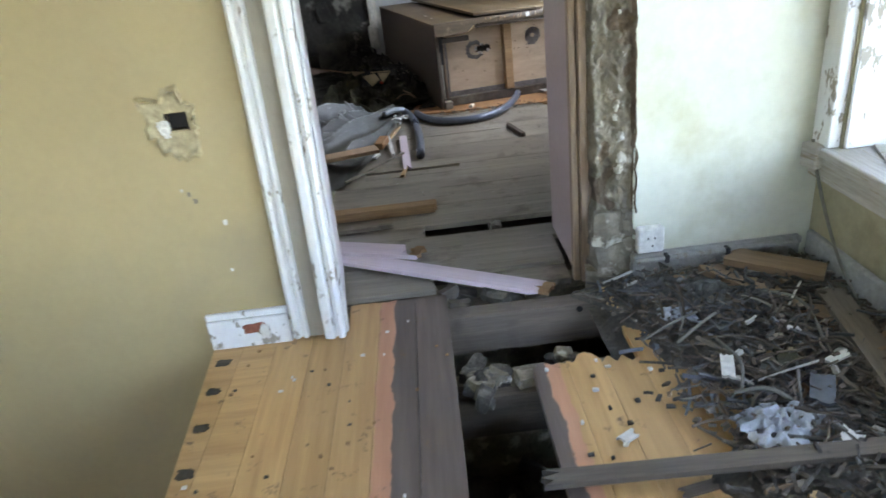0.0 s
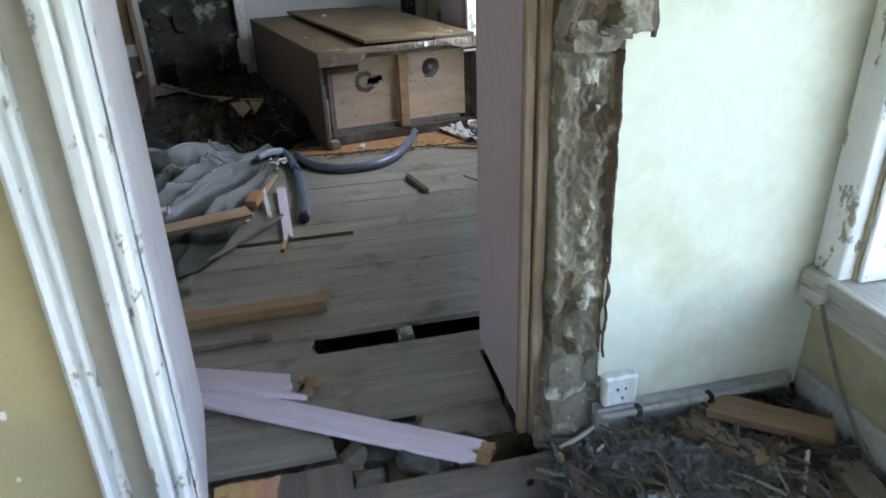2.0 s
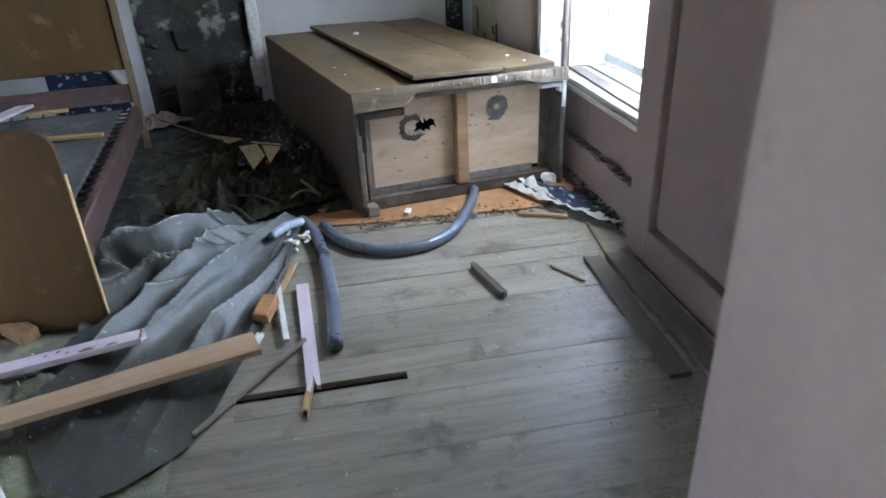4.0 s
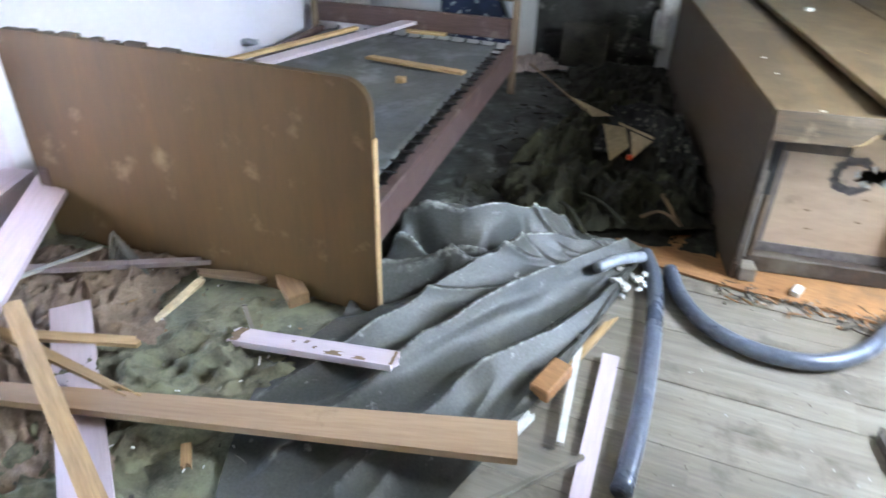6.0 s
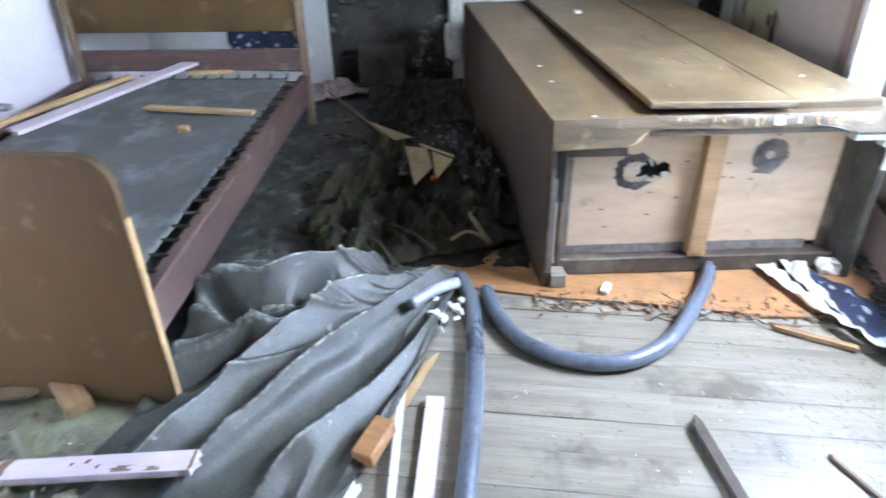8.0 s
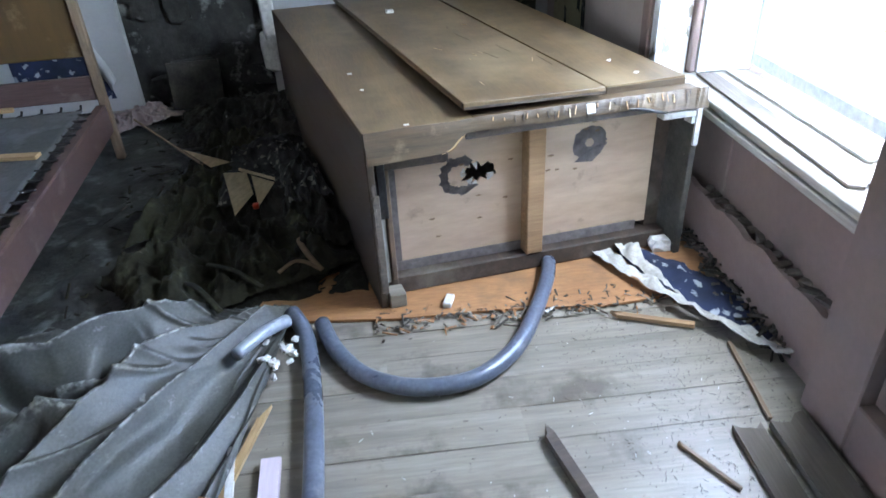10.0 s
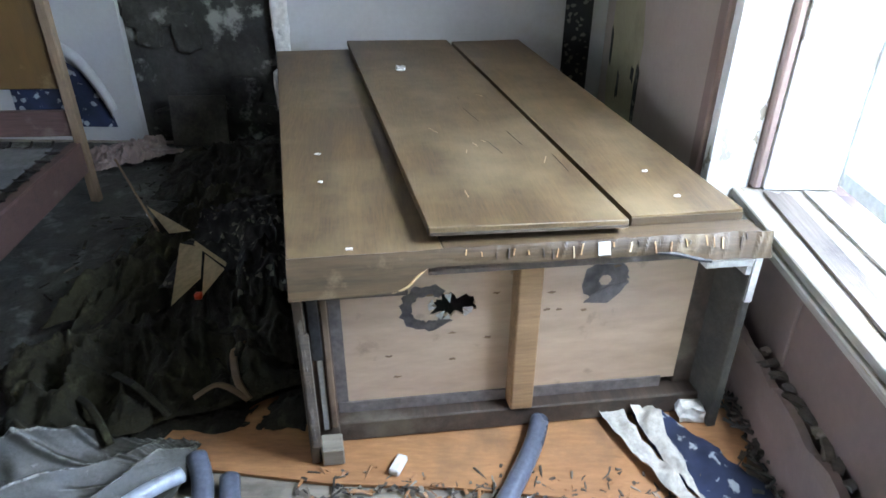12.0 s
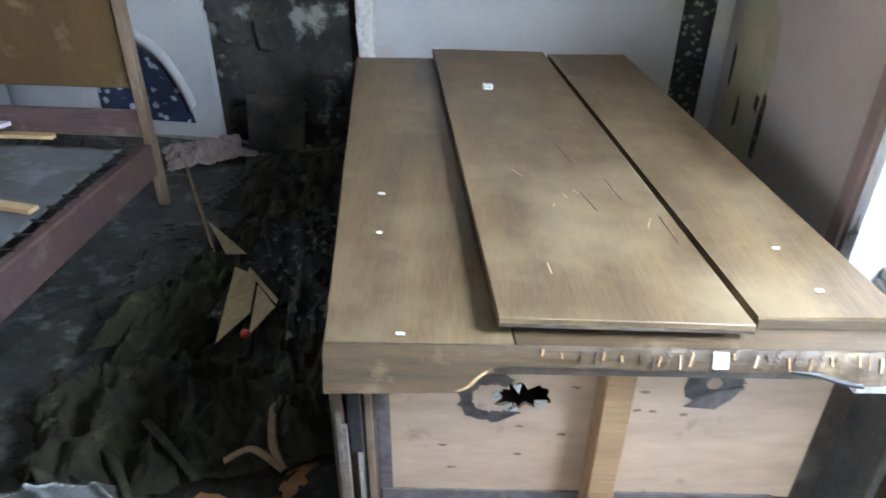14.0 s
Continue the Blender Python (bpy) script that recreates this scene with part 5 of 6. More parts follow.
# ---- bedroom: the bed ----
def bed():
    bedstead = holder("bed", "stripped double bedstead, wire mesh base, veneered boards", "bed", pose(-0.905, 4.35, 0.0, 0, 0, 5.0))
    W, L = 1.335, 2.26
    # footboard with rounded upper corners; x runs to the left of the bed's near corner
    pts = [(-W, 0.02), (0.0, 0.02), (0.0, 0.70)]
    for a in range(15, 90, 15):
        pts.append((-0.085 + 0.085 * math.cos(radians(a)), 0.70 + 0.085 * math.sin(radians(a))))
    pts += [(-0.085, 0.785), (-W + 0.05, 0.785), (-W + 0.015, 0.77), (-W, 0.735)]
    fb = part("footboard", prism(pts, -0.012, 0.012, "y"), M_VENEER_X, bedstead, "ochre veneered footboard with rounded corners", at=pose(0, 0, 0, 0, 0, -3.0))
    part("edge_band", slab(0.0005, 0.008, -0.011, 0.013, 0.02, 0.62, bevel=0.002), M_SPLINTER, fb, "bare pale edge strip")
    rng = random.Random(4)
    x = -W + 0.15
    while x < -0.62:
        wd = rng.uniform(0.02, 0.07)
        part("veneer_chip", slab(x, x + wd, -0.012, 0.010, 0.786, 0.786 + rng.uniform(0.004, 0.012)), M_DARKVENEER, fb)
        x += wd + rng.uniform(0.02, 0.07)
    # rails
    for xx in (-0.10, -W + 0.03):
        part("side_rail", slab(xx - 0.02, xx + 0.03, 0.05, L, 0.155, 0.30, bevel=0.006), M_BEDWOOD, bedstead)
        part("rail_ledge", slab(xx - 0.045 if xx > -0.5 else xx + 0.031, xx - 0.021 if xx > -0.5 else xx + 0.055, 0.08, L - 0.02, 0.20, 0.235), M_IRON, bedstead)
    part("end_rail", slab(-W + 0.06, -0.125, 0.10, 0.135, 0.16, 0.28, bevel=0.004), M_BEDWOOD, bedstead)
    # wire base
    def net(u, v):
        x, y = -W + 0.12 + u * (W - 0.28), 0.12 + v * (L - 0.2)
        sag = 0.05 * math.sin(math.pi * u) * math.sin(math.pi * v)
        return (x, y, 0.305 - sag + 0.006 * fbm(x * 5, y * 5, 2.0))
    part("mesh_base", sheet_bm(net, 40, 60, 0.006), M_MESH, bedstead, "sagging rusty wire mesh base", smooth=True)
    for i in range(22):
        y = 0.16 + i * (L - 0.3) / 21
        part("spring", tube_bm([(-0.165, y, 0.304), (-0.135, y + 0.004, 0.30), (-0.105, y, 0.303)], 0.006, 6), M_IRON, bedstead)
    for i in range(12):
        x = -W + 0.16 + i * (W - 0.34) / 11
        part("spring", tube_bm([(x, L - 0.085, 0.304), (x + 0.004, L - 0.05, 0.30), (x, L - 0.02, 0.31)], 0.006, 6), M_IRON, bedstead)
    # headboard
    hb = part("headboard", slab(-W - 0.02, -0.10, L + 0.005, L + 0.028, 0.535, 1.15, bevel=0.004), M_VENEER_X, bedstead, "tall ochre veneered headboard")
    for xx in (-W - 0.03, -0.125):
        part("post", slab(xx, xx + 0.04, L - 0.01, L + 0.035, 0.0, 1.15, bevel=0.004) if xx < -0.5 else slab(xx + 0.026, xx + 0.066, L - 0.012, L + 0.035, 0.0, 1.15, bevel=0.004), M_POST, bedstead)
    part("cross_rail", slab(-W + 0.012, -0.10, L, L + 0.03, 0.325, 0.44, bevel=0.004), M_BEDWOOD, bedstead)
    return bedstead


bed()


plank("lilac_board", (-2.15, 5.50, 0.345), (-1.80, 6.60, 0.36), 0.085, 0.018, M_LILAC, "lilac painted board lying along the bed base", "plank", seed=41, jag0=0.03)
plank("bare_batten", (-2.32, 5.50, 0.34), (-2.06, 6.33, 0.345), 0.035, 0.018, M_SPLINTER, "narrow bare batten on the bed base", "batten", seed=42)
plank("bare_batten", (-1.83, 6.03, 0.285), (-1.24, 5.95, 0.30), 0.045, 0.016, M_SPLINTER, "short bare stick on the bed base", "batten", seed=43, jag0=0.03)
thing("wood_chip", lump(0.05, 0.035, 0.03, 44, 0.2), M_SPLINTER, "small wood chip on the bed base", "wood chip", pose(-1.51, 5.78, 0.285))
plank("bare_batten", (-1.84, 6.52, 0.315), (-1.58, 6.55, 0.315), 0.05, 0.016, M_SPLINTER, "short broken batten by the headboard", "batten", seed=45, jag0=0.06, jag1=0.03)
thing("blue_shred", lump(0.10, 0.04, 0.03, 46, 0.3), M_BAG, "pale shred of plastic by the wall", "shred", pose(-2.50, 5.9, 0.32))

# wallpaper, soot and torn plaster on the end walls
thing("wallpaper_strip", slab(1.035, 1.175, BACK - 0.004, BACK - 0.001, 0.02, 2.4), M_FLORALDIM, "dark floral wallpaper strip in the corner", "wallpaper", kind="structure")


curve = [(-1.97, 0.08), (-1.42, 0.08), (-1.43, 0.14), (-1.46, 0.22), (-1.50, 0.32), (-1.56, 0.40), (-1.64, 0.46), (-1.74, 0.53), (-1.97, 0.58)]
thing("wallpaper_patch", prism(curve, BACK - 0.005, BACK - 0.001, "y"), M_FLORAL, "torn navy floral wallpaper low on the end wall", "wallpaper", kind="structure")


def peel(u, v):
    p = poly_at([(-1.43, 0.13), (-1.47, 0.25), (-1.56, 0.41), (-1.70, 0.51), (-1.90, 0.57)], u)
    return (p[0] + 0.05 * v, BACK - 0.006 - 0.04 * math.sin(math.pi * v * 0.8) - 0.004, p[1] + 0.07 * v)


thing("wallpaper_flap", sheet_bm(peel, 24, 8, 0.002), M_BACKWALL, "curled torn edge of pale wallpaper", "wallpaper", kind="structure", smooth=True)
rp = random.Random(9)
edge_group = holder("plaster_edge", "broken rounded edge of the fallen plaster", "plaster", pose(0, 0, 0), kind="structure")
z = 0.2
while z < 1.6:
    h = rp.uniform(0.12, 0.26)
    part("plaster_piece", lump(0.10 + rp.uniform(-0.02, 0.03), 0.06, h * 1.2, int(z * 50), 0.14, 4), M_PAPER, edge_group, at=pose(-0.435 + rp.uniform(-0.02, 0.02), BACK + 0.005, z + h / 2), smooth=True)
    z += h
for i in range(9):
    h = rp.uniform(0.10, 0.2)
    thing("loose_stone", lump(rp.uniform(0.12, 0.3), 0.06, h, 60 + i, 0.15, 3), M_SOOT, "sooty stone showing in the bare wall", "stone",
          pose(rp.uniform(-1.2, -0.55), BACK + 0.045, rp.uniform(0.1, 1.1), 0, rp.uniform(-8, 8), 0), group="stones in the bare wall", kind="structure")
for y, z, h in ((7.20, 0.60, 0.14), (6.98, 0.46, 0.10), (6.66, 0.52, 0.22), (6.74, 0.58, 0.06)):
    thing("wallpaper_scrap", lump(0.006, 0.045, h, int(y * 10), 0.3, 3), M_FLORALDIM, "dark scrap of old wallpaper left on the pink wall", "wallpaper", pose(1.248, y, z), group="wallpaper scraps", kind="structure")
thing("wall_patch", lump(0.006, 0.50, 0.62, 71, 0.16, 4), M_WINDOWWALL, "pale bare patch where wallpaper was torn off", "wallpaper", pose(1.2495, 6.95, 0.62), kind="structure")


# ---- bedroom: the pulled-down partition and its timber ----
post = holder("partition_post", "lilac painted stud post of the pulled-down partition", "post", pose(0, 0, 0), group="partition posts")
part("post_face", slab(-2.56, -2.53, 4.03, 4.14, 0.0, 2.1, bevel=0.004), M_LILAC, post)
part("post_edge", slab(-2.529, -2.50, 4.118, 4.15, 0.0, 2.1, bevel=0.004), M_BARE, post, "bare brown edge")
post2 = holder("partition_post", "lilac painted boarding beside the bed", "post", pose(0, 0, 0), group="partition posts")
part("post_face", slab(-2.56, -2.525, 4.18, 4.30, 0.0, 2.1, bevel=0.004), M_LILAC, post2)
part("post_edge", slab(-2.53, -2.49, 4.302, 4.39, 0.0, 2.1, bevel=0.004), M_LILAC, post2)
plank("fallen_beam", (-2.10, 3.18, 0.05), (-2.44, 4.36, 0.12), 0.13, 0.10, M_LILAC, "lilac painted beam fallen across the opening", "beam", seed=51)
plank("fallen_beam", (-1.98, 3.14, 0.04), (-2.22, 4.06, 0.11), 0.09, 0.07, M_GREYWOOD, "grey beam with flaking paint fallen across the opening", "beam", seed=52, jag1=0.08)
plank("lilac_plank", (-1.725, 3.515, 0.145), (-2.24, 4.36, 0.215), 0.135, 0.02, M_LILAC, "wide lilac plank leaning on the beams, end broken", "plank", seed=53, jag0=0.06)
bare_end(bpy.data.objects["lilac_plank.002"], 0.99, 0.135, 0.02, 7, True)
plank("lilac_plank", (-1.757, 3.930, 0.062), (-1.06, 3.345, 0.06), 0.112, 0.018, M_LILAC, "lilac painted plank lying on the carpet", "plank", seed=54)
plank("brown_plank", (-1.97, 3.43, 0.108), (-0.32, 3.935, 0.095), 0.118, 0.022, M_BROWNPLANK, "long bare brown plank across the carpet and sheet", "plank", seed=55, jag0=0.08, taper0=0.35, cuts=10)
plank("bare_batten", (-1.785, 3.785, 0.165), (-1.02, 3.365, 0.125), 0.050, 0.026, M_SPLINTER, "pale bare batten across the planks", "batten", seed=56, jag0=0.03, bow=0.006)
plank("bare_lath", (-1.82, 3.725, 0.118), (-1.225, 3.672, 0.118), 0.038, 0.012, M_SPLINTER, "bare lath split away from the brown plank", "lath", seed=57, jag0=0.08, jag1=0.12, taper1=0.5)
plank("bare_lath", (-1.76, 3.752, 0.085), (-1.427, 3.889, 0.065), 0.036, 0.014, M_SPLINTER, "short bare lath on the brown cloth", "lath", seed=58, jag0=0.04, jag1=0.03)
plank("pale_lath", (-1.94, 3.47, 0.085), (-2.02, 3.77, 0.125), 0.04, 0.014, M_LININGCLOTH, "pale flaking lath beside the beams", "lath", seed=66, jag0=0.06, jag1=0.05)
lilac_stick = plank("lilac_stick", (-1.216, 4.015, 0.062), (-0.700, 4.075, 0.098), 0.062, 0.022, M_LILAC, "short lilac painted stick with chipped paint on the sheet", "stick", seed=59, jag0=0.015, jag1=0.02)
for cx, cy, cl, cw in ((-0.235, 0.0, 0.055, 0.058), (-0.02, 0.012, 0.02, 0.012), (-0.06, 0.004, 0.016, 0.010), (0.01, -0.006, 0.016, 0.010), (0.075, -0.016, 0.07, 0.018), (0.15, -0.02, 0.05, 0.012), (0.246, 0.0, 0.02, 0.056)):
    part("bare_chip", board_bm(cl, cw, 0.0012, random.Random(int(cx * 900) + 400), jag0=cl * 0.5, jag1=cl * 0.5, cuts=3), M_DULLPLANK, lilac_stick, "chipped bare wood", at=pose(cx, cy, 0.0216))
plank("dusty_batten", (-2.01, 3.995, 0.09), (-1.508, 4.337, 0.06), 0.036, 0.018, M_LINING, "narrow dusty pink batten below the footboard", "batten", seed=60, jag1=0.10, taper1=0.7)
plank("bare_splinter", (-1.58, 4.235, 0.06), (-1.285, 4.332, 0.045), 0.05, 0.014, M_DULLPLANK, "brown splintered strip below the footboard", "splinter", seed=61, jag0=0.12, jag1=0.08, taper0=0.5)
plank("pale_splinter", (-1.492, 3.985, 0.045), (-1.488, 4.235, 0.065), 0.034, 0.012, M_CARD, "pale fresh splinter on the carpet", "splinter", seed=62, jag0=0.07, jag1=0.05, taper0=0.5)
plank("thin_stick", (-1.30, 4.18, 0.04), (-1.10, 4.00, 0.02), 0.012, 0.01, M_GREYWOOD, "thin grey stick on the carpet", "stick", seed=63)
plank("thin_stick", (-1.985, 3.945, 0.10), (-1.892, 4.193, 0.10), 0.014, 0.01, M_LININGCLOTH, "thin white stick on the brown cloth", "stick", seed=64)
thing("wood_block", slab(-0.065, 0.065, -0.035, 0.035, 0, 0.05, bevel=0.004), M_BARE, "chipped bare wood block by the footboard", "block", pose(-1.205, 4.315, 0.03, 4, 8, -38))
for i in range(7):
    thing("fibre_tuft", tube_bm([(-1.86 + 0.012 * i, 4.18, 0.04), (-1.85 + 0.016 * i, 4.22, 0.16 - 0.015 * i), (-1.80 + 0.03 * i, 4.19 - 0.01 * i, 0.03)], 0.006, 5), M_CABLE, "stray loop of frayed grey fibre", "fibre", group="frayed fibres", smooth=True)
crumpled("brown_cloth", -1.70, 3.52, 0.24, 0.40, 0.03, 0.075, 33, M_BROWNCLOTH, "crumpled brown woollen cloth on the carpet", "cloth", turn=60)
crumpled("brown_cloth", -1.85, 4.08, 0.30, 0.24, 0.02, 0.07, 36, M_BROWNCLOTH, "crumpled brown woollen cloth below the beams", "cloth", turn=20)
crumpled("olive_cloth", -1.30, 3.80, 0.24, 0.38, 0.012, 0.085, 38, M_MOSSCLOTH, "mouldy olive cloth under the plank", "cloth", turn=-30)
crumpled("olive_cloth", -1.36, 3.40, 0.40, 0.24, 0.012, 0.06, 39, M_MOSSCLOTH, "mossy crumpled cloth on the carpet", "cloth", turn=-25)
for i, (x, y, a) in enumerate(((-1.42, 3.36, 15), (-1.72, 3.20, 60), (-1.05, 3.62, 130), (-1.55, 3.1, 40))):
    plank("wood_scrap", (x - 0.04 * math.cos(radians(a)), y - 0.04 * math.sin(radians(a)), 0.045), (x + 0.04 * math.cos(radians(a)), y + 0.04 * math.sin(radians(a)), 0.045), 0.025, 0.012, M_BARE, "small bare wood scrap on the carpet", "wood scrap", group="wood scraps", seed=70 + i, jag0=0.02)

# timber scattered in the lit side room
rd = random.Random(77)
for i in range(64):
    x, y, a = rd.uniform(-5.9, -2.75), rd.uniform(2.9, 6.4), rd.gauss(35, 35)
    ln, wd = rd.uniform(0.4, 1.5), rd.choice((0.04, 0.05, 0.09, 0.12))
    dx, dy = ln / 2 * math.cos(radians(a)), ln / 2 * math.sin(radians(a))
    z = rd.uniform(0.0, 0.18)
    plank("lath_debris", (x - dx, y - dy, z), (x + dx, y + dy, z + rd.uniform(-0.03, 0.10) if z > 0.03 else z), wd, 0.02, rd.choice((M_SPLINTER, M_LILAC, M_BARE, M_PAPER, M_LILAC)), "broken lath and board scattered on the side room floor", "lath",
          group="side room timber", seed=100 + i, jag0=0.05, jag1=0.05, cuts=2, across=3)


def mound(u, v):
    x, y = -7.1 + u * 4.45, 2.0 + v * 5.4
    fade = min(1.0, (1 - u) / 0.1, u / 0.05, v / 0.05, (1 - v) / 0.05)
    return (x, y, -0.006 + 0.16 * fade * abs(fbm(x * 1.2, y * 1.2, 9.0, 6)))


thing("plaster_rubble", sheet_bm(mound, 90, 100), surface("plaster_rubble", (0.55, 0.52, 0.46), (0.34, 0.31, 0.25), scale=6, fine=30, rough=0.95, bump=1.0, depth=0.03, stain=(0.22, 0.24, 0.10), stain_at=0.6, stain_scale=2.0),
      "heaped plaster rubble in the side room", "rubble", kind="stuff", smooth=True)


# ---- outside the bedroom window ----
def shrub(x, y, height, seed):
    rng = random.Random(seed)
    s = holder("shrub", "green leafy shrub outside the window", "shrub", pose(x, y, -0.92), group="shrubs outside")
    b = bmesh.new()
    tips = []
    for i in range(9):
        a, ln = rng.uniform(0, 6.28), height * rng.uniform(0.6, 1.0)
        dx, dy = math.cos(a) * ln * 0.4, math.sin(a) * ln * 0.4
        tube_bm([(0, 0, 0), (dx * 0.3, dy * 0.3, ln * 0.5), (dx, dy, ln)], 0.012, 5, bm=b)
        tips += [(dx * t, dy * t, ln * (0.35 + 0.65 * t)) for t in (0.3, 0.5, 0.7, 0.85, 1.0)]
    part("stems", b, M_BARK, s)
    b = bmesh.new()
    for p in tips:
        for _ in range(26):
            c = Vector(p) + Vector([rng.gauss(0, 0.13) for _ in range(3)])
            m = Matrix.Translation(c) @ Euler([rng.uniform(0, 6.28) for _ in range(3)]).to_matrix().to_4x4()
            w = rng.uniform(0.02, 0.04)
            vs = [b.verts.new(m @ Vector(q)) for q in ((-w, 0, 0), (0, -w * 0.5, 0.004), (w, 0, 0), (0, w * 0.5, 0.004))]
            b.faces.new(vs)
    tagged(part("leaves", b, M_LEAF, s), kind="stuff")
    return s


for sx, sy, sh, sd in ((4.6, 7.2, 1.5, 1), (5.2, 8.6, 1.4, 2), (4.2, 6.0, 1.15, 3)):
    shrub(sx, sy, sh, sd)


# ---- fittings of the front room ----
socket = holder("wall_socket", "yellowed white surface socket above the skirting", "socket", pose(0.745, 2.165, 0.165))
part("box", slab(-0.048, 0.048, -0.035, 0.0, -0.028, 0.07, bevel=0.006), M_SOCKET, socket)
for px, pz in ((-0.012, 0.03), (0.012, 0.03), (0.004, 0.0)):
    part("pin_hole", slab(px - 0.0025, px + 0.0025, -0.0365, -0.034, pz - 0.004, pz + 0.004), M_BLACK, socket)
conduit = holder("conduit", "white painted conduit clipped along the skirting", "conduit", pose(0, 0, 0))
part("tube", tube_bm([(0.69, 2.125, 0.112), (0.95, 2.125, 0.114), (1.12, 2.125, 0.116), (1.27, 2.125, 0.118)], 0.011, 8), M_SKIRT, conduit, smooth=True)
for cx in (0.80, 1.02):
    part("clip", slab(cx - 0.008, cx + 0.008, 2.111, 2.14, 0.098, 0.128, bevel=0.002), M_IRON, conduit)
thing("hanging_cable", tube_bm([(1.292, 2.14, 0.49), (1.286, 2.10, 0.42), (1.292, 2.02, 0.28), (1.298, 1.92, 0.15), (1.30, 1.80, 0.06), (1.29, 1.68, 0.03)], 0.006, 6), M_CABLE, "grimy cable hanging from the sill to the floor", "cable", smooth=True)
thing("sill_stub", slab(-0.025, 0.02, -0.045, 0.03, -0.075, 0.008, bevel=0.005), M_SILL, "broken end of the window sill moulding", "sill", pose(1.29, 2.13, 0.475, 0, 0, 12), kind="structure")
for i, (x, y, a) in enumerate(((1.42, 1.95, 20), (1.40, 1.6, -8), (1.45, 5.30, 5), (1.53, 4.95, 3))):
    plank("sill_splinter", (x - 0.10 * math.sin(radians(a)), y - 0.10 * math.cos(radians(a)), 0.478 if y < 3 else 0.533), (x + 0.10 * math.sin(radians(a)), y + 0.10 * math.cos(radians(a)), 0.478 if y < 3 else 0.535), 0.03, 0.006, M_SILL, "flake of paint and wood on the sill", "splinter", group="sill flakes", seed=200 + i, jag0=0.03, jag1=0.03)

plank("sill_board", (1.43, 5.64, 0.534), (1.40, 4.62, 0.534), 0.07, 0.008, M_OLDPLANK, "lifted brown strip of wood on the sill", "plank", seed=91, jag0=0.03, jag1=0.05)
plank("sill_board", (1.54, 5.66, 0.534), (1.53, 4.75, 0.534), 0.05, 0.008, M_SILL, "lifted pale strip of wood on the sill", "plank", seed=92, jag0=0.03, jag1=0.05)

# plaster torn round the socket hole
burst = holder("broken_plaster", "raised broken plaster round the empty socket hole", "plaster", pose(-0.765, 2.07, 0.822), kind="structure")


def burst_ring(u, v):
    """Blistered plaster from the hole's rim out to a raised, torn lip of paint."""
    a = 2 * math.pi * u
    c, k = math.cos(a), math.sin(a)
    rim = 0.031 / max(abs(c), abs(k))
    reach = (0.128 if c < 0 else 0.128 - 0.050 * c) * (0.84 + 0.34 * fbm(c * 1.6, k * 1.6, 3.0, 4))
    reach = max(reach, rim + 0.012)
    r = rim + (reach - rim) * v
    lip = math.exp(-((v - 0.80) / 0.11) ** 2) * max(0.0, 0.55 + 1.3 * fbm(c * 2.4, k * 2.4, 7.0, 3))
    inner = 0.35 * math.exp(-(v / 0.25) ** 2) * max(0.0, -c)
    h = 0.0155 * lip + 0.016 * inner + 0.004 * abs(fbm(r * c * 60, r * k * 60, 1.0, 3)) * (1 - v) + 0.0012
    return (r * c, -(h if v < 0.97 else 0.0006), r * k)


part("torn_paint", facing(sheet_bm(burst_ring, 120, 26)), M_CURL, burst, "blistered lip of cracked paint and plaster", smooth=True)
for lx, lz, sz in ((-0.040, -0.014, 0.030), (-0.034, -0.034, 0.018)):
    part("plaster_flake", lump(sz, 0.012, sz * 1.1, int(sz * 1000) + 340, 0.4, 6), M_PAPER, burst, "white broken plaster", at=pose(lx, -0.006, lz))
# black back and sides colour in the dark of the socket hole
part("box_back", slab(-0.0295, 0.0295, 0.028, 0.034, -0.0265, 0.0275), M_BLACK, burst)
part("box_rim", slabs([(-0.036, -0.03, -0.003, 0.05, -0.03, 0.03), (0.03, 0.036, -0.003, 0.05, -0.03, 0.03)]), M_BLACK, burst)
for x, z, s in ((-0.775, 0.56, 0.012), (-0.79, 0.585, 0.01), (-0.70, 0.475, 0.012), (-0.81, 0.6, 0.008), (-0.72, 0.30, 0.008)):
    thing("wall_chip", lump(s, 0.006, s * 1.4, int(x * -1000), 0.3, 1), M_MORTAR if z > 0.5 else M_PAPER, "small chip in the yellow paint", "chip", pose(x, 2.069, z), group="paint chips", kind="structure")
thing("brick_chip", lump(0.07, 0.010, 0.036, 350, 0.3, 6), M_BRICK, "red brick showing through the chipped skirting", "chip", pose(-0.69, 2.045, 0.075), kind="structure")
thing("paint_flap", lump(0.026, 0.012, 0.05, 351, 0.35, 6), M_PAPER, "torn flap of white paint on the skirting", "chip", pose(-0.655, 2.04, 0.06), kind="structure")

# joists and rubble in the floor hole
plank("floor_joist", (-0.42, 2.12, -0.165), (0.70, 2.12, -0.165), 0.075, 0.155, M_OLDPLANK, "dusty grey floor joist below the doorway", "joist", seed=80, cuts=3)
plank("floor_joist", (-0.78, 1.70, -0.20), (1.30, 1.70, -0.20), 0.07, 0.15, M_DARKWOOD, "dark floor joist across the hole", "joist", seed=81, cuts=3)
plank("floor_joist", (-0.74, 1.10, -0.20), (1.30, 1.10, -0.20), 0.07, 0.15, M_DARKWOOD, "dark floor joist across the hole", "joist", seed=82, cuts=3)
# flat black disc painted in for the shade of a bolt hole
thing("bolt_hole", tube_bm([(0.47, 2.083, -0.03), (0.47, 2.078, -0.03)], 0.012, 8), M_BLACK, "dark bolt hole in the joist", "hole")
rr = random.Random(12)
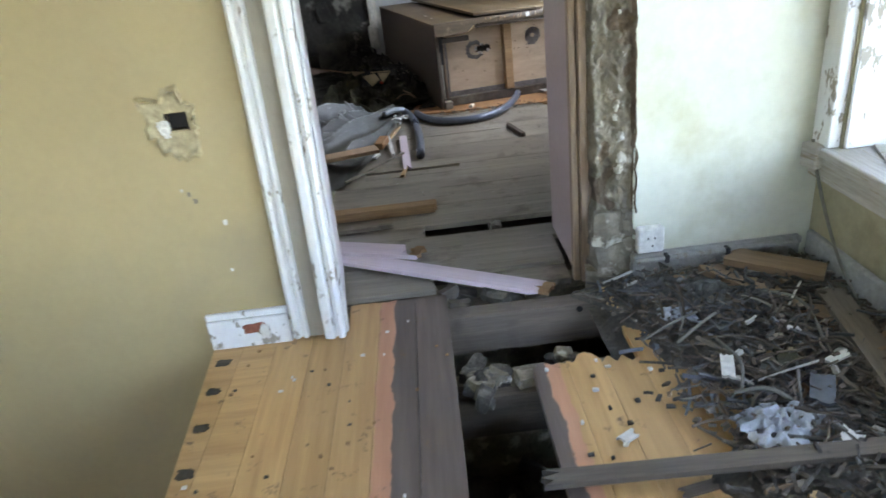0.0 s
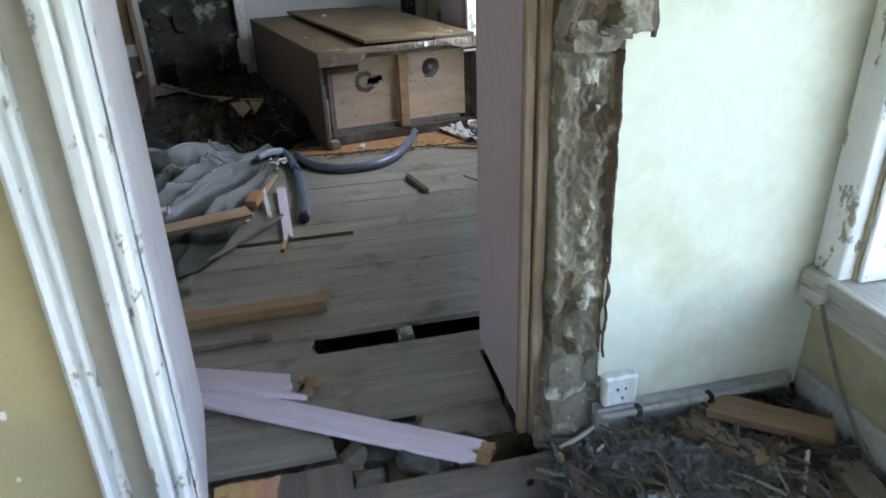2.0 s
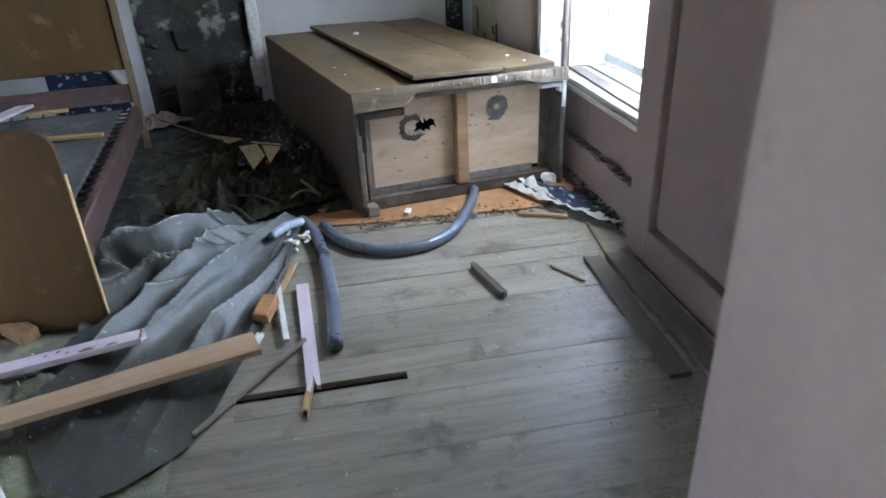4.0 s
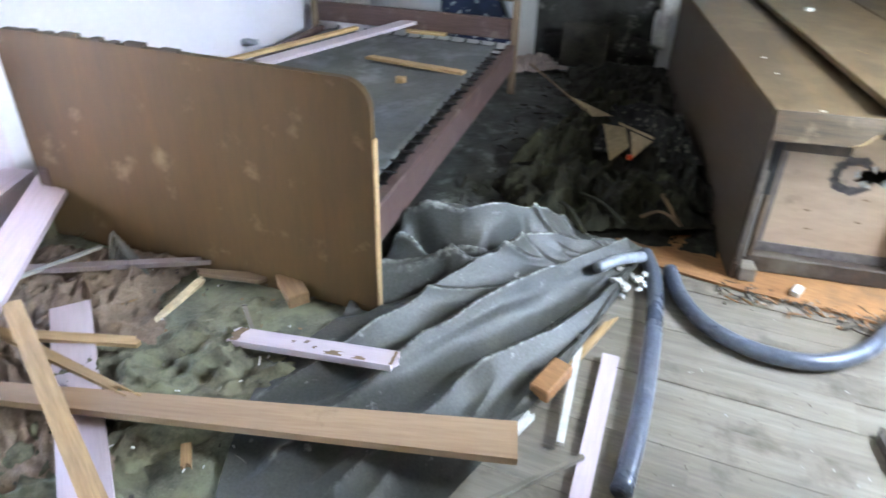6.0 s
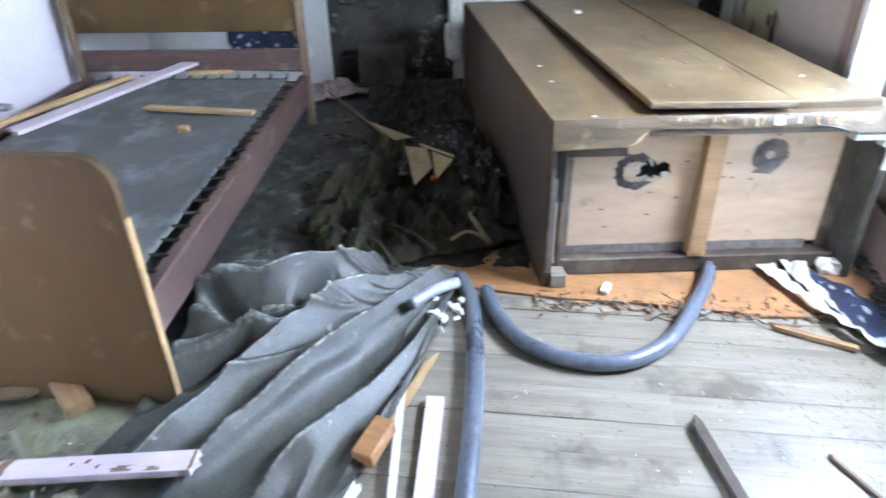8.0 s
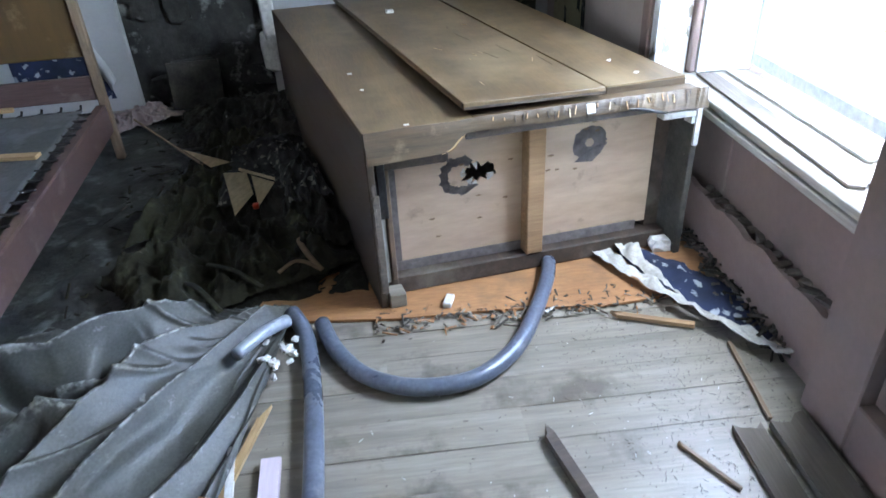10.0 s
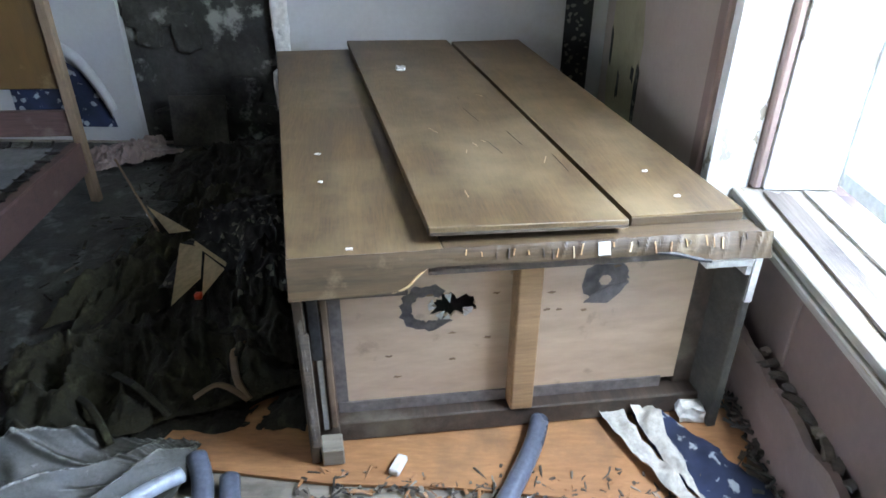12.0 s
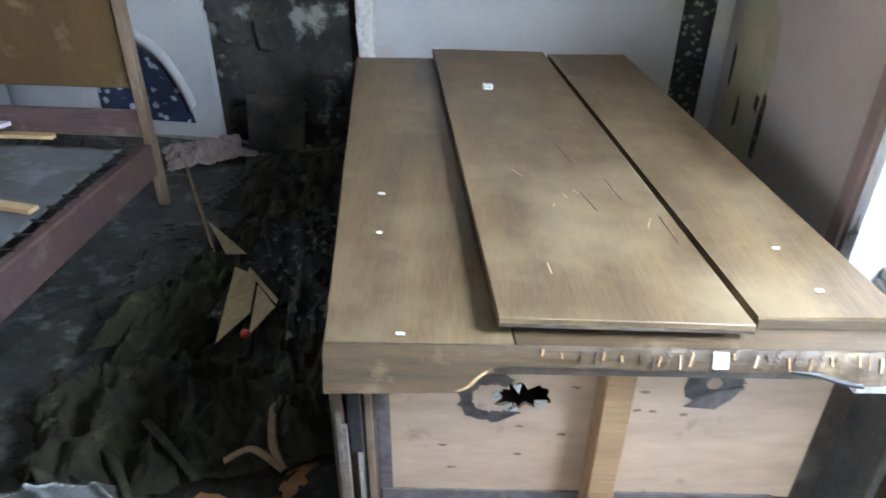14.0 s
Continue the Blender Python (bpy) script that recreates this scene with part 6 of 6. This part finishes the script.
for i in range(34):
    x, y = rr.uniform(0.0, 0.24), rr.choice((rr.uniform(1.64, 1.78), rr.uniform(1.0, 1.62)))
    top = -0.07 if y > 1.63 else -0.36
    thing("rubble_lump", lump(rr.uniform(0.03, 0.10), rr.uniform(0.03, 0.08), rr.uniform(0.025, 0.06), 400 + i, 0.22, 1), rr.choice((M_MORTAR, M_DUST, M_DUST, M_MORTAR)), "lump of mortar rubble in the floor hole", "rubble", pose(x, y, top + rr.uniform(0, 0.05), rr.uniform(-20, 20), rr.uniform(-20, 20), rr.uniform(0, 180)), group="rubble in the hole")
for i in range(16):
    x = rr.uniform(-0.02, 0.42)
    thing("rubble_lump", lump(rr.uniform(0.04, 0.11), rr.uniform(0.04, 0.07), rr.uniform(0.03, 0.06), 450 + i, 0.2, 1), rr.choice((M_MORTAR, M_DUST, M_DARKWOOD)), "lump of stone and mortar under the threshold", "rubble", pose(x, rr.uniform(2.17, 2.30), -0.03 + rr.uniform(-0.03, 0.02), rr.uniform(-15, 15), rr.uniform(-15, 15), rr.uniform(0, 180)), group="rubble at the threshold")


for i in range(22):
    thing("rubble_lump", lump(rr.uniform(0.03, 0.075), rr.uniform(0.03, 0.06), rr.uniform(0.02, 0.045), 480 + i, 0.16, 2), rr.choice((M_MORTAR, M_DUST, M_FELT, M_MORTAR)), "lump of dusty mortar on the broken ledge", "rubble", pose(rr.uniform(0.01, 0.40), rr.uniform(1.73, 1.86), -0.075 + rr.uniform(0, 0.03), rr.uniform(-15, 15), rr.uniform(-15, 15), rr.uniform(0, 180)), group="rubble on the ledge")
structure("ledge_wall", lump(0.75, 0.20, 0.36, 21, 0.06, 5), M_MORTAR, "crumbled sleeper wall under the floor", "wall", pose(0.25, 1.79, -0.27))
for i, (x, y, a) in enumerate(((0.06, 1.34, 8), (0.14, 1.31, -12), (0.20, 1.27, 20), (0.03, 1.24, 5))):
    thing("old_brick", lump(0.10, 0.06, 0.055, 700 + i, 0.07, 3), M_MORTAR, "dusty old brick down in the floor hole", "brick", pose(x, y, -0.25 - 0.02 * i, 4, 6, a), group="bricks in the hole")
structure("ledge_wall", lump(0.5, 0.22, 0.2, 23, 0.06, 5), M_DUST, "crumbled sleeper wall under the floor", "wall", pose(0.12, 1.30, -0.37))


def pit(u, v):
    x, y = -0.1 + u * 0.75, 0.9 + v * 1.25
    return (x, y, -0.44 + 0.10 * abs(fbm(x * 6, y * 6, 2.0, 5)))


thing("pit_rubble", sheet_bm(pit, 40, 60), M_DUST, "dusty rubble at the bottom of the floor hole", "rubble", kind="stuff", smooth=True)

# near plank and boards on the front room floor
plank("front_plank", (0.17, 1.235, 0.012), (1.29, 1.125, 0.088), 0.050, 0.018, M_DUSTYBOARD, "long weathered batten across the broken floor", "plank", seed=85, jag0=0.06)
plank("window_plank", (0.93, 2.12, 0.055), (1.30, 1.52, 0.035), 0.10, 0.022, M_DULLPLANK, "long brown plank leaning by the window wall", "plank", seed=86, jag0=0.04, roll=-8)
plank("short_plank", (1.01, 2.12, 0.085), (1.27, 1.93, 0.075), 0.075, 0.03, M_DULLPLANK, "short brown offcut on the long plank", "plank", seed=87, roll=12, jag0=0.03)
plank("window_plank", (1.235, 1.84, 0.065), (1.11, 1.20, 0.07), 0.085, 0.02, M_OLDPLANK, "dark board half buried in the litter", "plank", seed=88)
for i in range(9):
    x = 0.52 + i * 0.08
    plank("broken_lath", (x, 1.10 + rr.uniform(-0.02, 0.02), 0.01 + 0.004 * i), (x + rr.uniform(0.02, 0.10), 0.90 + rr.uniform(-0.05, 0.02), 0.012), rr.uniform(0.03, 0.06), 0.025, rr.choice((M_GREYWOOD, M_BARE, M_DARKWOOD, M_SPLINTER)), "broken end of board below the batten", "lath", group="broken ends", seed=500 + i, jag0=0.03, cuts=2)


def litter_bed(u, v):
    x, y = 0.50 + u * 0.84, 0.9 + v * 1.25
    left = 0.65 + 0.12 * fbm(y * 3, 1.0, 2.0) - 0.16 * max(0.0, (y - 1.75) / 0.4) + 0.10 * max(0, 1.45 - y)
    f = max(0.0, min(1.0, (x - left) / 0.25))
    return (x, y, -0.03 + min(1, f * 8) * 0.0315 + f * (0.02 + 0.045 * abs(fbm(x * 6, y * 6, 3.0, 5))))


thing("floor_litter", sheet_bm(litter_bed, 60, 80), M_DUST, "bed of dust, twigs and plaster crumbs on the floor", "litter", kind="stuff", smooth=True)


def litter(name, count, seed, place, mats, label, size=1.0):
    """Uncountable small sticks and crumbs, one mesh with several materials."""
    rng = random.Random(seed)
    verts, faces, mi = [], [], []
    for _ in range(count):
        x, y, z = place(rng)
        ln = rng.choice((rng.uniform(0.015, 0.03), rng.uniform(0.03, 0.11)))
        w, h = rng.uniform(0.004, 0.012) if ln > 0.03 else rng.uniform(0.008, 0.02), rng.uniform(0.003, 0.009)
        m = Matrix.Translation((x, y, z)) @ Euler((rng.uniform(-0.6, 0.6), rng.gauss(0, 0.22), rng.uniform(0, 6.28))).to_matrix().to_4x4()
        ln, w, h = ln * size, w * min(1.0, size * 1.2), h * size
        o = len(verts)
        bend = rng.gauss(0, 0.05) * ln
        for sx, off in ((-1, 0.0), (0, bend), (1, 0.0)):
            k = rng.uniform(0.6, 1.0)
            for sy, sz in ((-1, -1), (1, -1), (1, 1), (-1, 1)):
                verts.append(tuple(m @ Vector((sx * ln / 2, sy * w / 2 * k + off, sz * h / 2))))
        for a in (0, 4):
            for q in range(4):
                faces.append((o + a + q, o + a + (q + 1) % 4, o + a + 4 + (q + 1) % 4, o + a + 4 + q))
        faces += [(o + 3, o + 2, o + 1, o), (o + 8, o + 9, o + 10, o + 11)]
        mi += [rng.randrange(len(mats))] * 10
    me = bpy.data.meshes.new(name)
    me.from_pydata(verts, [], faces)
    for mt in mats:
        me.materials.append(mt)
    me.polygons.foreach_set("material_index", mi)
    me.update()
    return tagged(new(name, me), label, "litter", kind="stuff")


def front_place(rng):
    while True:
        x, y = rng.uniform(0.5, 1.32), rng.uniform(0.95, 2.13)
        left = 0.66 - 0.16 * max(0.0, (y - 1.75) / 0.4) + 0.10 * max(0, 1.45 - y)
        if x > left + rng.gauss(0, 0.06):
            return x, y, 0.035 + rng.uniform(0, 0.05) * min(1, max(0, (x - left) / 0.2))


litter("twig_litter", 2300, 5, front_place, [M_DARKWOOD, M_TWIG, M_FELT, M_DARKWOOD, M_TWIG, M_DUST, M_DUST, M_FELT, M_OLDPLANK, M_DARKWOOD, M_TWIG, M_DUST, M_OLDPLANK], "twigs, splinters and plaster crumbs littering the floor")


litter("scrap_litter", 240, 25, front_place, [M_FELT, M_OLDPLANK, M_DUST, M_SLATE, M_LININGCLOTH, M_DULLPLANK, M_FELT, M_DUST], "larger scraps of felt, slate and wood in the floor litter", size=1.7)


def bed_place(rng):
    x = rng.choice((rng.gauss(0.9, 0.22), rng.gauss(0.75, 0.3), rng.uniform(-0.2, 1.2)))
    return min(1.2, x), rng.uniform(2.9, 5.0), 0.005


litter("floor_crumbs", 900, 6, bed_place, [M_DUST, M_DARKWOOD, M_GREYWOOD, M_DUST, M_DARKWOOD, M_PAPER], "dark crumbs and splinters on the bedroom boards", size=0.15)


def grit_place(rng):
    return min(1.22, rng.gauss(1.0, 0.16)), rng.uniform(2.7, 4.9), 0.003


litter("floor_grit", 2600, 16, grit_place, [M_DUST, M_DARKWOOD, M_DUST, M_TWIG], "dark grit thick on the boards along the panelling", size=0.13)


def ply_place(rng):
    return rng.uniform(0.1, 1.2), rng.gauss(4.97, 0.035), 0.012


litter("edge_crumbs", 260, 7, ply_place, [M_DUST, M_ORANGEPLY, M_DARKWOOD, M_GREYWOOD], "splinters along the split edge of the hardboard", size=0.6)


def corner_place(rng):
    return 1.32 - abs(rng.gauss(0, 0.03)), rng.uniform(4.6, 5.5), 0.01 + rng.uniform(0, 0.05)


litter("corner_dirt", 260, 8, corner_place, [M_DUST, M_DARKWOOD, M_RAGS], "dirt and leaves heaped against the wall below the window")


def heap_place(rng):
    x, y = rng.uniform(-0.98, 0.0), rng.uniform(5.1, 7.2)
    return x - 0.22 * (y - 5.1) * 0.3, y, 0.035 + 0.05 * math.exp(-((x + 0.3) ** 2) / 0.08) * rng.uniform(0.4, 1.3)


litter("heap_litter", 260, 9, heap_place, [M_RAGS, M_OLIVE, M_RAGS, M_RAGS, M_OLIVE, M_DARKWOOD], "shreds and scraps caught in the rag heap", size=0.7)


def carpet_place(rng):
    return rng.uniform(-2.4, -0.9), rng.uniform(3.0, 4.35), 0.05


litter("carpet_bits", 260, 10, carpet_place, [M_DARKWOOD, M_BARE, M_CARPET, M_DUST, M_PAPER], "wood crumbs on the mossy carpet", size=0.4)


def side_place(rng):
    return rng.uniform(-5.5, -2.7), rng.uniform(2.8, 6.3), rng.uniform(0.02, 0.14)


litter("side_litter", 1200, 11, side_place, [M_SPLINTER, M_PAPER, M_BARE, M_DUST], "splinters and plaster crumbs over the side room")

for i, (x, y, s, mt, lb) in enumerate(((0.79, 2.03, 0.10, M_FELT, "dusty grey felt lump by the skirting"), (0.98, 1.88, 0.12, M_FELT, "dusty grey felt strands in the litter"), (0.80, 1.30, 0.11, M_BAG, "crumpled clear polythene bag in the litter"), (0.74, 1.86, 0.07, M_BAG, "small crumpled blue-white plastic bag"), (0.86, 1.94, 0.13, M_FELT, "dusty grey felt lump in the litter"), (0.70, 2.02, 0.08, M_FELT, "dusty grey felt lump in the corner"))):
    def ball(u, v, x=x, y=y, s=s, i=i):
        a, b = (u - 0.5) * 2, (v - 0.5) * 2
        r = math.hypot(a, b)
        k = 1 + 0.35 * fbm(a * 1.5 + i, b * 1.5, i)
        return (x + a * s * k, y + b * s * 0.7 * k, 0.035 + max(0.0, 1 - r * r * 0.6) * s * (0.42 * (1 - min(1.0, abs(fbm(a * 2.2 + i * 3, b * 2.2, 2.0, 3)) * 1.5)) + 0.12))
    thing("plastic_bag" if mt is M_BAG else "felt_lump", sheet_bm(ball, 40, 40), mt, lb, "bag" if mt is M_BAG else "felt", smooth=True)
for i, (x, y, w, l, a, mt, lb) in enumerate(((0.95, 1.38, 0.06, 0.14, 30, M_SLATE, "blue-grey slate piece in the litter"), (0.93, 1.52, 0.06, 0.10, 10, M_OLIVE, "green-grey scrap of lino"), (0.76, 1.52, 0.035, 0.12, 20, M_PAPER, "pale torn paper in the litter"), (1.14, 1.32, 0.05, 0.09, 15, M_LILAC, "lilac painted chip in the litter"), (1.02, 1.66, 0.03, 0.04, 0, M_PAPER, "white plaster flake in the litter"),
                                           (0.43, 1.36, 0.03, 0.06, 60, M_PAPER, "white paper scrap on the boards"), (0.54, 1.16, 0.03, 0.10, 80, M_DARKWOOD, "dark charred stick on the boards"), (0.92, 1.20, 0.05, 0.07, 40, M_PAPER, "white plaster flake in the litter"), (1.06, 1.50, 0.025, 0.1, 70, M_PAPER, "pale splinter in the litter"))):
    plank("litter_scrap", (x - l / 2 * math.sin(radians(a)), y - l / 2 * math.cos(radians(a)), 0.07 if x > 0.7 else 0.006), (x + l / 2 * math.sin(radians(a)), y + l / 2 * math.cos(radians(a)), 0.075 if x > 0.7 else 0.008), w, 0.008, mt, lb, "scrap", seed=600 + i, jag0=0.02, jag1=0.02, cuts=2)

for i in range(26):
    x, y, a, ln = rr.uniform(0.66, 1.2), rr.uniform(1.15, 1.95), rr.uniform(0, 3.14), rr.uniform(0.08, 0.2)
    dx, dy = ln * math.cos(a), ln * math.sin(a)
    thing("twig", tube_bm([(x - dx * 0.7, y - dy * 0.7, 0.06), (x + rr.gauss(0, 0.02), y + rr.gauss(0, 0.02), 0.09), (min(1.29, x + dx * 0.7), min(2.1, y + dy * 0.7), 0.07)], rr.uniform(0.003, 0.006), 5), rr.choice((M_DARKWOOD, M_TWIG, M_CABLE)), "bent dry twig in the floor litter", "twig", group="twigs", smooth=True)

# ---- floorboards ----
floor_front = holder("floor_front", "old painted floorboards, ochre with salmon margin, broken open", "floor", pose(0, 0, 0), kind="structure")
rf = random.Random(31)


def lay(parent, x0, x1, y0, y1, mat, jag0=0.0, jag1=0.0, seed=0, tilt=0.0, drop=0.0):
    """One floorboard, grain along its longer side."""
    gap = 0.0007
    rng = random.Random(seed)
    if y1 - y0 > x1 - x0:
        p0, p1, w = ((x0 + x1) / 2, y0, -0.024 - drop), ((x0 + x1) / 2, y1, -0.024 - drop), x1 - x0
    else:
        p0, p1, w = (x0, (y0 + y1) / 2, -0.024 - drop), (x1, (y0 + y1) / 2, -0.024 - drop), y1 - y0
    ln = (Vector(p1) - Vector(p0)).length
    return part("floorboard", board_bm(ln, w - 2 * gap, 0.024 + rng.uniform(-0.0015, 0.001), rng, jag0, jag1, cuts=2 if not (jag0 or jag1) else 8, across=1 if not (jag0 or jag1) else 5), mat, parent, at=along(p0, p1) @ pose(0, 0, 0, rng.uniform(-0.25, 0.25) + tilt))


edges = [-0.86, -0.745, -0.625, -0.495, -0.375, -0.258, -0.125, -0.005]
for i, (a, c) in enumerate(zip(edges, edges[1:])):
    end = 2.07 if c < -0.37 else 2.255
    if i == 0:
        part("floorboard", prism([(-0.856, 2.068), (-0.7457, 2.068), (-0.7457, 0.50)], -0.024, 0.0), M_OCHRE, floor_front)
    elif i == 1:
        part("floorboard", prism([(-0.7443, 2.068), (-0.6257, 2.068), (-0.6257, -1.2), (-0.7443, 0.48)], -0.024, 0.0005), M_OCHRE, floor_front)
    else:
        lay(floor_front, a, c, -1.6, end, M_OCHRE, jag1=0.012 if c > -0.37 else 0.0, seed=700 + i)
edges = [0.235, 0.345, 0.455, 0.57]
for i, (a, c) in enumerate(zip(edges, edges[1:])):
    lay(floor_front, a, c, -1.6, 1.735 + (0.02, 0.04, 0.015)[i], M_OCHRE, jag1=0.05, seed=720 + i)
edges = [0.57, 0.69, 0.81, 0.93, 1.05, 1.17, 1.34]
for i, (a, c) in enumerate(zip(edges, edges[1:])):
    lay(floor_front, a, c, -1.6, 2.17, M_OCHRE, seed=730 + i)
lay(floor_front, -0.005, 0.235, -1.6, 0.85, M_OCHRE, jag1=0.05, seed=745)
for i, (y, s) in enumerate(((1.96, 0.04), (1.80, 0.038), (1.62, 0.04), (1.43, 0.042), (1.25, 0.04))):
    thing("tack_mark", lump(s, s * 0.8, 0.005, 760 + i, 0.35, 5), M_TWIG, "dark square tack stain on the boards", "stain", pose(-0.80 + 0.008 * i, y, 0.001), group="tack stains", kind="structure")
for i in range(46):
    x, y = rf.uniform(-0.84, -0.02), rf.uniform(0.9, 2.1)
    thing("nail_head" if i % 2 else "plaster_fleck", lump(rf.uniform(0.006, 0.016), rf.uniform(0.006, 0.012), 0.006, 780 + i, 0.25, 1), M_BARE if i % 2 else (M_PAPER if i % 4 == 0 else M_DUST), "rusty nail head in a floorboard" if i % 2 else "fleck of plaster on the boards", "nail" if i % 2 else "rubble", pose(x, y, 0.002), group="nail heads" if i % 2 else "plaster flecks")
for i in range(14):
    thing("plaster_fleck", lump(rf.uniform(0.008, 0.02), rf.uniform(0.008, 0.015), 0.008, 840 + i, 0.25, 1), M_PAPER if i % 2 else M_DUST, "fleck of plaster on the boards", "rubble", pose(rf.uniform(0.26, 0.62), rf.uniform(1.28, 1.72), 0.003), group="plaster flecks")

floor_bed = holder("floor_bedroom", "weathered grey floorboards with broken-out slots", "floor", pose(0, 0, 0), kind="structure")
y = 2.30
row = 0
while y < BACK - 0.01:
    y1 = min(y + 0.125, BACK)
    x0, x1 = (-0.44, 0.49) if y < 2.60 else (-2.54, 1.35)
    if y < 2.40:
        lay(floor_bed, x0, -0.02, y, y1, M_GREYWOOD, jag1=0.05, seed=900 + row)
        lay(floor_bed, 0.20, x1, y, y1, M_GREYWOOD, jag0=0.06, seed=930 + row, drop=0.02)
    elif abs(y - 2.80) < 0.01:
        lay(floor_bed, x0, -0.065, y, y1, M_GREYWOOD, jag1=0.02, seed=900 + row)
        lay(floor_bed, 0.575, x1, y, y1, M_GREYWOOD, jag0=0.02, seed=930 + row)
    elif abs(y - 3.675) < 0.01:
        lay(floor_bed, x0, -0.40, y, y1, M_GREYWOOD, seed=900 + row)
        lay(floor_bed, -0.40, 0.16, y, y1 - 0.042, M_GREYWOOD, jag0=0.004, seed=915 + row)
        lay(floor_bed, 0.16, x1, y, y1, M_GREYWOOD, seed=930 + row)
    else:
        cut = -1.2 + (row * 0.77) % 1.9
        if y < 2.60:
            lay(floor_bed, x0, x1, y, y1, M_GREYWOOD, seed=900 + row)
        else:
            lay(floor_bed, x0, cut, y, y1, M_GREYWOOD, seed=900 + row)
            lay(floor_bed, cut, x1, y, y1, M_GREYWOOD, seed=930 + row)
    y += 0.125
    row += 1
for jx in (-2.2, -1.6, -1.0, -0.35, 0.262, 0.85):
    part("joist", slab(jx - 0.03, jx + 0.03, 2.66, BACK, -0.2, -0.027), M_DARKWOOD, floor_bed)
thing("slot_block", lump(0.05, 0.06, 0.05, 990, 0.15, 2), M_GREYWOOD, "broken board end on the joist in the slot", "wood chip", pose(0.262, 2.86, -0.02))
